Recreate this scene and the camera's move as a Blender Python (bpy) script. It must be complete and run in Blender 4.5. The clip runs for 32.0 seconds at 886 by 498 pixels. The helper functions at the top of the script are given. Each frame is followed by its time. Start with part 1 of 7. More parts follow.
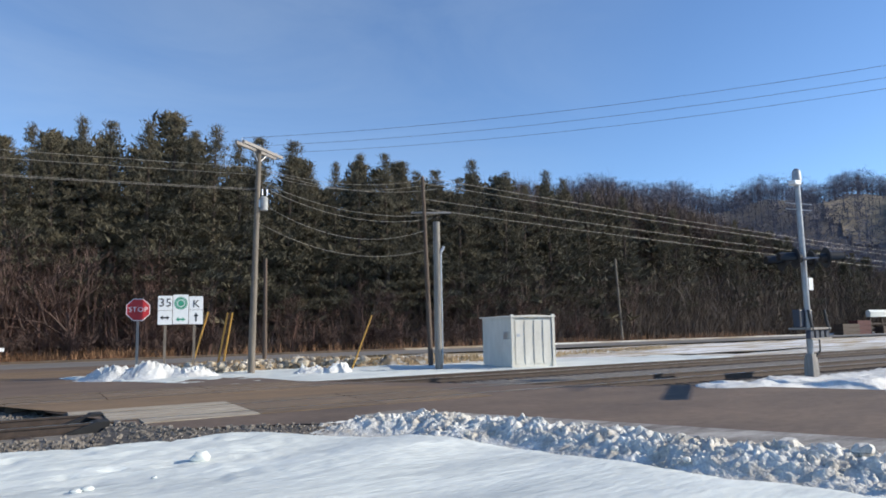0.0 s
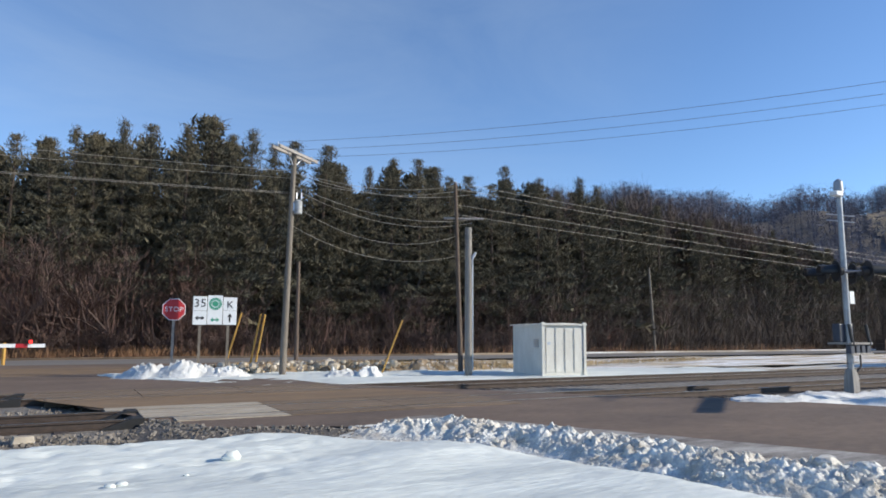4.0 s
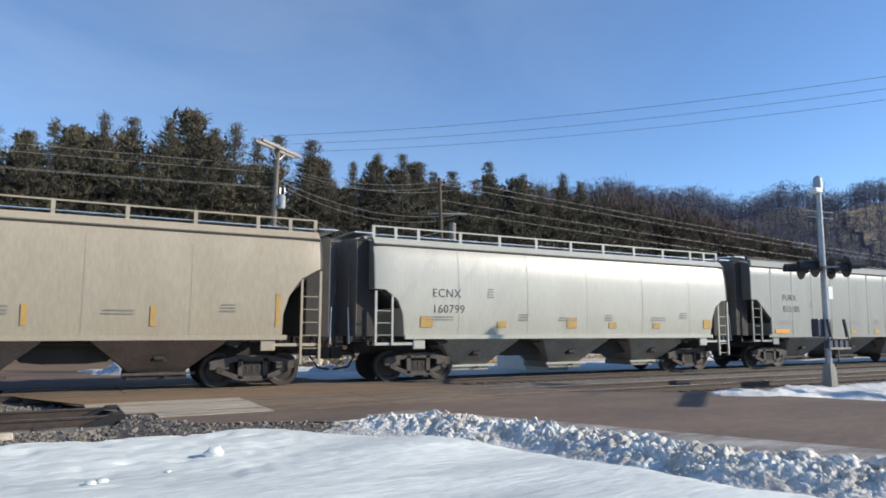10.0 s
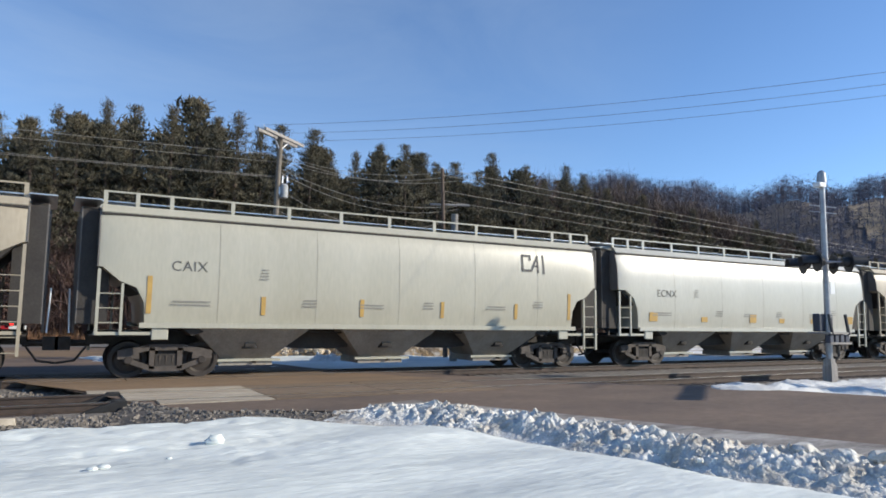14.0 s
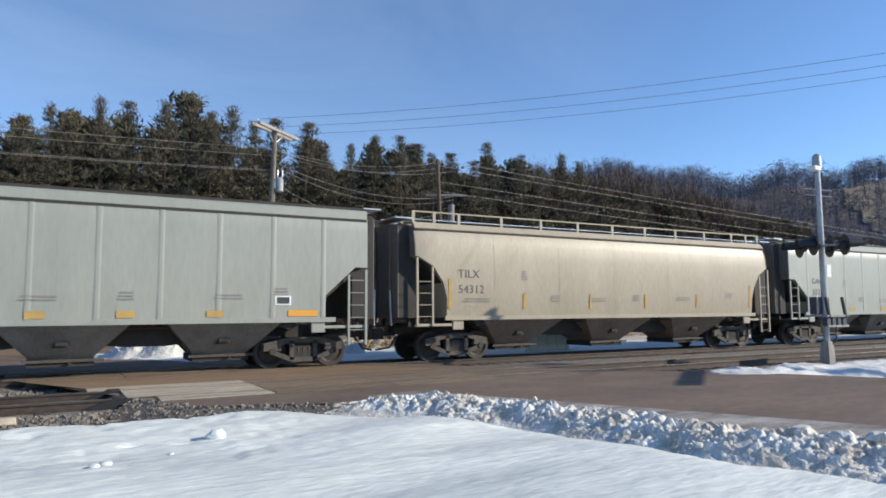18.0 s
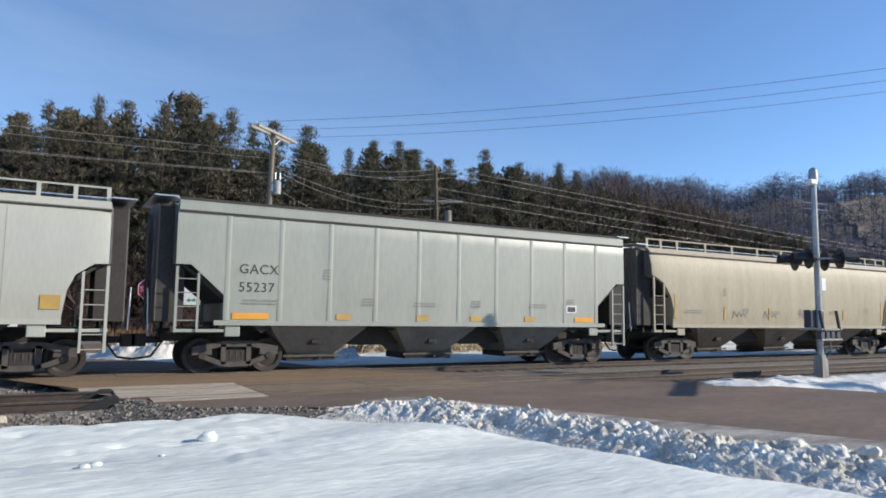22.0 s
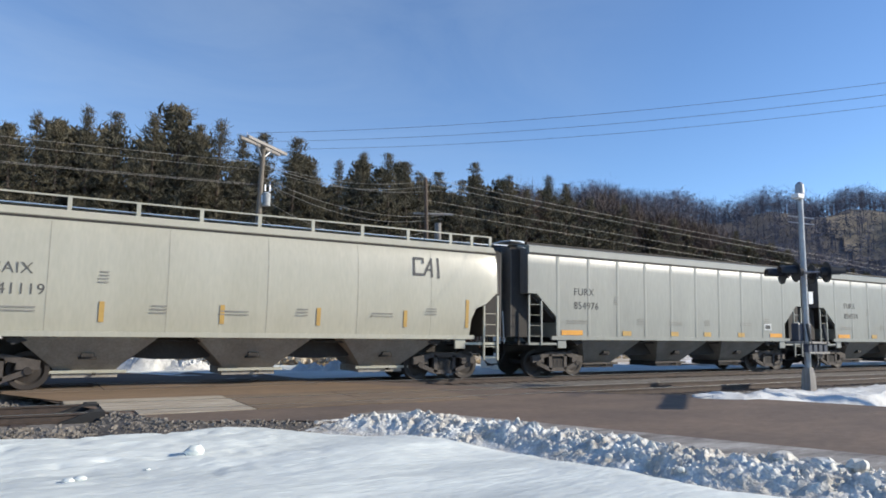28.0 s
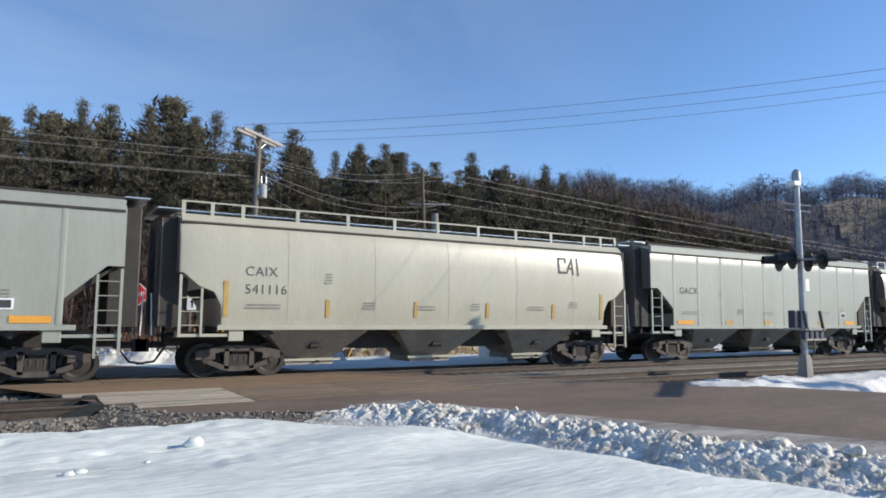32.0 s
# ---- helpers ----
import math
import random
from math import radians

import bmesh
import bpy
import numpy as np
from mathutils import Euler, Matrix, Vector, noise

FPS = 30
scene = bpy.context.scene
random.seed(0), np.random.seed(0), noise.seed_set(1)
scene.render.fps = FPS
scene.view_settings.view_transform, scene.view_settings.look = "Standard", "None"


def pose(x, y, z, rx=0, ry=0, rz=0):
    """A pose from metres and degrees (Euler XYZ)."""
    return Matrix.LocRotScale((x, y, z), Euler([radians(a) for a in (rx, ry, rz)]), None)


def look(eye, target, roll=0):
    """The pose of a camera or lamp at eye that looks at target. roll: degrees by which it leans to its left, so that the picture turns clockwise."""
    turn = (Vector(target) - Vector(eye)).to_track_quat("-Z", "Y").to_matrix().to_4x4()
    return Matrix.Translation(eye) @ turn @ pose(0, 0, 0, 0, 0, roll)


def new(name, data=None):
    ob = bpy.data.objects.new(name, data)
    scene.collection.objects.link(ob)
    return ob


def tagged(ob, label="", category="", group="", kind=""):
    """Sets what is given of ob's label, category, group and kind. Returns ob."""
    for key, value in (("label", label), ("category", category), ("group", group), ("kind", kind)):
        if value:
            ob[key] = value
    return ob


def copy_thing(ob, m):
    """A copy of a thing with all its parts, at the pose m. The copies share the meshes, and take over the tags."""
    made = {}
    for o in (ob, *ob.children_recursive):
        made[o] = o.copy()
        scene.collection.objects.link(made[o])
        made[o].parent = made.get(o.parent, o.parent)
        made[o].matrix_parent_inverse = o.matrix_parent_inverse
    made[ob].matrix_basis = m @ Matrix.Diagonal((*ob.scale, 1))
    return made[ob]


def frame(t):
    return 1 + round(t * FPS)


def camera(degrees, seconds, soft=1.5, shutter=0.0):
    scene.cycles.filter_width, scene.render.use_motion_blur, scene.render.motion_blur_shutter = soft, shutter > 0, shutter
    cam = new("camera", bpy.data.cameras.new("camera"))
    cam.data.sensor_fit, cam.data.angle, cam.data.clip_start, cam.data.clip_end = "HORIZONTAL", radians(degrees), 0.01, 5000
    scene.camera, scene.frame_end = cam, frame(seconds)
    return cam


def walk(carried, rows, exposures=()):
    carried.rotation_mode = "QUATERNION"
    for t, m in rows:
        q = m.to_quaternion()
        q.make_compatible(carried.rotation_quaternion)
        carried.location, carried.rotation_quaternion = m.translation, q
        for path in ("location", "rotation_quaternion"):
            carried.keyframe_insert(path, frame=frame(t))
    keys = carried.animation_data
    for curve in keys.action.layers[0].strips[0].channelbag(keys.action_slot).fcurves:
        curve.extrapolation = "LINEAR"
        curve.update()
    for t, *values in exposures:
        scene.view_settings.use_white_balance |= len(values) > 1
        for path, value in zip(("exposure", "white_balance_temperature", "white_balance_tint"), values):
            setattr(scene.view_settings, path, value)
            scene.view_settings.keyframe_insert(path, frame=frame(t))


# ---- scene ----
cam = camera(65.2, 32.0, soft=1.75, shutter=0.008)
EYE = 1.595  # above the rail heads, which lie at z = 0
PATH = [
    (0, 96.51, 1.07, -30.73), (0.5, 96.42, 0.83, -30.85), (1, 96.37, 0.63, -30.94),
    (1.5, 97.01, 0.42, -30.34), (2, 97.00, 0.26, -29.49), (2.5, 96.77, -0.05, -29.44),
    (3, 97.03, 0.08, -29.00), (3.5, 97.11, 0.03, -28.60), (5.5, 96.14, 0.21, -26.19),
    (6, 96.18, 1.60, -25.28), (6.5, 95.41, 1.55, -25.88), (7, 95.56, 1.05, -25.91),
    (7.5, 96.33, 0.76, -26.59), (8, 96.30, 0.52, -26.87), (8.5, 95.68, 0.39, -26.18),
    (9, 95.82, -0.02, -27.91), (9.5, 96.01, -0.02, -28.78), (10, 96.62, -0.17, -29.57),
    (10.5, 96.95, -0.14, -29.37), (11, 97.28, -0.87, -29.48), (11.5, 96.84, 0.21, -29.68),
    (12, 96.68, 0.22, -29.38), (12.5, 96.54, 0.22, -29.34), (13, 96.54, -0.53, -29.39),
    (13.5, 95.97, -0.85, -29.52), (15.5, 95.54, 0.12, -29.18), (16, 95.35, 0.48, -29.15),
    (16.5, 95.14, 0.70, -29.26), (17, 94.75, 0.66, -29.44), (17.5, 94.95, 0.52, -29.45),
    (18, 95.10, 0.36, -29.61), (18.5, 95.54, 0.43, -29.65), (19, 95.79, -0.10, -29.84),
    (19.5, 95.43, -0.22, -29.78), (20, 95.49, -0.39, -29.36), (20.5, 95.72, -0.42, -29.33),
    (21, 95.41, -0.58, -29.13), (21.5, 95.59, -0.64, -29.41), (22, 95.60, -0.73, -30.02),
    (22.5, 95.53, -0.60, -29.51), (23, 95.63, -0.16, -29.41), (23.5, 96.02, -0.04, -29.29),
    (24, 96.30, -0.47, -29.92), (24.5, 96.41, -0.43, -30.31), (25, 96.20, -0.55, -30.85),
    (25.5, 96.53, -0.11, -31.25), (27.5, 96.69, -0.98, -30.99), (28, 96.64, -0.84, -30.88),
    (28.5, 96.71, -0.54, -30.70), (29, 96.60, -0.44, -30.75), (29.5, 96.73, -0.63, -30.94),
    (30, 96.86, -0.77, -30.96), (30.5, 96.72, -0.40, -31.05), (31, 96.54, -0.26, -31.11),
    (31.5, 96.51, -0.20, -31.13), (32, 95.85, -0.32, -31.05),
]
walk(cam, [(t, pose(0, 0, EYE, a, b, c)) for t, a, b, c in PATH])

# ---- light ----
SUN_AZ, SUN_EL = radians(121.5), radians(25)
SUN_WAY = Vector((math.sin(SUN_AZ) * math.cos(SUN_EL), math.cos(SUN_AZ) * math.cos(SUN_EL), math.sin(SUN_EL)))
world = bpy.data.worlds.new("winter_sky")
scene.world = world
world.use_nodes = True
wn = world.node_tree.nodes
sky = wn.new("ShaderNodeTexSky")
sky.sky_type, sky.sun_disc = "NISHITA", False
sky.sun_elevation, sky.sun_rotation = SUN_EL, SUN_AZ
sky.altitude, sky.air_density, sky.dust_density, sky.ozone_density = 300, 0.85, 0.0, 5.0
wn["Background"].inputs["Strength"].default_value = 0.155
# a thin veil of high cloud, thickest in the north-west, in long wisps
wl = world.node_tree.links
wtc, wmp, wno, wra, wdot, wmr, wmul, wmix = (wn.new("ShaderNode" + k) for k in ("TexCoord", "Mapping", "TexNoise", "MapRange", "VectorMath", "MapRange", "Math", "Mix"))
wmp.inputs["Rotation"].default_value, wmp.inputs["Scale"].default_value = (0.2, 0.35, 0.5), (1.0, 2.2, 4.5)
wno.inputs["Scale"].default_value, wno.inputs["Detail"].default_value, wno.inputs["Roughness"].default_value = 1.6, 7, 0.62
wno.inputs["Distortion"].default_value = 0.6
wra.inputs["From Min"].default_value, wra.inputs["From Max"].default_value, wra.inputs["To Min"].default_value = 0.36, 0.72, 0.25
wdot.operation = "DOT_PRODUCT"
wdot.inputs[1].default_value = (0.10, 0.88, 0.46)
wmr.inputs["From Min"].default_value, wmr.inputs["From Max"].default_value = 0.76, 1.0
wmr.inputs["To Max"].default_value = 0.24
wmul.operation = "MULTIPLY"
wmix.data_type = "RGBA"
wmix.inputs["B"].default_value = (3.3, 4.0, 4.7, 1)
wl.new(wtc.outputs["Generated"], wmp.inputs[0])
wl.new(wmp.outputs[0], wno.inputs["Vector"])
wl.new(wno.outputs["Fac"], wra.inputs[0])
wl.new(wtc.outputs["Generated"], wdot.inputs[0])
wl.new(wdot.outputs["Value"], wmr.inputs[0])
wl.new(wra.outputs[0], wmul.inputs[0])
wl.new(wmr.outputs[0], wmul.inputs[1])
wl.new(wmul.outputs[0], wmix.inputs["Factor"])
wl.new(sky.outputs[0], wmix.inputs["A"])
wl.new(wmix.outputs["Result"], wn["Background"].inputs[0])
sun = new("sun", bpy.data.lights.new("sun", "SUN"))
sun.data.energy, sun.data.angle, sun.data.color = 4.6, radians(0.6), (1.0, 0.92, 0.78)
sun.matrix_world = look(SUN_WAY * 50, (0, 0, 0))
scene.view_settings.exposure = 0.3


# ---- materials ----
def mat(name, col, rough=0.7, metal=0.0, col2=None, scale=6.0, amount=0.35, stretch=(1, 1, 1), bump=0.0, bump_scale=40.0,
        fine=0.0, space="Object", island=0.0, rand=0.0, emit=None, spec=0.5, dust=None, bias=0.0, coat=0.0):
    """A surface with a slow stain noise to col2, a fine grain, an optional relief, and a little change from piece to piece."""
    m = bpy.data.materials.new(name)
    m.use_nodes = True
    n, l = m.node_tree.nodes, m.node_tree.links
    p = n["Principled BSDF"]
    p.inputs["Roughness"].default_value, p.inputs["Metallic"].default_value = rough, metal
    p.inputs["Specular IOR Level"].default_value = spec
    p.inputs["Coat Weight"].default_value, p.inputs["Coat Roughness"].default_value = coat, 0.36
    tc = n.new("ShaderNodeTexCoord")
    mp = n.new("ShaderNodeMapping")
    mp.inputs["Scale"].default_value = stretch
    l.new(tc.outputs[space], mp.inputs[0])
    big = n.new("ShaderNodeTexNoise")
    big.inputs["Scale"].default_value, big.inputs["Detail"].default_value, big.inputs["Roughness"].default_value = scale, 6, 0.65
    l.new(mp.outputs[0], big.inputs["Vector"])
    ramp = n.new("ShaderNodeValToRGB")
    ramp.color_ramp.elements[0].position, ramp.color_ramp.elements[1].position = 0.5 + bias - amount / 2, 0.5 + bias + amount / 2
    c2 = col2 or tuple(c * 0.72 for c in col)
    ramp.color_ramp.elements[0].color, ramp.color_ramp.elements[1].color = (*c2, 1), (*col, 1)
    l.new(big.outputs["Fac"], ramp.inputs[0])
    out = ramp.outputs[0]
    if fine:
        g = n.new("ShaderNodeTexNoise")
        g.inputs["Scale"].default_value, g.inputs["Detail"].default_value = scale * 14, 4
        l.new(mp.outputs[0], g.inputs["Vector"])
        mr = n.new("ShaderNodeMapRange")
        mr.inputs["To Min"].default_value, mr.inputs["To Max"].default_value = 1 - fine, 1 + fine
        mr.inputs["From Min"].default_value, mr.inputs["From Max"].default_value = 0.3, 0.7
        l.new(g.outputs["Fac"], mr.inputs[0])
        mx = n.new("ShaderNodeMix")
        mx.data_type, mx.blend_type = "RGBA", "MULTIPLY"
        mx.inputs["Factor"].default_value = 1
        l.new(out, mx.inputs["A"])
        l.new(mr.outputs[0], mx.inputs["B"])
        out = mx.outputs["Result"]
    if dust:  # settled dust: colour, height where it is thick, height where it ends
        sx = n.new("ShaderNodeSeparateXYZ")
        l.new(tc.outputs["Object"], sx.inputs[0])
        dn = n.new("ShaderNodeTexNoise")
        dn.inputs["Scale"].default_value, dn.inputs["Detail"].default_value = 1.3, 5
        l.new(tc.outputs["Object"], dn.inputs["Vector"])
        ad = n.new("ShaderNodeMath")
        ad.operation = "ADD"
        l.new(sx.outputs["Z"], ad.inputs[0])
        l.new(dn.outputs["Fac"], ad.inputs[1])
        dr = n.new("ShaderNodeMapRange")
        dr.inputs["From Min"].default_value, dr.inputs["From Max"].default_value = dust[1] + 0.5, dust[2] + 0.5
        dr.inputs["To Min"].default_value, dr.inputs["To Max"].default_value = dust[3], 0.0
        l.new(ad.outputs[0], dr.inputs[0])
        dx = n.new("ShaderNodeMix")
        dx.data_type = "RGBA"
        l.new(dr.outputs[0], dx.inputs["Factor"])
        l.new(out, dx.inputs["A"])
        dx.inputs["B"].default_value = (*dust[0], 1)
        out = dx.outputs["Result"]
    if island or rand:
        if island:
            src = n.new("ShaderNodeNewGeometry").outputs["Random Per Island"]
        else:
            src = n.new("ShaderNodeObjectInfo").outputs["Random"]
        w = island or rand
        mr = n.new("ShaderNodeMapRange")
        mr.inputs["To Min"].default_value, mr.inputs["To Max"].default_value = 1 - w, 1 + w
        l.new(src, mr.inputs[0])
        mx = n.new("ShaderNodeMix")
        mx.data_type, mx.blend_type = "RGBA", "MULTIPLY"
        mx.inputs["Factor"].default_value = 1
        l.new(out, mx.inputs["A"])
        l.new(mr.outputs[0], mx.inputs["B"])
        out = mx.outputs["Result"]
    l.new(out, p.inputs["Base Color"])
    if bump:
        bn = n.new("ShaderNodeTexNoise")
        bn.inputs["Scale"].default_value, bn.inputs["Detail"].default_value = bump_scale, 5
        l.new(mp.outputs[0], bn.inputs["Vector"])
        b = n.new("ShaderNodeBump")
        b.inputs["Strength"].default_value, b.inputs["Distance"].default_value = bump, 0.03
        l.new(bn.outputs["Fac"], b.inputs["Height"])
        l.new(b.outputs[0], p.inputs["Normal"])
    if emit:
        p.inputs["Emission Color"].default_value, p.inputs["Emission Strength"].default_value = (*emit[:3], 1), emit[3]
    return m


SNOW = mat("snow", (0.78, 0.805, 0.745), 0.6, col2=(0.54, 0.57, 0.545), scale=0.5, amount=0.3, stretch=(0.4, 1.3, 1), bump=0.95, bump_scale=8, fine=0.07)
VERGESNOW = mat("thin_snow_over_grass", (0.72, 0.72, 0.68), 0.7, col2=(0.36, 0.285, 0.19), scale=0.6, amount=0.2, stretch=(0.22, 1.3, 1), bump=0.9, bump_scale=12, fine=0.18, bias=0.0)
DIRTROAD = mat("mud_tracked_over_asphalt", (0.275, 0.178, 0.096), 0.92, col2=(0.115, 0.078, 0.05), scale=0.7, amount=0.5, stretch=(0.16, 1.5, 1), bump=0.35, bump_scale=45, fine=0.16)
ROCKDARK = mat("dark_gravel", (0.15, 0.13, 0.11), 0.95, col2=(0.07, 0.06, 0.052), scale=7, amount=0.4, bump=1.0, bump_scale=24, fine=0.35)
HEAP = mat("ploughed_snow", (0.74, 0.74, 0.70), 0.75, col2=(0.46, 0.405, 0.33), scale=2.4, amount=0.34, bump=0.9, bump_scale=22, fine=0.16)
HEAPWHITE = mat("clean_ploughed_snow", (0.74, 0.745, 0.72), 0.75, col2=(0.56, 0.545, 0.51), scale=2.0, amount=0.34, bump=0.9, bump_scale=20, fine=0.12)
DIRTY = mat("dirty_snow_and_earth", (0.27, 0.195, 0.115), 0.9, col2=(0.58, 0.55, 0.49), scale=1.9, amount=0.16, bias=-0.08, bump=0.9, bump_scale=18, fine=0.35)
DIRTYCLOD = mat("stained_snow_clod", (0.60, 0.55, 0.46), 0.85, col2=(0.30, 0.225, 0.14), scale=2.6, amount=0.35, bump=0.9, bump_scale=20, fine=0.2, island=0.2)
DEADGRASS = mat("dead_grass_blades", (0.42, 0.315, 0.175), 0.95, col2=(0.26, 0.185, 0.10), scale=0.8, island=0.3)
ASPHALT = mat("worn_asphalt", (0.185, 0.128, 0.090), 0.85, col2=(0.092, 0.066, 0.050), scale=0.6, amount=0.45, stretch=(0.5, 0.9, 1), bump=0.3, bump_scale=60, fine=0.16)
HIGHWAY = mat("highway_asphalt", (0.20, 0.19, 0.18), 0.85, col2=(0.13, 0.12, 0.115), scale=0.3, amount=0.5, stretch=(0.1, 1, 1), bump=0.2, bump_scale=60, fine=0.12)
SLUSH = mat("salted_shoulder", (0.42, 0.39, 0.35), 0.8, col2=(0.13, 0.11, 0.095), scale=1.3, amount=0.3, stretch=(0.5, 1.6, 1), bump=0.5, bump_scale=30, fine=0.15)
GRASS = mat("dead_grass_ground", (0.40, 0.31, 0.19), 0.95, col2=(0.72, 0.72, 0.72), scale=0.35, amount=0.16, stretch=(0.35, 1.4, 1), bump=0.8, bump_scale=25, fine=0.3)
WOODFLOOR = mat("forest_floor", (0.16, 0.11, 0.07), 0.95, col2=(0.07, 0.05, 0.035), scale=0.6, bump=0.8, bump_scale=12, fine=0.3)
BALLAST = mat("ballast_bed", (0.25, 0.225, 0.195), 0.95, col2=(0.10, 0.088, 0.076), scale=9, amount=0.35, bump=1.0, bump_scale=26, fine=0.35)
STONE = mat("ballast_stone", (0.25, 0.22, 0.185), 0.9, col2=(0.09, 0.08, 0.068), scale=3, amount=0.5, island=0.45, fine=0.2)
TIE = mat("creosoted_tie", (0.085, 0.062, 0.05), 0.9, col2=(0.04, 0.03, 0.026), scale=4, stretch=(5, 0.4, 1), bump=0.6, rand=0.25)
RAILMAT = mat("rusty_rail", (0.10, 0.072, 0.056), 0.6, 0.3, col2=(0.055, 0.04, 0.032), scale=5, fine=0.2)
RAILTOP = mat("polished_rail_head", (0.55, 0.54, 0.52), 0.3, 1.0, scale=5, stretch=(0.2, 4, 1))
DIRTYSLAB = mat("mud_covered_slab", (0.235, 0.165, 0.105), 0.9, col2=(0.10, 0.072, 0.05), scale=1.6, amount=0.5, stretch=(0.4, 2.5, 1), bump=0.3, fine=0.14, rand=0.1)
CONCRETE = mat("crossing_concrete", (0.54, 0.475, 0.375), 0.85, col2=(0.22, 0.17, 0.12), scale=1.6, amount=0.45, stretch=(0.4, 2.5, 1), bump=0.3, fine=0.14, rand=0.12)
LKRED = mat("dark_red_block_paint", (0.11, 0.035, 0.035), 0.8, fine=0.2)
RUBBER = mat("black_rubber", (0.02, 0.02, 0.021), 0.8, fine=0.2)
POLEWOOD = mat("weathered_pole_wood", (0.24, 0.205, 0.165), 0.9, col2=(0.14, 0.118, 0.095), scale=3, stretch=(6, 6, 0.25), bump=0.5, fine=0.2)
POLEDARK = mat("dark_pole_wood", (0.16, 0.115, 0.085), 0.9, col2=(0.09, 0.065, 0.05), scale=3, stretch=(6, 6, 0.25), bump=0.5, fine=0.2)
POLEGREY = mat("grey_pole_wood", (0.40, 0.37, 0.33), 0.9, col2=(0.26, 0.24, 0.22), scale=3, stretch=(6, 6, 0.25), bump=0.5, fine=0.2)
POLESTUB = mat("weathered_stub_wood", (0.31, 0.285, 0.25), 0.9, col2=(0.19, 0.172, 0.155), scale=3, stretch=(6, 6, 0.25), bump=0.5, fine=0.2)
GALV = mat("galvanised_steel", (0.62, 0.64, 0.66), 0.38, 0.75, col2=(0.5, 0.52, 0.55), scale=5, fine=0.08)
ALU = mat("aluminium_mast", (0.40, 0.405, 0.41), 0.42, 0.6, col2=(0.27, 0.27, 0.285), scale=3, fine=0.06)
BLACKP = mat("black_enamel", (0.018, 0.018, 0.02), 0.5, fine=0.2)
WIRE = mat("weathered_wire", (0.42, 0.38, 0.33), 0.5, 0.3, scale=2)
WIREDARK = mat("dark_wire", (0.16, 0.19, 0.25), 0.6, scale=2)
YELLOWGUARD = mat("yellow_guy_guard", (0.56, 0.31, 0.06), 0.55, col2=(0.44, 0.24, 0.05), scale=3, fine=0.1)
WHITEPAINT = mat("white_enamel", (0.80, 0.81, 0.80), 0.4, col2=(0.70, 0.71, 0.70), scale=2.5, fine=0.04)
SIGNWHITE = mat("white_sign_sheet", (0.82, 0.83, 0.82), 0.45, col2=(0.74, 0.75, 0.75), scale=2, fine=0.03)
SIGNRED = mat("red_sign_sheet", (0.50, 0.022, 0.03), 0.5, col2=(0.40, 0.02, 0.026), scale=2)
SIGNGREEN = mat("green_sign_emblem", (0.05, 0.33, 0.20), 0.5, scale=2)
REDLAMP = mat("lit_red_lamp", (0.6, 0.02, 0.02), 0.3, emit=(1.0, 0.04, 0.03, 1.4))
HEADLAMP = mat("lit_headlamp", (0.9, 0.9, 0.85), 0.3, emit=(1.0, 0.93, 0.8, 3.0))


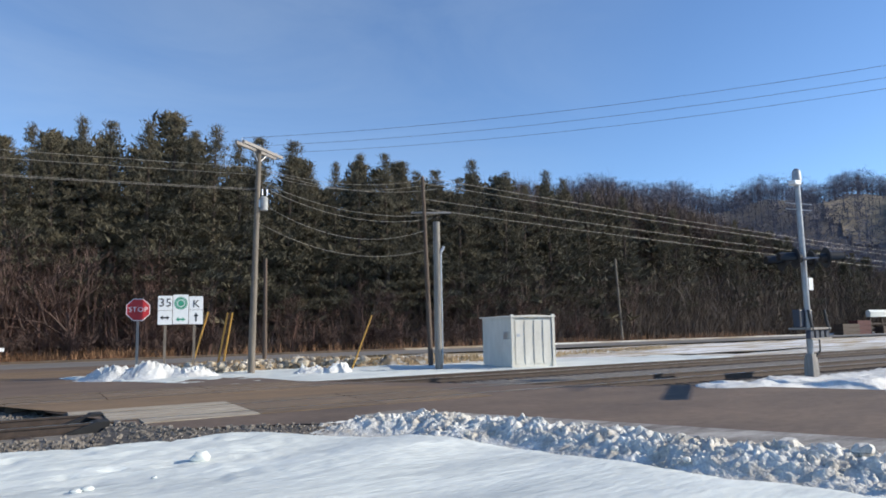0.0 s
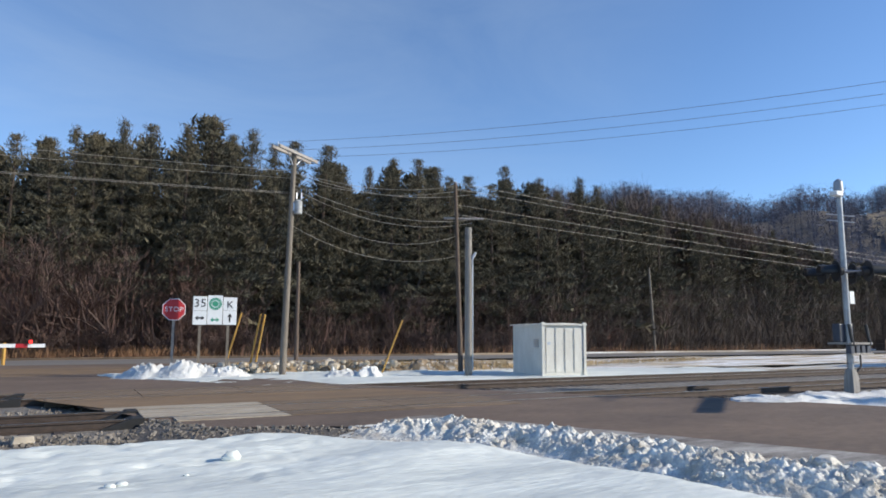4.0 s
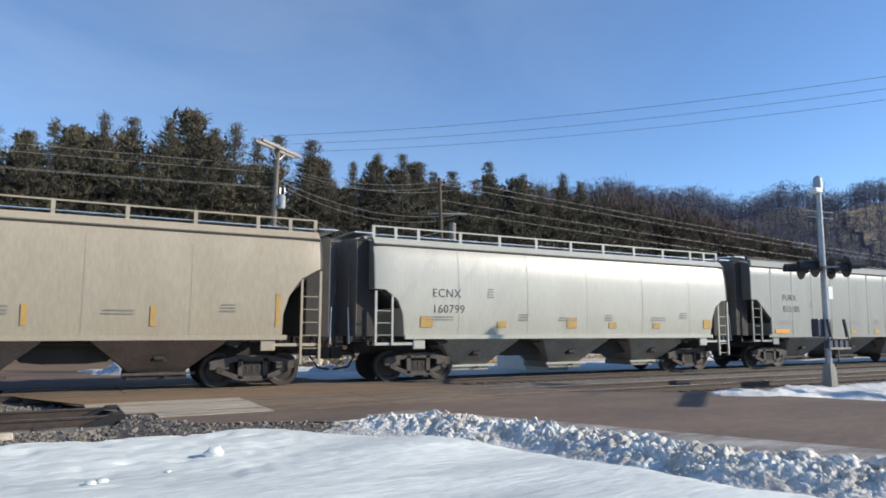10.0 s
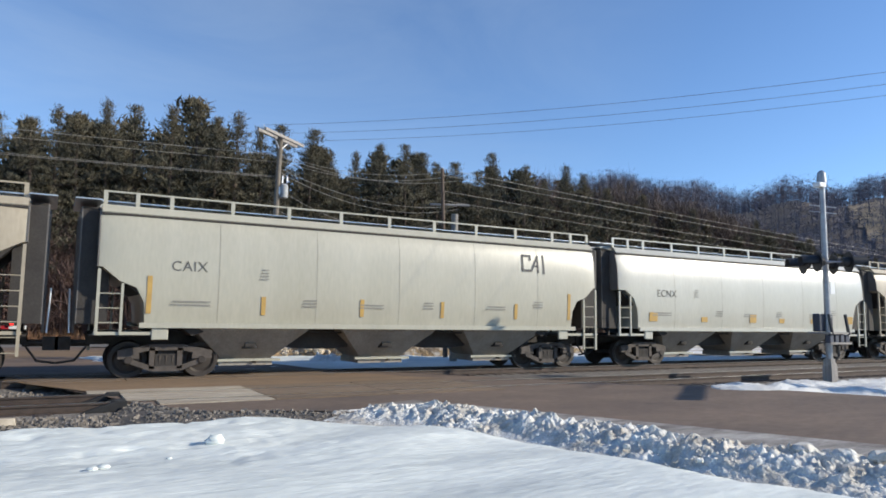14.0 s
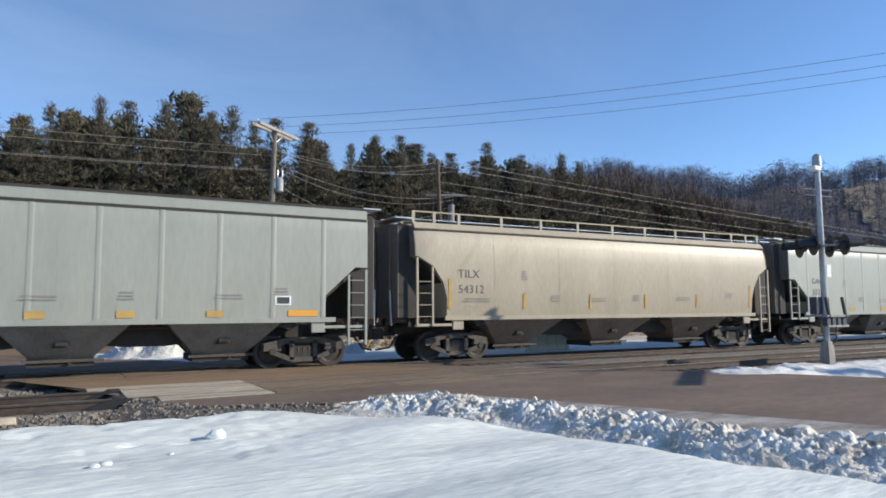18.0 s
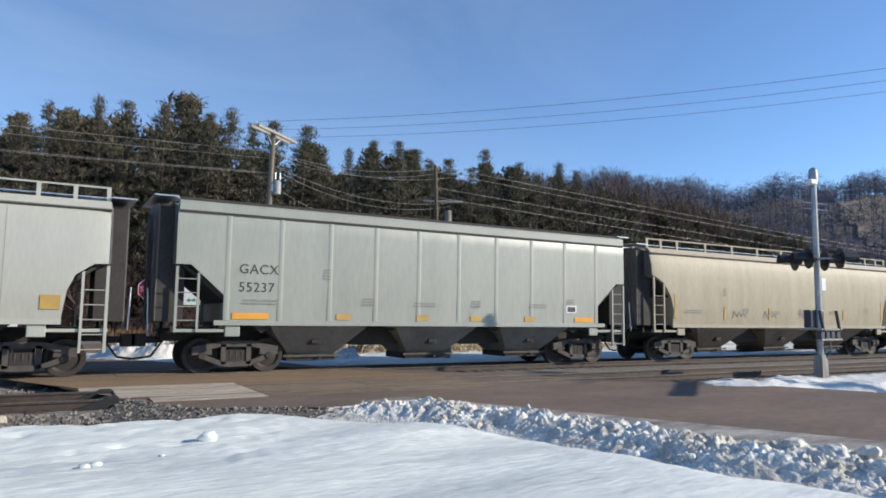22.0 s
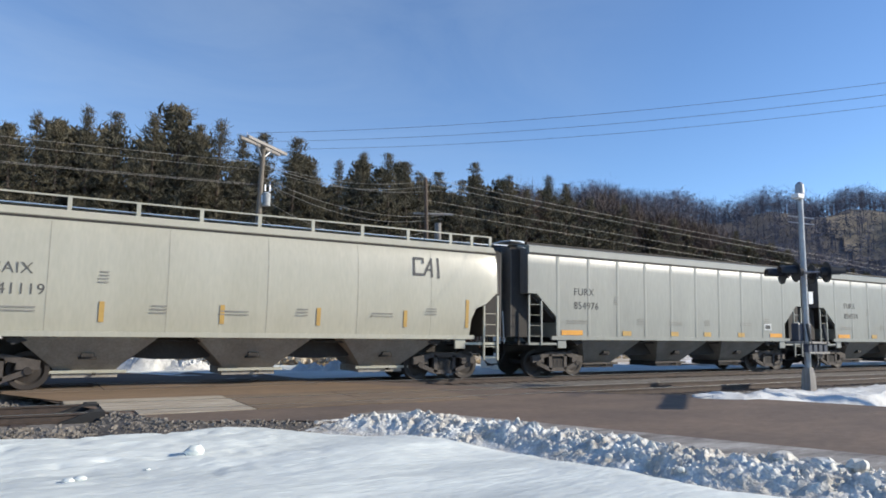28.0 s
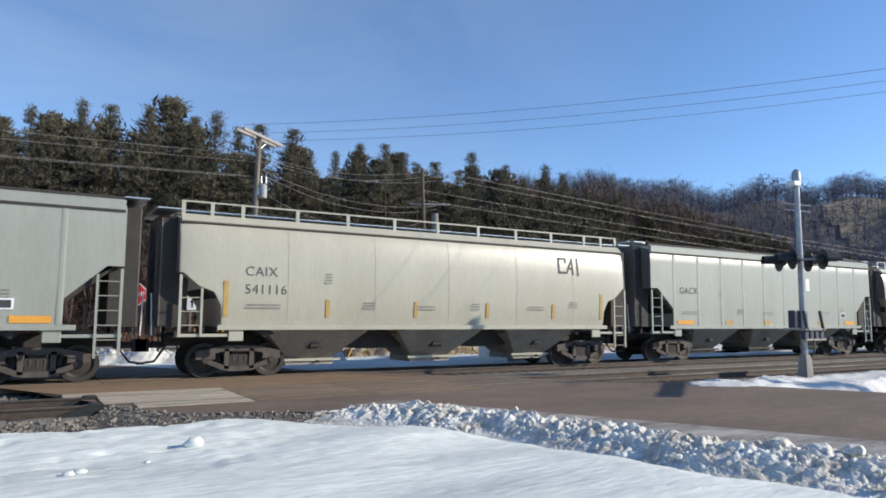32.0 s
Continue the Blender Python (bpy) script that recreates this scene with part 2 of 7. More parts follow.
# ---- mesh helpers ----
class Shape:
    """Collects vertices and faces for one mesh."""

    def __init__(self):
        self.v, self.f = [], []

    def add(self, verts, faces):
        k = len(self.v)
        self.v.extend(tuple(p) for p in verts)
        self.f.extend(tuple(i + k for i in f) for f in faces)
        return self

    def box(self, x0, x1, y0, y1, z0, z1):
        return self.add([(x, y, z) for x in (x0, x1) for y in (y0, y1) for z in (z0, z1)],
                        [(0, 1, 3, 2), (4, 6, 7, 5), (0, 4, 5, 1), (2, 3, 7, 6), (0, 2, 6, 4), (1, 5, 7, 3)])

    def tube(self, p, q, r0, r1=None, n=8, caps=True):
        p, q = Vector(p), Vector(q)
        r1 = r0 if r1 is None else r1
        d = (q - p).normalized()
        a = d.orthogonal().normalized()
        b = d.cross(a)
        ring = [a * math.cos(2 * math.pi * i / n) + b * math.sin(2 * math.pi * i / n) for i in range(n)]
        faces = [(i, (i + 1) % n, n + (i + 1) % n, n + i) for i in range(n)]
        if caps:
            faces += [tuple(range(n - 1, -1, -1)), tuple(range(n, 2 * n))]
        return self.add([p + c * r0 for c in ring] + [q + c * r1 for c in ring], faces)

    def path(self, pts, r, n=6):
        for p, q in zip(pts, pts[1:]):
            self.tube(p, q, r, r, n)
        return self

    def prism(self, poly, plane, lo, hi):
        """A flat outline (pairs) in the plane 'xz', 'yz' or 'xy', drawn out from lo to hi along the third axis."""
        put = {"xz": lambda a, b, c: (a, c, b), "yz": lambda a, b, c: (c, a, b), "xy": lambda a, b, c: (a, b, c)}[plane]
        n = len(poly)
        return self.add([put(a, b, lo) for a, b in poly] + [put(a, b, hi) for a, b in poly],
                        [tuple(range(n)), tuple(range(2 * n - 1, n - 1, -1))] + [(i, n + i, n + (i + 1) % n, (i + 1) % n) for i in range(n)])

    def loft(self, rings, closed=True, ends=True):
        n = len(rings[0])
        faces = []
        for k in range(len(rings) - 1):
            for i in range(n if closed else n - 1):
                j = (i + 1) % n
                faces.append((k * n + i, k * n + j, (k + 1) * n + j, (k + 1) * n + i))
        if ends:
            faces += [tuple(range(n - 1, -1, -1)), tuple(range((len(rings) - 1) * n, len(rings) * n))]
        return self.add([p for r in rings for p in r], faces)

    def disc(self, c, axis, r, depth, n=20):
        c, axis = Vector(c), Vector(axis).normalized()
        return self.tube(c - axis * depth / 2, c + axis * depth / 2, r, r, n)

    def ball(self, c, r, n=8, m=6, squash=1.0):
        rings = []
        for k in range(1, m):
            t = math.pi * k / m
            rings.append([(c[0] + r * math.sin(t) * math.cos(2 * math.pi * i / n), c[1] + r * math.sin(t) * math.sin(2 * math.pi * i / n),
                           c[2] + r * squash * math.cos(t)) for i in range(n)])
        return self.loft(rings)

    def mesh(self, name, material, smooth=True, fix=True):
        me = bpy.data.meshes.new(name)
        me.from_pydata(self.v, [], self.f)
        if fix:
            bm = bmesh.new()
            bm.from_mesh(me)
            bmesh.ops.recalc_face_normals(bm, faces=bm.faces)
            bm.to_mesh(me)
            bm.free()
        for m in material if isinstance(material, (list, tuple)) else [material]:
            me.materials.append(m)
        if smooth:
            me.shade_smooth()
            me.set_sharp_from_angle(angle=radians(32))
        return me


def part(name, shape, material, parent, label="", smooth=True, bevel=0.0):
    """Links a shape as one mesh object under a thing or under a part."""
    ob = new(name, shape if isinstance(shape, bpy.types.Mesh) else shape.mesh(name, material, smooth))
    ob.parent = parent
    if bevel:
        b = ob.modifiers.new("bevel", "BEVEL")
        b.width, b.segments, b.limit_method, b.angle_limit = bevel, 2, "ANGLE", radians(40)
    return tagged(ob, label)


def thing(name, m, label, category, group="", kind=""):
    ob = new(name)
    ob.matrix_basis = m
    return tagged(ob, label, category, group, kind)


def solid(name, shape, material, label="", category="", group="", kind="", smooth=True, fix=True):
    return tagged(new(name, shape.mesh(name, material, smooth, fix)), label, category, group, kind)


def lettering(name, text, size, m, material, parent, label="", align="CENTER", stretch=1.0):
    """Flat raised letters in the built-in font; m places them (x along the line, y up the letters)."""
    cu = bpy.data.curves.new(name, "FONT")
    cu.body, cu.size, cu.extrude, cu.align_x, cu.align_y, cu.resolution_u = text, size, 0.003, align, "CENTER", 3
    cu.space_character = 1.08
    tmp = bpy.data.objects.new("letters", cu)
    me = bpy.data.meshes.new_from_object(tmp)
    bpy.data.objects.remove(tmp)
    me.materials.clear()
    me.materials.append(material)
    for v in me.vertices:
        v.co.x *= stretch
    ob = new(name, me)
    ob.parent = parent
    ob.matrix_basis = m
    return tagged(ob, label)


def nz(x, y, s, seed=0.0):
    return noise.noise(Vector((x * s, y * s, seed)))


def sheet(x0, x1, y0, y1, step, height):
    """A grid sheet with height(x, y); height may give None to leave a hole."""
    s = Shape()
    nx, ny = int(round((x1 - x0) / step)), int(round((y1 - y0) / step))
    idx = {}
    for i in range(nx + 1):
        for j in range(ny + 1):
            x, y = x0 + (x1 - x0) * i / nx, y0 + (y1 - y0) * j / ny
            h = height(x, y)
            if h is not None:
                idx[i, j] = len(s.v)
                s.v.append((x, y, h))
    for i in range(nx):
        for j in range(ny):
            q = [(i, j), (i + 1, j), (i + 1, j + 1), (i, j + 1)]
            if all(k in idx for k in q):
                s.f.append(tuple(idx[k] for k in q))
    return s


def along(line, x, y):
    """The distance of (x, y) from a broken line, and the share of the line's length at which it is nearest."""
    best = (1e9, 0.0)
    total = sum(math.dist(a, b) for a, b in zip(line, line[1:]))
    done = 0.0
    for (ax, ay), (bx, by) in zip(line, line[1:]):
        d = math.dist((ax, ay), (bx, by))
        t = max(0, min(1, ((x - ax) * (bx - ax) + (y - ay) * (by - ay)) / d / d))
        e = math.dist((x, y), (ax + t * (bx - ax), ay + t * (by - ay)))
        if e < best[0]:
            best = (e, (done + t * d) / total)
        done += d
    return best


def ease(a, b, x):
    t = max(0.0, min(1.0, (x - a) / (b - a)))
    return t * t * (3 - 2 * t)


# ---- ground ----
TRACKS = (15.2, 20.47)  # centre lines, along x


g = Shape()
g.add([(-2500, -2500, -0.55), (2500, -2500, -0.55), (2500, 2500, -0.55), (-2500, 2500, -0.55)], [(0, 1, 2, 3)])
solid("ground", g, GRASS, "flat ground of dead grass and old snow", "ground", kind="structure", fix=False)

# open ground between the railway and the highway: snow by the track, dead grass further off
solid("verge_snow", sheet(2, 150, 22.2, 34, 0.8, lambda x, y: -0.22 + 0.06 * nz(x, y, 0.25, 1) + 0.05 * nz(x, y, 0.9, 2) - 0.2 * ease(0, 1, abs(x - 76) - 73) - 0.28 * ease(26.6, 29.4, y - 5.5 * ease(36, 75, x) + 1.6 * nz(x, y, 0.25, 5))),
      VERGESNOW, "snow-covered verge beside the railway", "snow", kind="structure", fix=False)
solid("verge_grass", sheet(4, 240, 30, 44, 1.5, lambda x, y: -0.30 + 0.10 * nz(x, y, 0.2, 7) - 0.1 * ease(0, 4, 9 - x)),
      GRASS, "verge of dead grass with snow left in it", "grass", kind="structure", fix=False)
road = Shape()
road.add([(-400, 43.5, -0.16), (600, 43.5, -0.16), (600, 51.5, -0.16), (-400, 51.5, -0.16)], [(0, 1, 2, 3)])
solid("highway", road, HIGHWAY, "grey highway running along the wood", "road", kind="structure", fix=False)
for x0, x1, m, lab, nm in ((-400, 27, WOODFLOOR, "brown leaf-strewn far shoulder of the highway", "far_shoulder"), (27, 600, VERGESNOW, "thin snow on the far shoulder of the highway", "far_shoulder_snow")):
    far_snow = Shape()
    far_snow.loft([[(x0, y, z), (x1, y, z)] for y, z in ((51.4, -0.2), (51.9, -0.02), (53.0, -0.05), (53.6, -0.4))], closed=False, ends=False)
    solid(nm, far_snow, m, lab, "road shoulder", kind="structure", fix=False)
floor_w = Shape()
floor_w.add([(-400, 53.2, -0.25), (600, 53.2, -0.25), (600, 160, 0.5), (-400, 160, 0.5)], [(0, 1, 2, 3)])
solid("forest_floor", floor_w, WOODFLOOR, "dark leaf litter under the trees", "forest floor", kind="structure", fix=False)

# county road: from the near side over both tracks to the highway
ROAD_Z = -0.015
road = Shape()
LEFT = [(14.5, -6), (11.2, 1.5), (9.2, 5.4), (7.2, 9.2), (4.2, 11.85), (2.25, 12.6), (-1.6, 22.5), (-14, 26), (-40, 30), (-60, 43.6)]
RIGHT = [(27.0, -6), (22.2, 1.2), (17.2, 8.5), (15.2, 12.6), (13.6, 13.55), (7.6, 21.9), (7.2, 25), (5.6, 31.2), (7, 40), (14, 43.6)]
ROAD_FALL = [0, 0, 0, 0, 0, 0, -0.04, -0.13, -0.14, -0.14]
road.loft([[(a[0], a[1], ROAD_Z + f), (b[0], b[1], ROAD_Z + f)] for a, b, f in zip(LEFT, RIGHT, ROAD_FALL)], closed=False, ends=False)
solid("county_road", road, ASPHALT, "worn brown asphalt road over the crossing", "road", kind="structure", fix=False)
mud = Shape()
MUD_L = [(0.75, 16.75), (-0.4, 19.0), (-1.55, 22.45), (-13.9, 26), (-39, 30), (-55, 41)]
MUD_R = [(9.6, 16.9), (8.2, 19.4), (7.5, 21.95), (7.1, 25), (5.5, 31.0), (6.9, 39)]
mud.loft([[(a[0] + (b[0] - a[0]) * k / 10, a[1] + (b[1] - a[1]) * k / 10, ROAD_Z + f + 0.006) for k in range(11)] for a, b, f in zip(MUD_L, MUD_R, (0, 0, -0.04, -0.13, -0.14, -0.14))], closed=False, ends=False)
solid("mud_on_road", mud, DIRTROAD, "tan mud and sand tracked over the road", "mud", kind="structure", fix=False)
gs = Shape()
GE = [(6.2, 10.6), (4.2, 11.9), (3.2, 12.3), (2.3, 12.65), (1.9, 13.4), (1.5, 14.4)]
gs.loft([[(x + 0.12, y + 0.14, -0.02), (x - 0.12, y - 0.2, -0.05), (x - 0.55, y - 0.75, -0.2), (x - 0.9, y - 1.3, -0.34)] for x, y in GE], closed=False, ends=False)
solid("gravel_edge", gs, ROCKDARK, "dark gravel banked against the road's edge", "gravel", kind="structure", fix=False)
NEAR_EDGE = [(13.2, -6), (10.4, 1.0), (8.6, 5.2), (6.9, 8.8), (5.2, 12.2)]
sh = Shape()
sh.loft([[(a[0] - 0.6, a[1], -0.03), (a[0] + 1.25, a[1] + 0.3, 0.004)] for a in NEAR_EDGE], closed=False, ends=False)
solid("road_shoulder", sh, SLUSH, "salt-stained gravel shoulder with slush", "road shoulder", kind="structure", fix=False)

# the snow field in the foreground
CREST = [(3.6, 12.4), (5.0, 11.4), (6.0, 10.4), (6.6, 9.1), (6.95, 7.8), (7.0, 6.7), (7.3, 5.7), (7.8, 4.6), (8.5, 2.8), (9.4, 0.8)]


def snow_height(x, y):
    edge = 11.85 + 0.05 * x + 0.2 * nz(x, 0, 1.1, 4)
    if y > edge + 0.35:
        return None
    h = -0.06 + 0.035 * nz(x, y, 0.35, 11) + 0.018 * nz(x * 0.6, y * 1.6, 1.4, 12) + 0.006 * nz(x, y, 7, 13)
    h += 0.030 * math.sin(0.55 * x - 1.5 * y + 3 * nz(x, y, 0.22, 14)) * ease(2, 6, y) + 0.05 * nz(x * 0.4 + 0.2 * y, y, 0.55, 16)
    if x > 2 and y > 8:
        h += 0.02 * abs(nz(x, y, 3.5, 15))
    k = ease(4.6, 2.0, x) * ease(7.0, 9.5, y)
    h -= k * 0.05 * max(0, nz(x * 0.7, y * 1.5, 3.2, 17) - 0.05) + k * 0.08 * max(0, nz(x * 0.6, y, 5.5, 18) - 0.18)
    h += 0.03 * max(0, nz(x * 0.35 + 0.5 * y, y * 1.2 - 0.3 * x, 0.8, 19)) ** 0.6
    h -= 0.4 * ease(edge - 0.35, edge + 0.35, y)
    d, s = along(CREST, x, y)
    if d < 1.2:  # the field dips under the heap
        h -= 0.12 * ease(1.2, 0.2, d)
    return h


def off_snow(x, y):
    # leave the road side of the heap free
    for (ax, ay), (bx, by) in zip(CREST, CREST[1:]):
        if by <= y <= ay:
            return x > ax + (bx - ax) * (y - ay) / (by - ay) + 0.5
    return False


solid("snow_field", sheet(-14, 11.5, -9, 13, 0.075, lambda x, y: None if off_snow(x, y) else snow_height(x, y)), SNOW,
      "smooth wind-packed snow with old drifts", "snow", kind="structure", fix=False)


def lumpy(x, y, seed, s=1.0):
    x, y = x + 0.12 * nz(x, y, 3.1, seed + 8), y + 0.12 * nz(x, y, 3.1, seed + 9)
    a = abs(nz(x, y, 1.9 * s, seed)) * 0.6 + abs(nz(x, y, 4.6 * s, seed + 1)) * 0.6 + abs(nz(x, y, 10.5 * s, seed + 2)) * 0.5 + abs(nz(x, y, 19.0 * s, seed + 4)) * 0.24 + nz(x, y, 0.9 * s, seed + 3) * 0.35
    return a


def ridge(name, line, width, height, step, seed, material, label, base=-0.1, taper=0.12, rough=0.34, fineness=1.0, swell=0.95):
    xs, ys = [p[0] for p in line], [p[1] for p in line]

    def h(x, y):
        d, t = along(line, x, y)
        if d > width * 1.25:
            return None
        w = width * (0.85 + 0.35 * nz(t * 9, 0, 1, seed + 5))
        k = ease(w, w * 0.12, d) * ease(0, taper, t) * ease(1.0, 1 - taper, t)
        if k <= 0.002:
            return base - 0.45
        return base + k * (height * (0.75 + swell * nz(x, y, 0.9, seed + 6)) + rough * (lumpy(x, y, seed, fineness) - 0.25)) - 0.14 * (1 - k)
    return solid(name, sheet(min(xs) - width, max(xs) + width, min(ys) - width, max(ys) + width, step, h), material, label, "snow bank", kind="stuff", fix=False)


ridge("snow_bank", CREST, 1.25, 0.115, 0.026, 21, HEAP, "ploughed bank of broken, road-stained snow", base=-0.015, rough=0.19, taper=0.2, fineness=1.2)

# broken clods of frozen snow thrown up along the bank, a few of them large
rc = random.Random(31)
ch = Shape()
CLODS = [(7.65, 5.05, 0.15, 0.14), (7.9, 4.75, 0.12, 0.12), (8.1, 4.45, 0.12, 0.14), (7.15, 6.3, 0.08, 0.1)]
for k in range(190):
    i = rc.randrange(len(CREST) - 2)
    f = rc.random()
    x = CREST[i][0] + (CREST[i + 1][0] - CREST[i][0]) * f + rc.gauss(-0.08, 0.42)
    y = CREST[i][1] + (CREST[i + 1][1] - CREST[i][1]) * f + rc.gauss(-0.05, 0.3)
    d, t = along(CREST, x, y)
    if d > 0.8 or y < 1.5 or t < 0.16:
        continue
    CLODS.append((x, y, 0.016 + 0.04 * rc.random() ** 2.5, ease(1.1, 0.15, d) * 0.08 * ease(0.0, 0.3, t) - 0.02))
for k, (x, y, r, z) in enumerate(CLODS):
    rings = []
    tw = rc.uniform(0, 6.3)
    for q in range(1, 6):
        w = math.pi * q / 6
        rings.append([(x + r * 1.2 * math.sin(w) ** 0.7 * math.cos(a + tw) * (1 + 0.75 * nz(math.cos(a) * 1.4 + k, math.sin(a) * 1.4 + q * 0.7, 1, 3)),
                       y + r * math.sin(w) ** 0.7 * math.sin(a + tw) * (1 + 0.75 * nz(math.cos(a) * 1.4 + k, math.sin(a) * 1.4 + q * 0.7, 1, 9)),
                       z + r * 0.75 * math.cos(w) * (1 + 0.5 * nz(a, k, 1, 5))) for a in [2 * math.pi * e / 9 for e in range(9)]])
    ch.loft(rings)
solid("snow_lumps_on_bank", ch, HEAP, "broken clods of frozen, road-stained snow", "snow", kind="stuff", fix=False)

# ---- railway ----
bed = Shape()
prof = [(11.7, -0.5), (12.9, -0.28), (13.5, -0.17), (17.6, -0.20), (18.9, -0.17), (22.0, -0.17), (22.5, -0.25), (23.6, -0.5)]
rings = []
for k in range(-60, 61):
    x = k * 2.0 if abs(k) < 50 else k * 2.0 + (abs(k) - 49) * 60 * (1 if k > 0 else -1)
    rings.append([(x, y, z) for y, z in prof])
bed.loft(rings, closed=False, ends=False)
solid("ballast_bed", bed, BALLAST, "grey crushed-stone bed under two tracks", "ballast", kind="structure", fix=False)

rail_prof = [(-0.07, -0.172), (0.07, -0.172), (0.07, -0.155), (0.012, -0.14), (0.012, -0.05), (0.036, -0.04), (0.036, -0.004), (-0.036, -0.004), (-0.036, -0.04), (-0.012, -0.05), (-0.012, -0.14), (-0.07, -0.155)]
for yc in TRACKS:
    track = thing("railway_track", pose(0, yc, 0), "steel rails spiked to dark wooden ties", "railway track", "two parallel tracks")
    for side in (-0.7525, 0.7525):
        s = Shape()
        s.prism([(y + side, z) for y, z in rail_prof], "yz", -900, 900)
        r = part("rail", s, RAILMAT, track, smooth=False)
        t = Shape()
        t.box(-900, 900, side - 0.033, side + 0.033, -0.004, 0.0)
        part("rail_head", t, RAILTOP, r, "polished rail head", smooth=False)
    tie_mesh = Shape().box(-0.115, 0.115, -1.3, 1.3, -0.26, -0.155).mesh("tie", TIE, False)
    for i in range(-16, 110):
        x = i * 0.52 + 0.02 * nz(i, yc, 0.7)
        if -1.2 < x - (1.4 if yc < 18 else -0.8) < 11:
            continue
        o = new("tie", tie_mesh)
        o.parent = track
        o.location = (x, 0, 0.012 * nz(i, yc, 1.3))

# concrete crossing panels, between and beside the rails
for yc, x0, x1 in ((TRACKS[0], 1.35, 9.5), (TRACKS[1], -0.9, 7.3)):
    cross = thing("crossing_surface", pose(0, yc, 0), "worn concrete crossing panels between the rails", "level crossing", "crossing panels", "structure")
    pm, pe = {}, None
    for y0, y1, xa in ((-0.66, 0.66, x0), (-1.45, -0.84, x0 + 0.5), (0.84, 1.45, x0 - 0.6)):
        for k in range(3):
            w = (2.65, 2.7, 2.8)[k] - ((xa - x0) if k == 0 else 0)
            a = xa if k == 0 else x0 + 2.65 + 2.7 * (k - 1)
            for b0, b1 in (((y0, y0 + 0.65), (y0 + 0.665, y1)) if y1 - y0 > 1 else ((y0, y1),)):
                sh = Shape().box(0.012, w - 0.012, b0, b1, -0.15, 0.002)
                o = part("panel", sh, CONCRETE if yc < 18 and k == 0 else DIRTYSLAB, cross, smooth=False)
                o.location = (a, 0, 0.003 * ((k + int(b0 > 0)) % 2))
    for y0 in (-0.7, 0.7):
        ramp = Shape().prism([(x0 - 0.75, -0.17), (x0, -0.17), (x0, 0.02), (x0 - 0.2, 0.02)], "xz", y0 - 0.24, y0 + 0.24)
        part("end_ramp", ramp, RUBBER, cross, "black steel deflector at the panel end", smooth=False)

# loose ballast in the foreground and along the bed's shoulder
st = Shape()
rnd = random.Random(7)
for k in range(9900):
    if k >= 8800:  # banked against the road
        f = rnd.random() * 5
        i = min(4, int(f))
        x = GE[i][0] + (GE[i + 1][0] - GE[i][0]) * (f - i)
        y = GE[i][1] + (GE[i + 1][1] - GE[i][1]) * (f - i)
        d = abs(rnd.gauss(0, 0.4)) + 0.02
        x, y = x - 0.6 * d, y - 0.8 * d
    elif k < 6600:
        x, y = rnd.uniform(-7, 4.6), rnd.gauss(12.55, 0.6)
        y = min(max(y, 11.45 + 0.10 * x), 13.9)
    elif k < 7800:
        x, y = rnd.uniform(-7, 0.5), rnd.gauss(17.8, 0.5)
    else:
        x, y = rnd.uniform(11, 34), rnd.gauss(12.6, 0.35)
        if x < 14.5:
            y += 0.5
    z = np.interp(y, [p[0] for p in prof], [p[1] for p in prof])
    if k >= 8800:
        z = -0.03 - 0.2 * d
    r = rnd.uniform(0.016, 0.046)
    a, b, c = (rnd.uniform(0.6, 1.15) * r for _ in range(3))
    tw = rnd.uniform(0, 3.1)
    ca, sa = math.cos(tw), math.sin(tw)
    base = [(-a, -b * 0.7, -c), (a * 0.8, -b, -c), (a, b * 0.8, -c), (-a * 0.7, b, -c), (-a * 0.6, -b * 0.5, c * 0.8), (a * 0.7, -b * 0.4, c), (a * 0.4, b * 0.6, c * 0.7)]
    st.add([(x + p * ca - q * sa, y + p * sa + q * ca, z + w + c * 0.4) for p, q, w in base],
           [(0, 1, 5, 4), (1, 2, 6, 5), (2, 3, 6), (3, 0, 4, 6), (4, 5, 6)])
solid("ballast_stones", st, STONE, "loose grey and brown ballast stones", "ballast", kind="stuff", smooth=False, fix=False)
lk = thing("concrete_block", pose(-0.55, 13.35, -0.19, 0, 0, 12), "pale broken concrete block lying in the ballast", "block")
part("block", Shape().prism([(-0.16, 0), (0.17, 0), (0.15, 0.11), (-0.13, 0.12)], "xz", -0.1, 0.1), CONCRETE, lk, bevel=0.012)

# ---- snow beyond the tracks ----
ISL = [(1.9, 30.6), (2.9, 29.4), (3.9, 28.7), (5.3, 28.3), (6.6, 27.4)]
ridge("snow_bank", ISL, 1.75, 0.46, 0.07, 41, HEAPWHITE, "white ploughed snow bank round the sign posts", base=-0.1, taper=0.2, rough=0.26, fineness=2.2)
ridge("snow_bank", [(8.6, 26.6), (10.2, 26.2), (11.4, 25.6)], 1.1, 0.36, 0.07, 51, HEAPWHITE, "small ploughed snow heap", base=-0.15, taper=0.25, rough=0.26, fineness=2.0)
ridge("dirty_bank", [(6.6, 30.6), (8.9, 31.6), (11.5, 31.2), (13.5, 30.6), (15.8, 29.6), (18.6, 28.6)], 1.7, 0.52, 0.07, 61, DIRTY, "bank of earth, dead grass and dirty snow", base=-0.2, taper=0.08, rough=0.17, fineness=2.4, swell=0.6)
bg = Shape()
rg = random.Random(77)
BANKLINE = [(6.0, 31.0), (8.9, 31.8), (11.5, 31.4), (13.5, 30.8), (15.8, 29.8), (18.6, 28.8), (24, 31.5), (40, 36)]
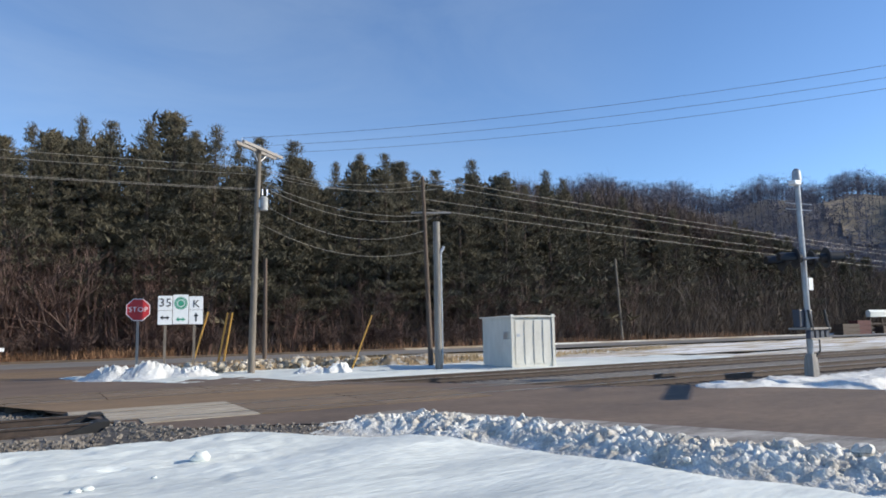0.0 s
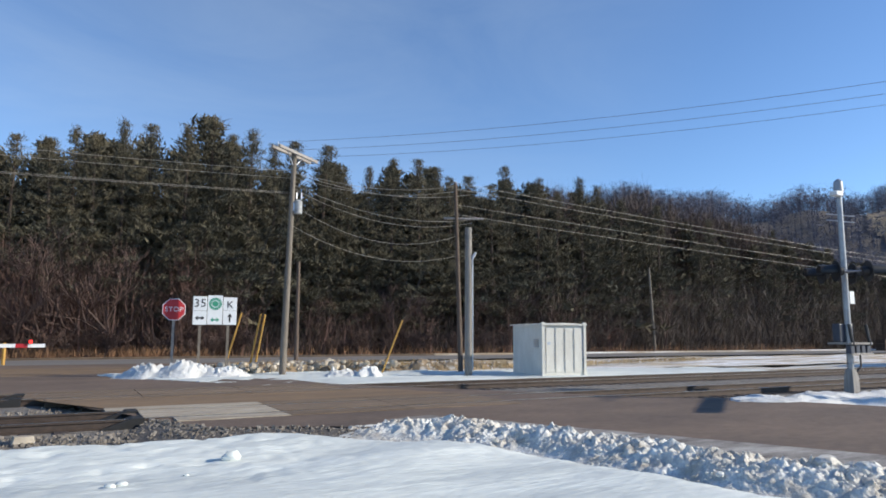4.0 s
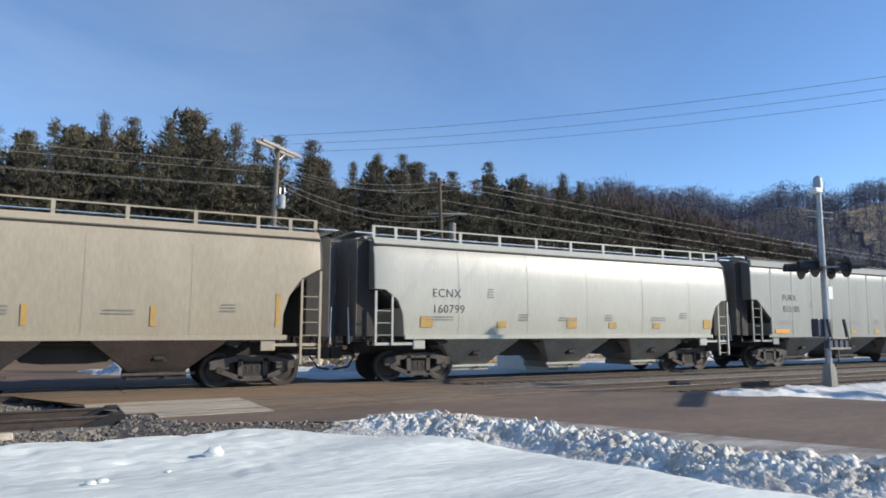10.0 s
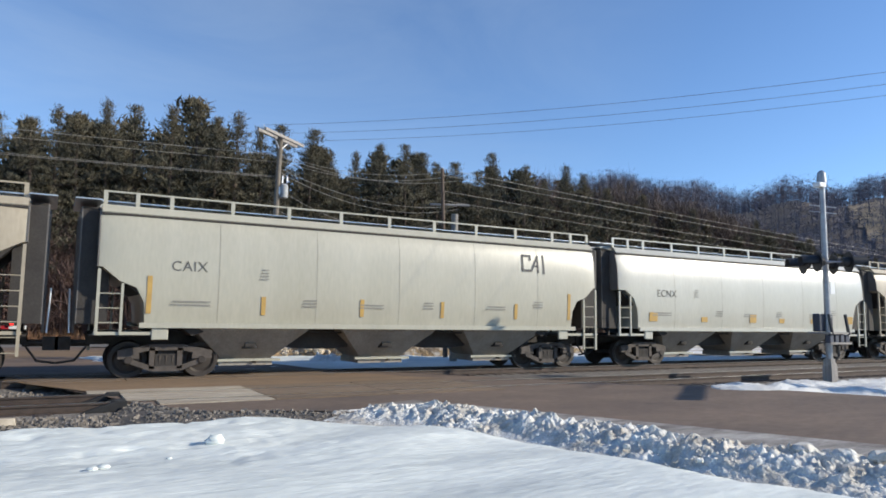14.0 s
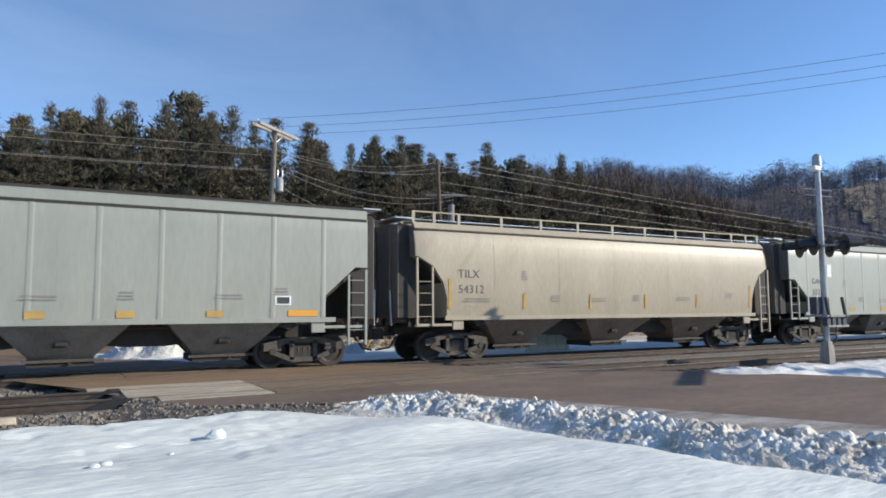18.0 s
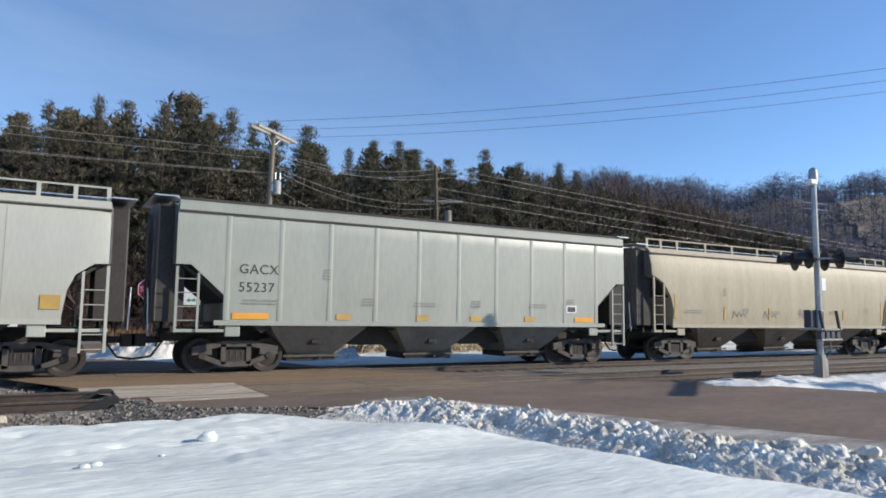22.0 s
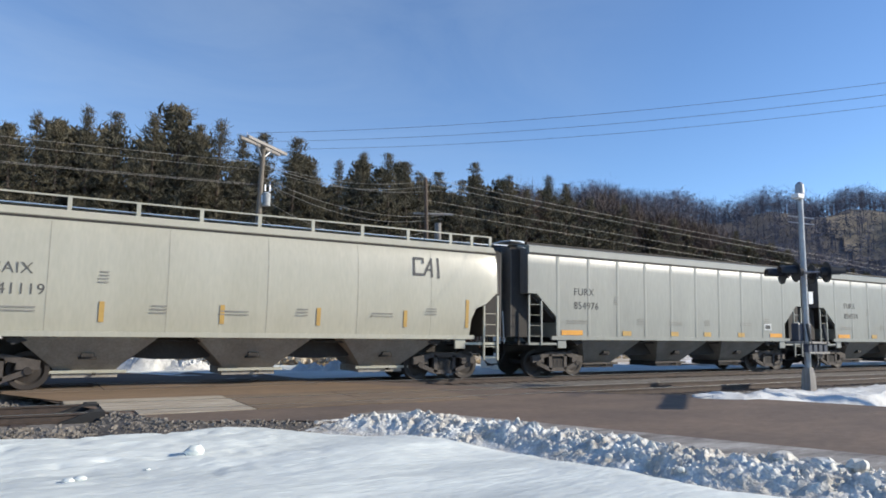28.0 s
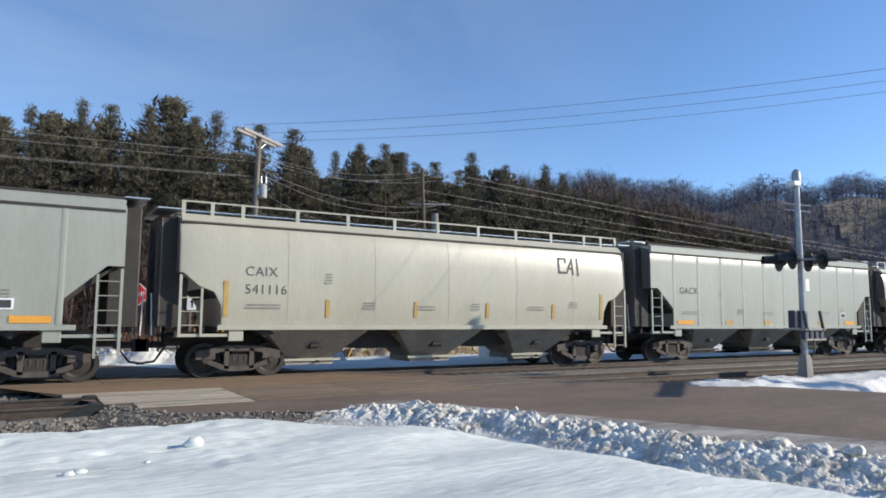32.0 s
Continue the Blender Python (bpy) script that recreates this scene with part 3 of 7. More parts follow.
for k in range(5200):
    i = rg.randrange(len(BANKLINE) - 1) if k < 3600 else rg.choice((5, 6))
    f = rg.random()
    x = BANKLINE[i][0] + (BANKLINE[i + 1][0] - BANKLINE[i][0]) * f + rg.gauss(0, 0.5)
    y = BANKLINE[i][1] + (BANKLINE[i + 1][1] - BANKLINE[i][1]) * f + rg.gauss(0, 0.6)
    c = Vector((x, y, -0.12 + 0.25 * ease(1.5, 0.2, along(BANKLINE[:6], x, y)[0])))
    u = Vector((rg.gauss(0.1, 0.5), rg.gauss(0, 0.5), 0.9)).normalized() * rg.uniform(0.12, 0.38)
    w = Vector((rg.gauss(0, 1), rg.gauss(0, 0.5), 0)).normalized() * rg.uniform(0.012, 0.03)
    bg.add([c - w, c + w, c + u], [(0, 1, 2)])
dc = Shape()
for k in range(150):
    f = rg.random() ** 1.5
    x, y = 6.2 + 7.5 * f + rg.gauss(0, 0.3), 30.3 + 0.9 * math.sin(f * 3) + rg.gauss(0, 0.45)
    r, z = rg.uniform(0.07, 0.24), rg.uniform(-0.05, 0.28)
    rings = []
    for q in range(1, 5):
        w = math.pi * q / 5
        rings.append([(x + r * math.sin(w) * math.cos(a) * (1 + 0.8 * nz(math.cos(a) + k, math.sin(a) + q, 1, 3)), y + r * math.sin(w) * math.sin(a) * (1 + 0.8 * nz(math.cos(a) + k, math.sin(a) + q, 1, 9)),
                       z + r * 0.8 * math.cos(w) * (1 + 0.4 * nz(a, k, 1, 5))) for a in [2 * math.pi * e / 8 for e in range(8)]])
    dc.loft(rings)
solid("dirty_snow_clods", dc, DIRTYCLOD, "broken clods of tan-stained ploughed snow", "snow", kind="stuff", fix=False)
solid("bank_grass", bg, DEADGRASS, "tufts of tan dead grass on the bank", "grass", kind="stuff", smooth=False, fix=False)
solid("island_snow", sheet(-1, 30, 21.8, 33, 0.22, lambda x, y: None if x < 1.7 + (31 - y) * 0.42 - 0.5 or y > 31 + 2 else -0.07 + 0.05 * nz(x, y, 0.6, 71) + 0.04 * nz(x, y, 2.0, 72) - 0.3 * ease(0.5, 0, x - (1.7 + (31 - y) * 0.42 - 0.5)) - 0.2 * ease(22.5, 22.0, y) - 0.35 * ease(29, 31, y + 0.2 * x - 3)),
      SNOW, "trodden snow between the road and the track", "snow", kind="structure", fix=False)


def patch(x, y):
    d, t = along([(15.6, 11.75), (19, 11.4), (24, 10.9), (30, 10.2), (38, 8.8)], x, y)
    w = 1.0 + 0.7 * nz(x * 0.5, y * 1.2, 0.8, 81) + 1.2 * ease(0.1, 0.7, t)
    if d > w + 0.3:
        return None
    return 0.0 + 0.05 * nz(x * 0.5, y * 1.6, 0.9, 82) + 0.11 * abs(nz(x, y, 2.3, 83)) + 0.05 * abs(nz(x, y, 6, 85)) - 0.3 * ease(w - 0.35, w + 0.25, d) - 0.16 * max(0, nz(x * 0.35, y * 1.5, 1.1, 84)) ** 0.7


solid("snow_patch", sheet(14, 40, 5.5, 13.4, 0.1, patch), HEAPWHITE, "snow lying round the signal mast", "snow", kind="structure", fix=False)
for x, y, r in ((2.01, 9.65, 0.10), (0.5, 8.55, 0.05), (0.62, 8.62, 0.055), (1.35, 9.0, 0.028), (4.7, 11.2, 0.05)):
    s = Shape()
    rings = []
    for k in range(1, 6):
        t = math.pi * k / 6
        rings.append([(r * 1.25 * math.sin(t) * math.cos(a) * (1 + 0.5 * nz(math.cos(a) + k, math.sin(a) + x, 1.3, 5)), r * math.sin(t) * math.sin(a), r * (0.95 if r > 0.08 else 0.6) * math.cos(t)) for a in [2 * math.pi * i / 9 for i in range(9)]])
    s.loft(rings)
    o = solid("snow_lump", s, SNOW, "frozen lump of snow on the snow field", "snow lump", "snow lumps")
    o.location = (x, y, snow_height(x, y) + r * 0.36)

# ---- poles and wires ----
def pole(name, x, y, z0, top, r0, r1, material, label, lean=(0, 0)):
    t = thing(name, pose(x, y, z0), label, "utility pole", "utility poles")
    h = top - z0
    rings = []
    for k in range(7):
        f = k / 6
        rings.append([((r0 + (r1 - r0) * f) * math.cos(a) + lean[0] * f, (r0 + (r1 - r0) * f) * math.sin(a) + lean[1] * f, h * f - 0.3 * (k == 0)) for a in [2 * math.pi * i / 12 for i in range(12)]])
    part("shaft", Shape().loft(rings), material, t)
    return t


def insulator(parent, p, up=0.16):
    part("insulator", Shape().tube(p, (p[0], p[1], p[2] + up), 0.035, 0.02, 7), GALV, parent)


P1 = (7.75, 28.2)
p1 = pole("utility_pole", *P1, -0.2, 9.25, 0.15, 0.10, POLEWOOD, "tall weathered wooden pole with double crossarms and transformer", (0.22, -0.05))
arm_a, arm_b = Vector((-0.85, -1.05, 9.30)), Vector((1.35, 0.9, 9.30))
way = (arm_b - arm_a).normalized()
nrm = Vector((way.y, -way.x, 0))
for k in (-0.17, 0.17):
    s = Shape()
    s.loft([[tuple(q + nrm * (k + a) + Vector((0, 0, b))) for a, b in ((-0.05, -0.06), (0.05, -0.06), (0.05, 0.06), (-0.05, 0.06))] for q in (arm_a, arm_b)])
    part("crossarm", s, POLEGREY, p1, smooth=False)
ARMPTS = [arm_a + (arm_b - arm_a) * f for f in (0.06, 0.5, 0.94)]
for q in ARMPTS:
    insulator(p1, q + Vector((0, 0, 0.06)))
for f in (0.3, 0.72):
    q = arm_a + (arm_b - arm_a) * f
    part("brace", Shape().tube(q, (0.2, -0.05, 8.75), 0.022), GALV, p1)
xf = Shape().tube((0.42, -0.1, 6.78), (0.42, -0.1, 7.3), 0.17, 0.17, 16).tube((0.42, -0.1, 7.3), (0.42, -0.1, 7.36), 0.17, 0.1, 16)
CANGREY = mat("weathered_grey_enamel", (0.42, 0.43, 0.43), 0.5, col2=(0.26, 0.26, 0.25), scale=4, fine=0.1)
tr = part("transformer", xf, CANGREY, p1, "pale grey pole transformer can")
for a in (0.35, 0.55):
    part("bushing", Shape().tube((a, -0.1, 7.4), (a, -0.1, 7.68), 0.035, 0.025, 8), GALV, tr)
part("bracket", Shape().box(0.15, 0.3, -0.14, -0.06, 6.9, 7.2), GALV, p1)

PB = (15.75, 27.6)
pb = pole("utility_pole", *PB, -0.2, 8.6, 0.12, 0.075, POLEDARK, "slender dark wooden pole leaning slightly", (-0.3, 0.0))
part("crossarm", Shape().tube((-0.75, 0.3, 7.12), (0.95, -0.45, 7.12), 0.05, 0.05, 6), POLEGREY, pb)
part("pin", Shape().tube((-0.28, 0, 8.5), (-0.28, 0, 8.85), 0.03), GALV, pb)
P2 = pole("utility_pole", 14.6, 24.95, -0.15, 6.05, 0.16, 0.14, POLESTUB, "short grey wooden pole stub with service fittings")
part("fitting", Shape().tube((0.12, -0.12, 4.9), (0.26, -0.16, 5.15), 0.07, 0.06, 8), GALV, P2)
part("conduit", Shape().tube((0.13, -0.12, 0.3), (0.13, -0.12, 5.0), 0.03), GALV, P2)
pole("utility_pole", 10.6, 36.0, -0.3, 5.4, 0.12, 0.09, POLEDARK, "short weathered brown post with pale foot")
pole("utility_pole", 53.6, 53.4, -0.2, 8.6, 0.17, 0.12, POLEWOOD, "lone weathered pole at the edge of the wood", (-0.3, 0.2))
PR = (31.5, 2.6)
pr = pole("utility_pole", *PR, -0.3, 10.8, 0.18, 0.12, POLEWOOD, "wooden line pole on the near side of the road")
for k in (0.0,):
    s = Shape()
    s.loft([[tuple(Vector((0, 0, 10.6)) + way * e + nrm * (k + a) + Vector((0, 0, b))) for a, b in ((-0.03, -0.03), (0.03, -0.03), (0.03, 0.03), (-0.03, 0.03))] for e in (-1.4, 1.4)])
    part("crossarm", s, POLEGREY, pr, smooth=False)
PF = (112, 27.2)
pole("utility_pole", *PF, -0.3, 6.2, 0.15, 0.1, POLEWOOD, "distant line pole beside the railway")
PL = (-32, 29.5)
pole("utility_pole", *PL, -0.3, 9.0, 0.15, 0.1, POLEWOOD, "line pole further along the road")


def wire(p, q, sag, r=0.012, material=WIRE, name="overhead_wire", label="thin overhead wire between the poles"):
    cu = bpy.data.curves.new(name, "CURVE")
    cu.dimensions, cu.bevel_depth, cu.bevel_resolution = "3D", r, 1
    sp = cu.splines.new("POLY")
    n = 24
    sp.points.add(n)
    for i in range(n + 1):
        f = i / n
        sp.points[i].co = (*(Vector(p).lerp(Vector(q), f) - Vector((0, 0, 4 * sag * f * (1 - f)))), 1)
    cu.materials.append(material)
    tmp = bpy.data.objects.new("wire", cu)
    me = bpy.data.meshes.new_from_object(tmp)
    bpy.data.objects.remove(tmp)
    return tagged(new(name, me), label, "wire", "overhead wires")


P1v, PBv, PFv, PLv, PRv = Vector((*P1, -0.2)), Vector((*PB, -0.2)), Vector((*PF, -0.3)), Vector((*PL, -0.3)), Vector((*PR, -0.3))
for q, e in zip(ARMPTS, (-1.3, 0.0, 1.3)):
    wire(P1v + q + Vector((0, 0, 0.2)), PRv + Vector((0, 0, 10.8)) + way * e, 0.78, 0.007, WIREDARK, label="thin dark wire high over the road")
for z, sag in ((8.35, 0.5), (7.85, 0.6), (7.7, 0.75), (7.0, 0.9), (6.1, 0.75)):
    wire(P1v + Vector((0.15, 0, z + 0.2)), PBv + Vector((-0.3 + (0.8 if z > 7.5 else 0), 0, z - 0.75 if z < 8 else 8.3)), sag, 0.009)
for z in (8.5, 8.2, 7.6, 7.55):
    wire(P1v + Vector((0.15, 0.1, z + 0.1)), PLv + Vector((0, 0, z + 0.3)), 0.35, 0.008)
for z, ze in ((8.78, 6.1), (8.5, 5.75), (7.75, 5.5), (7.3, 5.1)):
    wire(PBv + Vector((-0.2, 0, z)), PFv + Vector((0, 0, ze)), 0.7, 0.009)
for z in (8.6, 8.35):
    wire(P1v + Vector((0.2, 0, z)), PBv + Vector((-0.28, 0, z + 0.05)), 0.45, 0.008)
for (a, b, c), (d, e, f) in (((7.9, 28.2, 8.6), (5.9, 30.6, 0.3)), ((7.9, 28.2, 7.4), (7.1, 30.3, 0.2)), ((7.9, 28.2, 8.0), (6.9, 30.4, 0.2)), ((15.5, 27.6, 8.0), (12.3, 28.6, 0.1))):
    g_ = thing("guy_wire", pose(d, e, f), "steel guy wire with a yellow guard at its foot", "guy wire", "guy wires")
    u = Vector((a - d, b - e, c - f))
    part("strand", Shape().tube((0, 0, 0), u, 0.009, 0.009, 5), BLACKP, g_)
    k = 2.3 / u.length
    part("guard", Shape().tube((0, 0, -0.25), u * k, 0.042, 0.038, 8), YELLOWGUARD, g_, "yellow plastic guard")

# ---- signs ----
def sign_thing(name, x, y, label, category, turn):
    return thing(name, pose(x, y, -0.15, 0, 0, turn), label, category)


UP = pose(0, 0, 0, 90, 0, 0)  # letters upright, facing -y
st = sign_thing("stop_sign", 3.82, 30.76, "red octagonal stop sign on a steel post in snow", "road sign", -4)
part("post", Shape().box(-0.05, 0.05, -0.03, 0.03, 0, 3.0), POLEGREY, st, smooth=False)
octo = lambda r: [(r * math.cos(math.pi / 8 + i * math.pi / 4), r * math.sin(math.pi / 8 + i * math.pi / 4)) for i in range(8)]
part("rim", Shape().prism([(a, b + 2.72) for a, b in octo(0.485)], "xz", -0.045, -0.035), SIGNWHITE, st, "white rim", smooth=False)
part("plate", Shape().prism([(a, b + 2.72) for a, b in octo(0.455)], "xz", -0.051, -0.046), SIGNRED, st, smooth=False)
lettering("lettering", "STOP", 0.29, pose(0, -0.056, 2.72) @ UP, SIGNWHITE, st, "white letters STOP")

rs = sign_thing("route_sign", 5.17, 29.05, "white route marker panels 35 and K on two posts", "road sign", -10)
for x in (-0.56, 0.52):
    part("post", Shape().box(x - 0.05, x + 0.05, -0.02, 0.03, 0, 2.2), POLEWOOD, rs, smooth=False)


def plate(x0, x1, z0, z1, nm="plate"):
    return part(nm, Shape().box(x0 + 0.006, x1 - 0.006, -0.05, -0.035, z0, z1), SIGNWHITE, rs, smooth=False, bevel=0.01)


plate(-0.85, -0.31, 2.64, 3.21), plate(-0.85, -0.31, 2.08, 2.63), plate(0.30, 0.84, 2.66, 3.19), plate(0.30, 0.84, 2.08, 2.65)
plate(-0.30, 0.29, 2.09, 3.26)
lettering("lettering", "35", 0.46, pose(-0.58, -0.056, 2.93) @ UP, BLACKP, rs, "black numeral 35")
lettering("lettering", "K", 0.42, pose(0.57, -0.056, 2.88) @ UP, BLACKP, rs, "black letter K")
em = Shape()
for k in range(16):
    a = 2 * math.pi * k / 16
    em.prism([(0.25 * math.cos(a + d) * f, 2.92 + 0.25 * math.sin(a + d) * f) for d, f in ((-0.16, 1), (0.16, 1), (0.16, 0.6), (-0.16, 0.6))], "xz", -0.055, -0.051)
part("emblem_ring", em, SIGNGREEN, rs, "green ring emblem", smooth=False)
part("emblem_disc", Shape().disc((0, -0.053, 2.92), (0, 1, 0), 0.12, 0.006, 14), SIGNGREEN, rs, smooth=False)


def arrow(cx, cz, up, material):
    s = Shape()
    if up:
        pts = [(cx - 0.03, cz - 0.17), (cx + 0.03, cz - 0.17), (cx + 0.03, cz + 0.03), (cx + 0.1, cz + 0.03), (cx, cz + 0.18), (cx - 0.1, cz + 0.03), (cx - 0.03, cz + 0.03)]
    else:
        pts = [(cx - 0.18, cz), (cx - 0.07, cz + 0.09), (cx - 0.07, cz + 0.03), (cx + 0.07, cz + 0.03), (cx + 0.07, cz + 0.09), (cx + 0.18, cz), (cx + 0.07, cz - 0.09), (cx + 0.07, cz - 0.03), (cx - 0.07, cz - 0.03), (cx - 0.07, cz - 0.09)]
    part("arrow", s.prism(pts, "xz", -0.056, -0.051), material, rs, smooth=False)


arrow(-0.58, 2.35, False, BLACKP), arrow(0.57, 2.36, True, BLACKP), arrow(0.0, 2.28, False, SIGNGREEN)

# ---- signal cabin ----
CABINET = mat("warm_white_cabinet_enamel", (0.76, 0.735, 0.66), 0.5, col2=(0.62, 0.59, 0.51), scale=2.2, amount=0.45, stretch=(1, 1, 0.4), fine=0.06)
bx = thing("signal_bungalow", pose(17.1, 23.22, -0.12, 0, 0, -8), "white steel railway signal cabinet with panelled doors", "signal cabinet")
W_, D_, H_ = 1.95, 2.75, 2.1
part("body", Shape().box(0, W_, 0, D_, 0.05, H_), CABINET, bx, smooth=False, bevel=0.012)
part("base", Shape().box(-0.03, W_ + 0.03, -0.03, D_ + 0.03, -0.15, 0.05), GALV, bx, smooth=False)
part("roof", Shape().prism([(-0.1, H_), (W_ + 0.1, H_), (W_ + 0.1, H_ + 0.05), (W_ / 2, H_ + 0.10), (-0.1, H_ + 0.05)], "xz", -0.1, D_ + 0.1), CABINET, bx, smooth=False)
for k in range(4):
    x0 = 0.14 + k * 0.44
    part("door_panel", Shape().box(x0, x0 + 0.37, -0.025, -0.002, 0.18, H_ - 0.12), CABINET, bx, smooth=False, bevel=0.01)
    part("hinge", Shape().tube((x0 + 0.39, -0.03, 0.3), (x0 + 0.39, -0.03, H_ - 0.25), 0.012, 0.012, 6), GALV, bx)
for k in (0.0, W_):
    part("corner_post", Shape().box(k - 0.06, k + 0.06, -0.06, 0.04, 0.05, H_ + 0.12), CABINET, bx, smooth=False)
for k in range(5):
    part("louvre", Shape().box(-0.03, -0.004, 0.3, 0.75, 1.2 + k * 0.07, 1.24 + k * 0.07), GALV, bx, smooth=False)
part("notice", Shape().box(0.2, 0.34, -0.034, -0.026, 1.3, 1.42), GALV, bx, "small grey notice plate", smooth=False)

# ---- crossing signal ----
MACHINE = mat("dark_blue_grey_enamel", (0.055, 0.06, 0.085), 0.45, col2=(0.035, 0.038, 0.05), scale=3, fine=0.1)
ms = thing("crossing_signal", pose(21.7, 13.35, -0.15), "aluminium railway crossing mast with flashing light heads and gate machine", "crossing signal")
part("foundation", Shape().loft([[(a * r, b * r, z) for a, b in ((-1, -1), (1, -1), (1, 1), (-1, 1))] for r, z in ((0.17, -0.4), (0.15, 0.45), (0.11, 0.7))]), POLEGREY, ms, smooth=False)
part("mast", Shape().tube((0, 0, 0.6), (-0.02, 0, 6.4), 0.1, 0.085, 14), ALU, ms)
part("cap", Shape().tube((-0.02, 0, 6.36), (-0.02, 0, 6.7), 0.15, 0.13, 16).tube((-0.02, 0, 6.7), (-0.02, 0, 6.78), 0.13, 0.05, 16), ALU, ms, "aluminium bell at the mast top")
part("lamp", Shape().box(-0.36, 0.0, -0.15, 0.1, 6.2, 6.36), WHITEPAINT, ms, "small white lamp", bevel=0.03)
for z in (5.65, 5.45):
    part("bracket", Shape().tube((-0.35, 0.25, z), (0.3, -0.25, z - 0.1), 0.02), GALV, ms)
RD = Vector((0.83, -0.55, 0))  # along the road
FW = Vector((0.55, 0.83, 0))
part("crossbar", Shape().tube(FW * -0.5 + Vector((0, 0, 3.75)), FW * 0.5 + Vector((0, 0, 3.75)), 0.035), ALU, ms)
for e in (-0.5, 0.5):
    for d in (-1, 1):
        ax = RD * d
        c = FW * e + Vector((0, 0, 3.75)) + ax * 0.28
        part("arm_clamp", Shape().tube(FW * e + Vector((0, 0, 3.75)), c, 0.03), ALU, ms)
        hd = part("light_head", Shape().tube(c, c + ax * 0.22, 0.13, 0.17, 14), BLACKP, ms, "black flashing light head")
        part("background", Shape().disc(c + ax * 0.2, ax, 0.33, 0.03, 20), BLACKP, hd)
        rings = []
        for k in range(9):
            a = math.pi * (k / 8 * 1.2 - 0.1)
            o_ = (FW * math.cos(a) + Vector((0, 0, 1)) * math.sin(a)) * 0.2
            rings.append([tuple(c + ax * 0.22 + o_), tuple(c + ax * 0.72 + o_ * 0.9), tuple(c + ax * 0.72 + o_ * 0.95), tuple(c + ax * 0.22 + o_ * 1.05)])
        part("visor", Shape().loft(rings), BLACKP, hd)
part("sign_plate", Shape().box(0.05, 0.28, -0.1, -0.08, 2.75, 3.15), WHITEPAINT, ms, "pale blue-white tag", smooth=False)
gm = part("gate_machine", Shape().box(-0.36, 0.36, 0.05, 0.3, 1.55, 2.12), MACHINE, ms, "dark gate machine cabinet", smooth=False, bevel=0.03)
for e in (-0.55, 0.55):
    part("gate_arm_yoke", Shape().tube((e * 0.8, -0.4, 1.45), (e * 0.8, -0.3, 2.1), 0.05), BLACKP, ms)
part("platform", Shape().box(-0.55, 0.55, -0.42, 0.35, 1.48, 1.54).box(-0.55, 0.55, -0.42, -0.38, 1.16, 1.22), POLEGREY, ms, smooth=False)
for e in (-0.42, -0.14, 0.14, 0.42):
    part("counterweight", Shape().box(e - 0.1, e + 0.1, -0.37, -0.2, 1.2, 1.46), MACHINE, ms, smooth=False, bevel=0.02)
part("cable", Shape().path([(0.1, -0.1, 0.6), (0.3, -0.15, 0.8), (0.38, -0.1, 1.1), (0.3, -0.1, 1.4)], 0.03), BLACKP, ms)

# lowered gate across the far lane
gt = thing("crossing_gate", pose(-0.65, 26.9, 0), "lowered red and white striped crossing gate arm with red lamps", "crossing gate")
arm = part("arm", Shape().box(-7.5, 0, -0.03, 0.03, 1.1, 1.22), SIGNWHITE, gt, "white gate arm", smooth=False)
for k in range(9):
    x0 = -0.5 - k * 0.82
    part("red_band", Shape().box(x0 - 0.35, x0, -0.034, 0.034, 1.097, 1.223), SIGNRED, arm, smooth=False)
for k in range(3):
    lp = part("lamp", Shape().disc((-0.42 - 2.35 * k, -0.05, 1.29), (0, 1, 0), 0.075, 0.1, 14), BLACKP, arm)
    part("lens", Shape().disc((-0.42 - 2.35 * k, -0.11, 1.29), (0, 1, 0), 0.062, 0.03, 14), REDLAMP, lp, "glowing red lens")
part("post", Shape().tube((-7.6, 0.3, -0.3), (-7.6, 0.3, 4.2), 0.07, 0.06, 12), ALU, gt)
part("gate_machine", Shape().box(-7.9, -7.3, 0.05, 0.6, 0.8, 1.45), GALV, gt, bevel=0.03)
part("foot", Shape().box(-7.9, -7.3, 0.0, 0.6, -0.5, 0.0), CONCRETE, gt)
mk = thing("marker_post", pose(-3.0, 44.6, -0.2), "yellow roadside marker post by the highway", "marker post")
part("post", Shape().tube((0, 0, 0), (0, 0, 1.2), 0.09, 0.09, 8), YELLOWGUARD, mk)
part("cap", Shape().tube((0, 0, 1.2), (0, 0, 1.24), 0.09, 0.05, 8), YELLOWGUARD, mk)
# unseen board added on the near verge to cast the shadow across the road
sx = Vector((13.7, 11.9, 0)) + Vector((SUN_WAY.x, SUN_WAY.y, 0)) * (3.75 / SUN_WAY.z)
wsn = thing("guide_sign", pose(sx.x, sx.y, -0.3, 0, 0, 38.5), "unseen long grey board on two thin posts, added for its shadow", "road sign")
for x in (-1.8, 1.8):
    part("post", Shape().tube((x, 0, 0), (x, 0, 4.2), 0.02, 0.02, 6), GALV, wsn)
part("board", Shape().box(-2.4, 2.4, -0.03, 0.03, 3.88, 4.14), GALV, wsn, smooth=False)

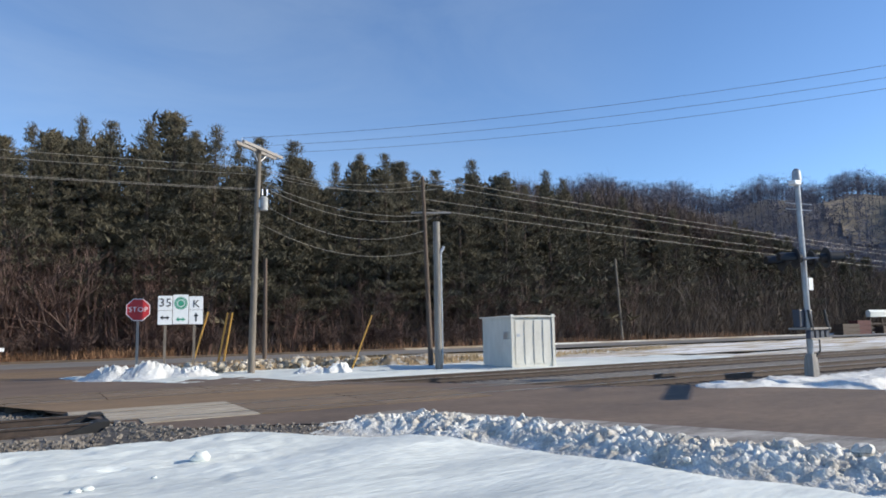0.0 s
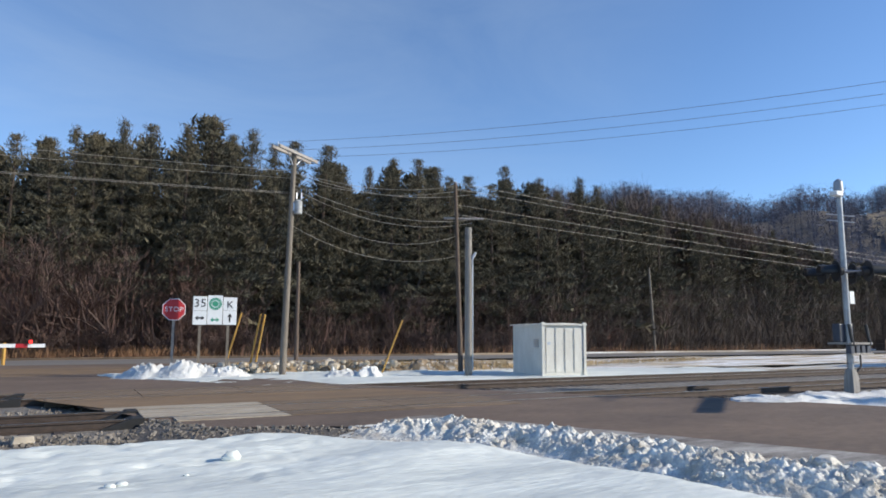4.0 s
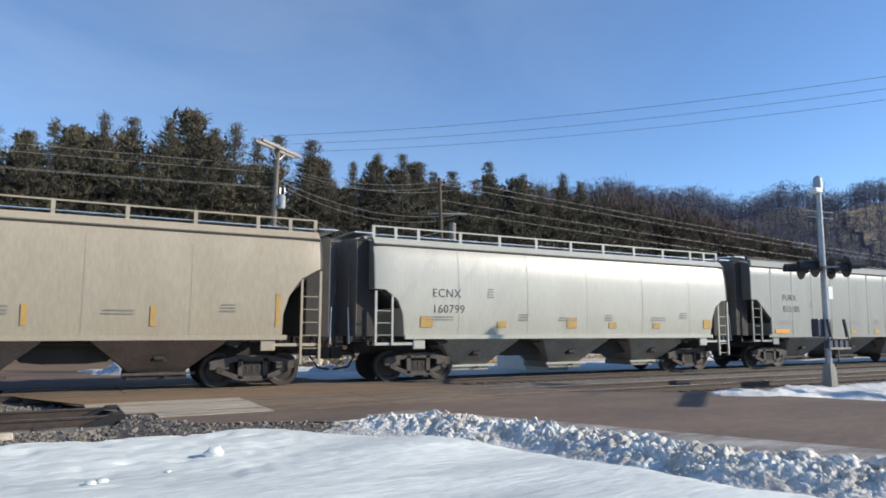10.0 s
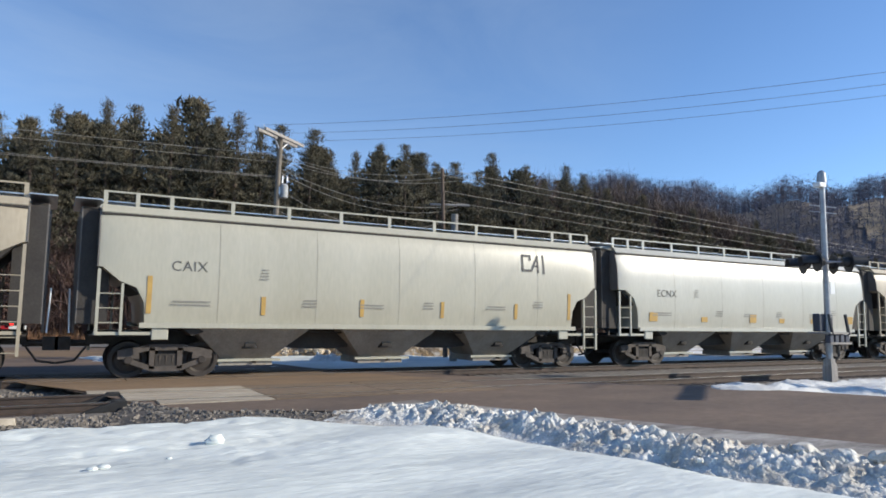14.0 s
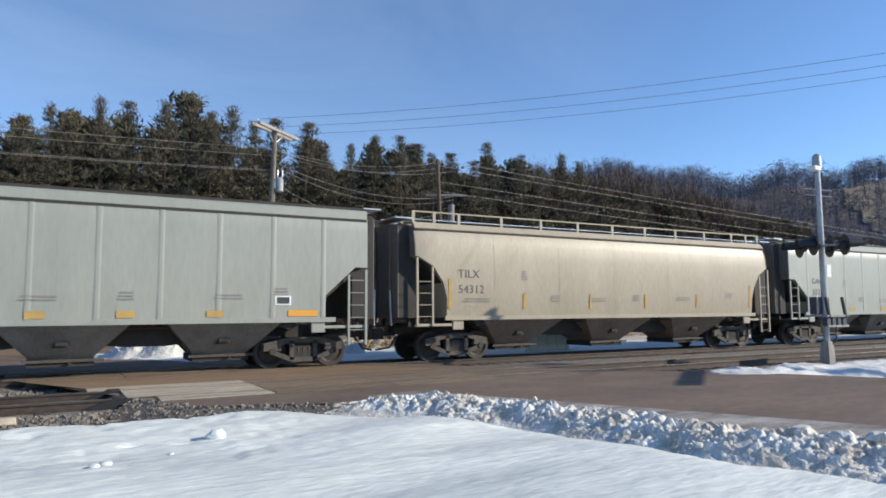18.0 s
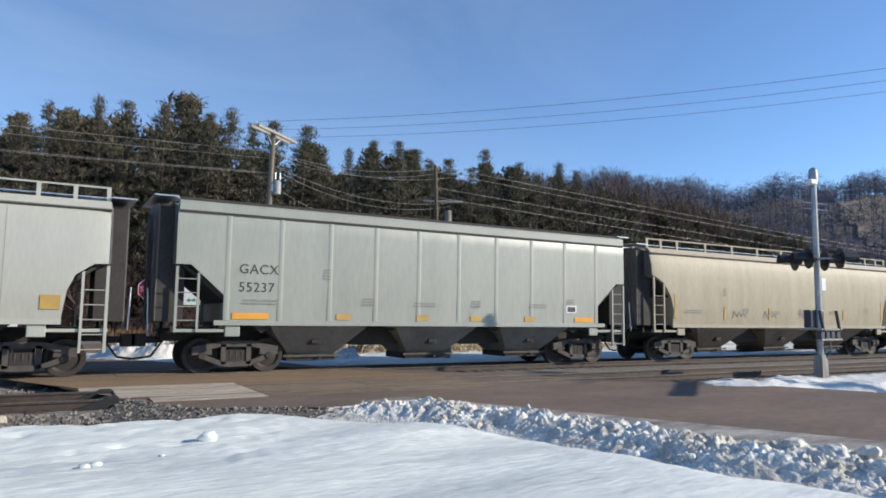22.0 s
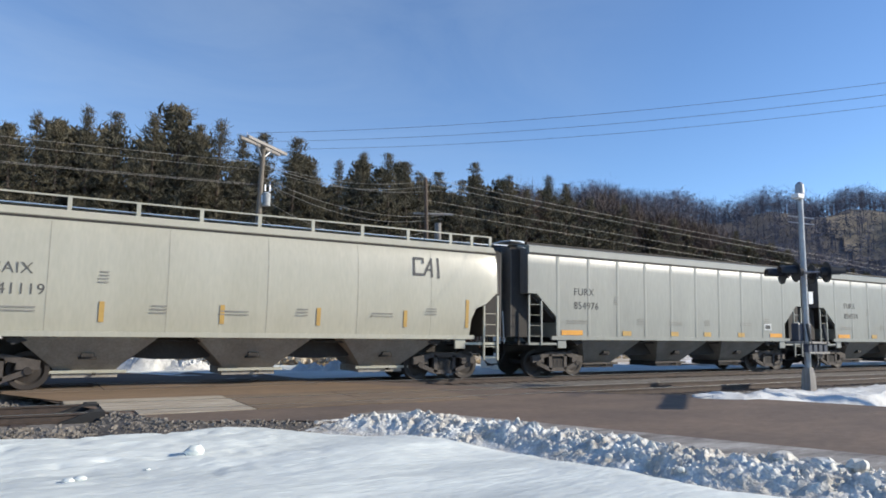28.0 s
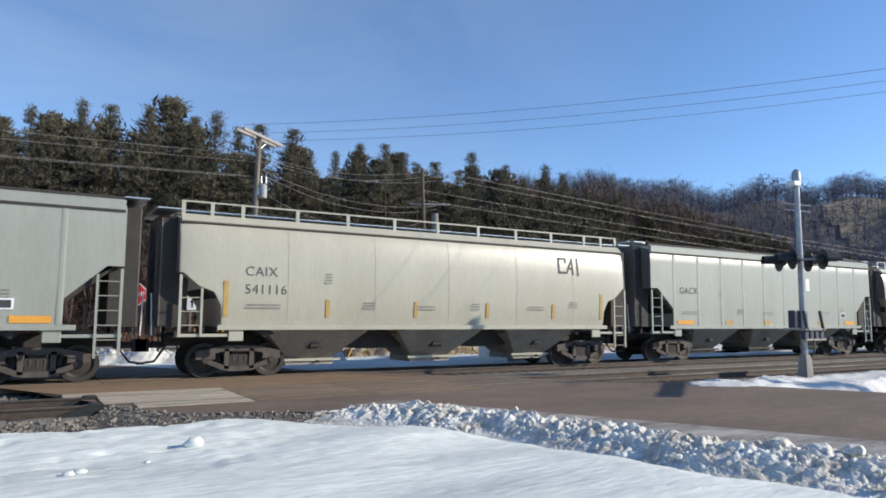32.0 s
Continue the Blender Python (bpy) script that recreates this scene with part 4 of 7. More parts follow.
# snow-capped fence, and stacked blocks standing in for vehicles far along the highway
fn = thing("board_fence", pose(96, 50.5, -0.3, 0, 0, -3), "snow-capped low board fence far along the highway", "fence")
for k in range(12):
    part("post", Shape().box(k * 2.6 - 0.12, k * 2.6 + 0.12, -0.1, 0.1, 0, 2.3), TIE, fn, smooth=False)
for z in (0.7, 1.3):
    part("board", Shape().box(-0.2, 28.8, -0.05, 0.05, z, z + 0.22), TIE, fn, smooth=False)
part("snow_cap", Shape().prism([(-0.3, 2.3), (0.3, 2.3), (0.35, 3.0), (0, 3.25), (-0.35, 2.95)], "yz", -0.3, 29), SNOW, fn, "cap of old snow")
for k, (x, y, w, h, m) in enumerate(((88, 48.6, 3.2, 1.5, RAILMAT), (92.5, 49.4, 2.6, 1.9, LKRED), (99, 49.2, 4.0, 1.1, RAILMAT))):
    tp = thing("timber_stack", pose(x, y, -0.3, 0, 0, -5), "dark reddish stacked blocks standing in for vehicles beside the highway", "timber stack", "timber stacks")
    for i in range(3):
        for j in range(3):
            part("beam", Shape().box(-w / 2, w / 2, i * 0.42, i * 0.42 + 0.38, j * h / 3, j * h / 3 + h / 3 - 0.03), m, tp, smooth=False)

# ---- woods ----
PINE_A = mat("pine_needles", (0.122, 0.100, 0.058), 0.85, col2=(0.061, 0.062, 0.044), scale=0.22, amount=0.3, island=0.3, rand=0.3)
BARK = mat("pine_bark", (0.12, 0.085, 0.065), 0.95, col2=(0.06, 0.045, 0.036), scale=4, stretch=(3, 3, 0.5), bump=0.5, rand=0.2)
TWIG = mat("bare_twigs", (0.105, 0.064, 0.052), 0.9, col2=(0.055, 0.036, 0.031), scale=1.5, island=0.3, rand=0.3)
HAZETWIGS = mat("haze_grey_twigs", (0.15, 0.122, 0.10), 0.95, col2=(0.085, 0.07, 0.06), scale=0.3, amount=0.4, island=0.3)
UNDERWOOD = mat("dark_underwood", (0.10, 0.068, 0.054), 0.95, col2=(0.05, 0.038, 0.033), scale=0.4, amount=0.4, island=0.35)
BRUSH = mat("reddish_dead_brush", (0.27, 0.145, 0.075), 0.95, col2=(0.15, 0.085, 0.05), scale=1.0, island=0.35)
THICKET = mat("reddish_bare_twigs", (0.15, 0.085, 0.066), 0.95, col2=(0.08, 0.05, 0.043), scale=0.2, amount=0.4, island=0.3)
BROWNWOOD = mat("brown_leafless_wood", (0.125, 0.088, 0.068), 0.95, col2=(0.07, 0.052, 0.045), scale=0.12, amount=0.4, island=0.3)
# violet-blue rather than brown: distance haze put into the twigs' colour
HILLTWIG = mat("haze_blue_bare_wood", (0.175, 0.165, 0.195), 0.95, col2=(0.085, 0.085, 0.115), scale=0.03, amount=0.35, island=0.3)
HILLSOIL = mat("hillside_leaf_litter", (0.12, 0.10, 0.085), 0.95, col2=(0.07, 0.060, 0.055), scale=0.02, amount=0.4, bump=0.3, bump_scale=0.3)
HILLGRASS = mat("tan_hillside_grass", (0.27, 0.215, 0.135), 0.95, col2=(0.11, 0.09, 0.07), scale=0.07, amount=0.3, fine=0.3)


def pine_meshes(seed, height, fine=True):
    """A white pine: whorls of boughs that sweep upward into brushes of needles, longest below the middle, with a ragged plumed top."""
    r = random.Random(seed)
    trunk, crown = Shape(), Shape()
    lean = (r.uniform(-0.4, 0.4), r.uniform(-0.4, 0.4))
    rad = 0.014 * height
    rings = []
    for k in range(8):
        f = k / 7
        rings.append([(lean[0] * f * f + rad * (1 - 0.93 * f) * math.cos(a), lean[1] * f * f + rad * (1 - 0.93 * f) * math.sin(a), height * f) for a in [2 * math.pi * i / 7 for i in range(7)]])
    trunk.loft(rings)
    z = height * r.uniform(0.08, 0.13)
    live = r.uniform(0.14, 0.26) if fine else 0.16
    heavy = r.uniform(0, 6.3)  # the side on which the boughs are longer
    while z < height * 0.985:
        f = z / height
        reach = height * (0.225 if fine else 0.25) * min(1.0, 1.1 * (1 - f)) ** 0.95 * r.uniform(0.55, 1.3) + 0.16
        if f < live:
            reach *= 0.6
        n = r.randint(5, 6) if f < 0.85 else 4
        a0 = r.uniform(0, 6.3)
        for i in range(n):
            if r.random() < (0.22 if f < 0.35 else 0.08):
                continue
            a = a0 + 2 * math.pi * i / n + r.uniform(-0.35, 0.35)
            ln = reach * r.uniform(0.6, 1.12) * (1 + 0.22 * math.cos(a - heavy))
            rise = -0.06 + 0.55 * f * f + 1.9 * f ** 6 + r.uniform(-0.12, 0.16)
            o = Vector((lean[0] * f * f, lean[1] * f * f, z))
            d = Vector((math.cos(a), math.sin(a), rise)).normalized()
            tip = o + d * ln
            trunk.tube(o, tip, max(0.012, 0.012 * ln), 0.006, 3, caps=False)
            if f < live and r.random() < 0.75:
                for _ in range(3):
                    c = o + d * ln * r.uniform(0.4, 0.9)
                    trunk.tube(c, c + Vector((r.gauss(d.x, 0.5), r.gauss(d.y, 0.5), r.gauss(0, 0.4))) * ln * 0.4, 0.012, 0.004, 3, caps=False)
                continue
            side = Vector((-d.y, d.x, 0)).normalized()
            m = max(4, int(ln * (4.6 if fine else 2.0)))
            for j in range(m):
                q = 0.22 + 0.84 * (j + r.random()) / m
                wide = ln * 0.34 * math.sin(min(1.0, q) * 2.6) + 0.08
                up = 0.12 * ln * q * q * (0.2 + f)  # the outer end turns up
                c = o + d * ln * q + side * r.uniform(-wide, wide) + Vector((0, 0, r.gauss(0.02, 0.10) + up))
                size = r.uniform(0.26, 0.52) * (1 - 0.45 * f ** 2) * (1.0 if fine else 1.8)
                ax = Vector((d.x * 0.7 + r.gauss(0, 0.3), d.y * 0.7 + r.gauss(0, 0.3), 0.55 + 0.5 * f)).normalized()
                for _ in range(14 if fine else 7):  # one brush of needles
                    u = (ax + Vector((r.gauss(0, 0.55), r.gauss(0, 0.55), r.gauss(0, 0.42)))).normalized()
                    w = u.cross(Vector((r.gauss(0, 1), r.gauss(0, 1), r.gauss(0, 1)))).normalized() * size * (0.085 if fine else 0.16)
                    e = c + Vector((r.gauss(0, 0.15), r.gauss(0, 0.15), r.gauss(0, 0.06))) * (1 if fine else 1.6)
                    crown.add([e - w, e + w, e + u * size], [(0, 1, 2)])
        z += height * r.uniform(0.034, 0.056) * (1.0 if f < 0.75 else 0.62)
    return trunk.mesh("trunk", BARK, True, False), crown.mesh("crown", PINE_A, False, False)


def bare_meshes(seed, height, spread, stems=1):
    r = random.Random(seed)
    s, tr = Shape(), Shape()

    def grow(p, d, ln, rad, depth):
        q = p + d * ln
        (tr if depth == 5 else s).tube(p, q, rad, rad * 0.65, 5 if depth == 5 else 3, caps=False)
        if depth == 0:
            return
        for _ in range(3 if depth > 3 else r.randint(2, 3)):
            nd = (d + Vector((r.gauss(0, spread), r.gauss(0, spread), r.gauss(0.15, spread * 0.6)))).normalized()
            grow(p + d * ln * r.uniform(0.45, 1.0), nd, ln * r.uniform(0.55, 0.82), max(rad * 0.6, 0.014), depth - 1)
    for _ in range(stems):
        d = Vector((r.gauss(0, 0.22), r.gauss(0, 0.22), 1)).normalized()
        grow(Vector((r.uniform(-0.3, 0.3), r.uniform(-0.3, 0.3), 0)), d, height * 0.3, height * 0.009 + 0.008, 5)
    return tr.mesh("trunk", TWIG, False, False), s.mesh("crown", TWIG, False, False)


rng = random.Random(3)
PINES = [pine_meshes(100 + i, 16.0) for i in range(8)]
BACKPINES = [pine_meshes(150 + i, 16.0, False) for i in range(3)]


def pine(x, y, h, turn, stock):
    t = thing("pine_tree", Matrix.Translation((x, y, -0.3)) @ pose(0, 0, 0, 0, 0, turn), "dark green white pine with ragged open crown", "tree", "pines of the wood")
    pair = stock[rng.randrange(len(stock))]
    fx = h / 16 * rng.uniform(0.95, 1.3) * (1.0 if stock is PINES else 1.25)
    for nm, me in (("trunk", pair[0]), ("crown", pair[1])):
        o = new(nm, me)
        o.parent = t
        o.scale = (fx, fx, h / 16)
    return t


# tops of the wood's front row: place along the highway and height
TOPS = [(-7.1, 15.8), (-4.3, 16.0), (-1.6, 15.9), (-0.3, 17.1), (1.1, 16.7), (3.1, 17.8), (5.1, 18.1), (7.4, 18.1), (9.3, 19.4), (10.7, 17.9), (12.3, 18.6), (14.8, 17.7), (16.7, 18.2), (18.6, 18.3), (20.4, 16.4), (21.5, 14.8), (23.1, 16.7), (25.4, 17.6), (27.9, 18.0), (30.2, 17.7), (31.7, 16.8), (34.0, 17.3), (35.9, 16.4), (38.6, 18.8), (41.0, 17.4), (43.5, 16.5), (47.4, 18.2), (49.8, 17.8), (53.0, 16.7), (58.2, 16.5), (67.6, 15.7), (78.2, 15.1), (90.2, 13.5), (103.9, 11.7), (114.3, 10.3)]


def skyline(x):
    return float(np.interp(x, [p[0] for p in TOPS], [p[1] for p in TOPS]))


for x, h in TOPS:  # the trees that stand out against the sky
    pine(x, 57.0 + rng.uniform(-0.6, 0.6), h + 0.1, rng.uniform(0, 360), PINES)
x = -24.0
while x < 150:
    pine(x + rng.uniform(-1, 1), 57.6 + rng.uniform(-0.8, 0.8), skyline(x) * rng.uniform(0.62, 0.84), rng.uniform(0, 360), PINES)
    x += 5.5 + 0.02 * max(0, x)
x = -36.0
while x < 190:
    for row in range(4):
        xx = x + rng.uniform(-1.5, 1.5) + row * 1.1
        pine(xx, 61 + row * 4.5 + rng.uniform(-1, 1), skyline(xx * 57 / (61 + row * 4.5)) * rng.uniform(0.84, 0.99) * (1.05 + 0.07 * row), rng.uniform(0, 360), BACKPINES)
    x += 4.0 + 0.03 * max(0, x)
BARES = [bare_meshes(200 + i, 9.0, 0.40) for i in range(3)] + [bare_meshes(210 + i, 4.2, 0.5, 3) for i in range(3)]


def bare(name, x, y, f, k, label, category, group, fz=1.0):
    t = thing(name, pose(x, y, -0.3, 0, 0, rng.uniform(0, 360)), label, category, group)
    for nm, me in (("trunk", BARES[k][0]), ("crown", BARES[k][1])):
        o = new(nm, me)
        o.parent, o.scale = t, (f, f, f * fz)


for k in range(62):
    xx = rng.uniform(-22, 9) if k < 50 else rng.uniform(12, 60)
    bare("bare_tree", xx, rng.uniform(53.4, 55.4), rng.uniform(0.8, 1.3) * (1.25 if -6 < xx < 4 else 1.0), rng.randrange(3), "leafless young tree with reddish-brown twigs", "tree", "bare trees at the wood's edge")
for k in range(34):
    bare("bare_shrub", rng.uniform(-22, 34), rng.uniform(52.9, 54.4), rng.uniform(0.6, 1.1), 3 + rng.randrange(3), "leafless reddish shrub at the roadside", "shrub", "bare shrubs at the wood's edge", 0.8)
br = Shape()
for k in range(6500):
    xx, yy = rng.uniform(-24, 9) if k < 4500 else rng.uniform(9, 80), rng.uniform(52.4, 53.8)
    h = rng.uniform(0.25, 1.1)
    u = Vector((rng.gauss(0, 0.3), rng.gauss(0, 0.3), 1)) * h
    w = Vector((rng.gauss(0, 1), rng.gauss(0, 0.5), 0)).normalized() * 0.03
    c = Vector((xx, yy, -0.25))
    br.add([c - w, c + w, c + u], [(0, 1, 2)])
solid("roadside_brush", br, BRUSH, "reddish dead grass and brush along the wood", "brush", kind="stuff", smooth=False, fix=False)
uw = Shape()
for k in range(42000):
    xx, yy = rng.uniform(-45, 150), 54.6 + abs(rng.gauss(0, 6))
    h = rng.uniform(1.0, 6.5) if xx < 35 else rng.uniform(2, 8.5)
    u = Vector((rng.gauss(0, 0.65), rng.gauss(0, 0.5), 1)).normalized() * h * 0.8
    w = Vector((rng.gauss(0, 1), rng.gauss(0, 0.4), 0)).normalized() * rng.uniform(0.015, 0.05)
    c = Vector((xx, yy, -0.3 + rng.uniform(0, 5.5) * (yy > 56)))
    uw.add([c - w, c + w, c + u], [(0, 1, 2)])
solid("forest_underwood", uw, UNDERWOOD, "dark tangle of dead branches under the pines", "underwood", kind="stuff", smooth=False, fix=False)
# paler grey twigs before the far pines, haze put into their colour
sp_ = Shape()
for k in range(9000):
    xx, yy = rng.uniform(34, 150), 54.3 + abs(rng.gauss(0, 1.4))
    h = rng.uniform(0.8, 3.2)
    c = Vector((xx, yy, -0.3 + rng.uniform(0, 7.5) * rng.random()))
    u = Vector((rng.gauss(0, 0.7), rng.gauss(0, 0.5), 1)).normalized() * h
    w = Vector((rng.gauss(0, 1), rng.gauss(0, 0.4), 0)).normalized() * rng.uniform(0.015, 0.04)
    sp_.add([c - w, c + w, c + u], [(0, 1, 2)])
solid("bare_saplings", sp_, HAZETWIGS, "thin leafless twigs before the far pines, haze in their grey", "saplings", kind="stuff", smooth=False, fix=False)

# reddish leafless thicket before the pines
def thicket(s_, r, x, y, h, cw, n, low, thick):
    """One leafless crown as a haze of fine upward twigs round a stem."""
    base = Vector((x, y, -0.3))
    s_.tube(base, base + Vector((r.gauss(0, 0.5), r.gauss(0, 0.3), h * 0.75)), thick * 2.2, thick, 4, caps=False)
    for _ in range(n):
        f = r.uniform(low, 0.97)
        e = cw * (0.3 + 0.8 * math.sin(math.pi * min(1.0, f * 0.95) ** 1.3))
        p = base + Vector((r.gauss(0, 0.42) * e, r.gauss(0, 0.42) * e, h * f * 0.9))
        q = p + Vector((r.gauss(0, 0.35) * e, r.gauss(0, 0.35) * e, abs(r.gauss(0.11, 0.05)) * h))
        w = Vector((r.gauss(0, 1), r.gauss(0, 1), r.gauss(0, 0.4))).normalized() * r.uniform(0.5, 1.0) * thick * 0.55
        s_.add([p - w, p + w, q], [(0, 1, 2)])


tk_ = Shape()
rt = random.Random(53)
for k in range(150):
    xx = rt.uniform(-24, 11) if k < 110 else rt.uniform(11, 50)
    h = rt.uniform(4.5, 9.5) * (1.0 if xx < 9 else 0.55)
    thicket(tk_, rt, xx, rt.uniform(53.4, 55.2), h, rt.uniform(1.2, 2.2), 170, 0.12, 0.035)
solid("bare_thicket", tk_, THICKET, "reddish-brown leafless thicket at the wood's edge", "thicket", kind="stuff", smooth=False, fix=False)

# brown leafless wood that closes the line of pines: place along the highway and height of its tops
BROWN_TOPS = [(43, 17.5), (47, 20.2), (50, 18.4), (54, 18.8), (59.6, 20.8), (63.5, 20.5), (68, 19.5), (74, 18.8), (80, 18.0), (89, 15.8), (98, 13.4), (125, 11.5), (150, 11)]
bw = Shape()
rb = random.Random(29)
for k in range(330):
    xx = rb.uniform(44, 100) if k < 250 else rb.uniform(95, 150)
    yy = 62 + abs(rb.gauss(0, 4))
    h = float(np.interp(xx * 62 / yy, [p[0] for p in BROWN_TOPS], [p[1] for p in BROWN_TOPS])) * yy / 62 * rb.uniform(0.8, 1.0)
    cw = rb.uniform(1.6, 2.8)
    base = Vector((xx, yy, -0.3))
    bw.tube(base, base + Vector((rb.gauss(0, 0.4), 0, h * 0.7)), 0.13, 0.06, 4, caps=False)
    for _ in range(240):
        f = rb.uniform(0.3, 0.97) ** 0.8
        e = cw * (0.25 + 0.85 * math.sin(math.pi * min(1.0, f * 0.93) ** 1.4))
        p = base + Vector((rb.gauss(0, 0.45) * e, rb.gauss(0, 0.45) * e, h * f * 0.93))
        q = p + Vector((rb.gauss(0, 0.42) * e, rb.gauss(0, 0.42) * e, abs(rb.gauss(0.07, 0.04)) * h))
        w = Vector((rb.gauss(0, 1), rb.gauss(0, 1), rb.gauss(0, 1))).normalized() * rb.uniform(0.02, 0.05)
        bw.add([p - w, p + w, q], [(0, 1, 2)])
solid("bare_wood", bw, BROWNWOOD, "brown leafless wood at the end of the pines", "wood", kind="stuff", smooth=False, fix=False)

# ---- the wooded hill behind ----
RIDGE = [(0, 40), (20, 60), (36, 66), (41, 71), (44, 74), (47, 70), (50, 69), (53, 62), (55, 61), (57, 64), (60, 62), (63, 61), (66, 64), (75, 60), (95, 45), (110, 20)]


def hill(az, r):
    top = float(np.interp(az, [p[0] for p in RIDGE], [p[1] for p in RIDGE]))
    f = ease(150, 400, r)
    return -0.5 + top * f * (1 + 0.10 * nz(az * 0.2, r * 0.01, 1.0, 91)) + 4 * nz(az * 0.35, r * 0.02, 1, 92) * f - 25 * ease(430, 800, r)


hs = Shape()
n_az, n_r = 90, 26
for i in range(n_az + 1):
    az = -5 + 115 * i / n_az
    for j in range(n_r + 1):
        r = 150 + 650 * (j / n_r) ** 1.3
        hs.v.append((r * math.sin(radians(az)), r * math.cos(radians(az)), hill(az, r)))
for i in range(n_az):
    for j in range(n_r):
        a = i * (n_r + 1) + j
        hs.f.append((a, a + n_r + 1, a + n_r + 2, a + 1))
solid("hill", hs, HILLSOIL, "long wooded hill behind the pines", "hill", kind="structure", fix=False)
hw = Shape()
rh = random.Random(17)
for k in range(4200):
    az = rh.uniform(8, 72)
    r = rh.uniform(170, 425) if k > 900 else rh.gauss(398, 12)
    if 59.6 < az < 67 and 262 < r < 372 and rh.random() < 0.62:
        continue
    base = Vector((r * math.sin(radians(az)), r * math.cos(radians(az)), hill(az, r) - 0.3))
    h = rh.uniform(8, 14)
    cw = h * rh.uniform(0.26, 0.4)
    hw.tube(base, base + Vector((0, 0, h * 0.6)), 0.18, 0.1, 3, caps=False)
    for _ in range(52):
        f = rh.uniform(0.08, 0.88)
        e = cw * (0.35 + 0.75 * math.sin(math.pi * f ** 0.8))
        p = base + Vector((rh.gauss(0, 0.4) * e, rh.gauss(0, 0.4) * e, h * f))
        q = p + Vector((rh.gauss(0, 0.5) * e, rh.gauss(0, 0.5) * e, rh.gauss(0.09, 0.06) * h))
        w = Vector((rh.gauss(0, 1), rh.gauss(0, 1), rh.gauss(0, 1))).normalized() * rh.uniform(0.05, 0.14)
        hw.add([p - w, p + w, q], [(0, 1, 2)])
solid("hillside_wood", hw, HILLTWIG, "leafless wood covering the hillside, haze-blue in its colour", "wood", kind="stuff", smooth=False, fix=False)
gp = Shape()
for i in range(13):
    for j in range(13):
        az, r = 60.0 + 6.4 * i / 12, 262 + 112 * j / 12
        gp.v.append((r * math.sin(radians(az)), r * math.cos(radians(az)), hill(az, r) + 0.7))
for i in range(12):
    for j in range(12):
        if math.hypot((i - 5.5) / 6, (j - 5.5) / 6) < 1.05 + 0.25 * nz(i, j, 0.5, 7):
            a = i * 13 + j
            gp.f.append((a, a + 13, a + 14, a + 1))
solid("hill_clearing", gp, HILLGRASS, "steep tan grass clearing on the hill", "grass", kind="structure", fix=False)

# ---- the train ----
TANPAINT = mat("tan_car_paint", (0.405, 0.35, 0.262), 0.5, col2=(0.335, 0.283, 0.203), scale=1.1, amount=0.5, stretch=(1, 1, 0.25), fine=0.07, spec=0.5, bump=0.22, bump_scale=2.2)
CREAMPAINT = mat("cream_car_paint", (0.45, 0.425, 0.335), 0.38, col2=(0.38, 0.355, 0.27), scale=1.0, amount=0.5, stretch=(1, 1, 0.22), fine=0.05, spec=0.8, bump=0.22, bump_scale=2.2, coat=0.35)
LIGHTPAINT = mat("pale_grey_cream_paint", (0.47, 0.455, 0.385), 0.36, col2=(0.40, 0.385, 0.315), coat=0.7, scale=1.0, amount=0.5, stretch=(1, 1, 0.22), fine=0.05, spec=0.8, bump=0.22, bump_scale=2.2)
DULLPAINT = mat("dull_grey_car_paint", (0.265, 0.265, 0.225), 0.42, col2=(0.20, 0.20, 0.17), scale=0.9, amount=0.5, stretch=(1, 1, 0.22), fine=0.06, spec=1.0, bump=0.22, bump_scale=2.2, coat=0.2)
GREYPAINT = mat("light_grey_car_paint", (0.330, 0.332, 0.276), 0.42, col2=(0.262, 0.268, 0.222), scale=0.9, amount=0.5, stretch=(1, 1, 0.22), fine=0.05, spec=1.0, bump=0.22, bump_scale=2.2, coat=0.2)
RUSTYTAN = mat("rust_streaked_tan_paint", (0.415, 0.365, 0.27), 0.6, col2=(0.34, 0.285, 0.195), scale=1.7, amount=0.5, stretch=(1.2, 1, 0.16), fine=0.08, spec=0.35, bump=0.22, bump_scale=2.2)
UNDER = mat("grimy_underframe", (0.050, 0.043, 0.038), 0.85, col2=(0.026, 0.023, 0.021), scale=3, fine=0.25)
BAYGREY = mat("dusty_hopper_bay", (0.27, 0.262, 0.24), 0.75, col2=(0.14, 0.125, 0.108), scale=1.4, amount=0.5, stretch=(1, 1, 0.4), fine=0.12)
BAYPALE = mat("pale_dusty_hopper_bay", (0.36, 0.325, 0.275), 0.75, col2=(0.21, 0.18, 0.15), scale=1.4, amount=0.5, stretch=(1, 1, 0.4), fine=0.12)
BAYBROWN = mat("rusty_hopper_bay", (0.26, 0.21, 0.165), 0.75, col2=(0.15, 0.095, 0.066), scale=1.4, amount=0.5, stretch=(1, 1, 0.4), fine=0.12)
# car ends in shadow: the shade put into this grey, streaked at random
ENDGREY = mat("shaded_end_wall_paint", (0.19, 0.178, 0.165), 0.75, col2=(0.09, 0.083, 0.077), scale=0.9, amount=0.5, stretch=(1, 1, 0.3), fine=0.15)
# near-black for lap joints, and for recess shade put into the colour
CUTDARK = mat("dark_joint_and_recess_shade", (0.045, 0.04, 0.036), 0.8, col2=(0.03, 0.026, 0.024), scale=2, fine=0.2)
FRAMEGREY = mat("dusty_cast_frame", (0.10, 0.083, 0.072), 0.8, col2=(0.06, 0.05, 0.043), scale=4, fine=0.2)
WHEELSTEEL = mat("brown_wheel_steel", (0.055, 0.044, 0.037), 0.65, 0.2, col2=(0.035, 0.029, 0.025), scale=3, fine=0.15)
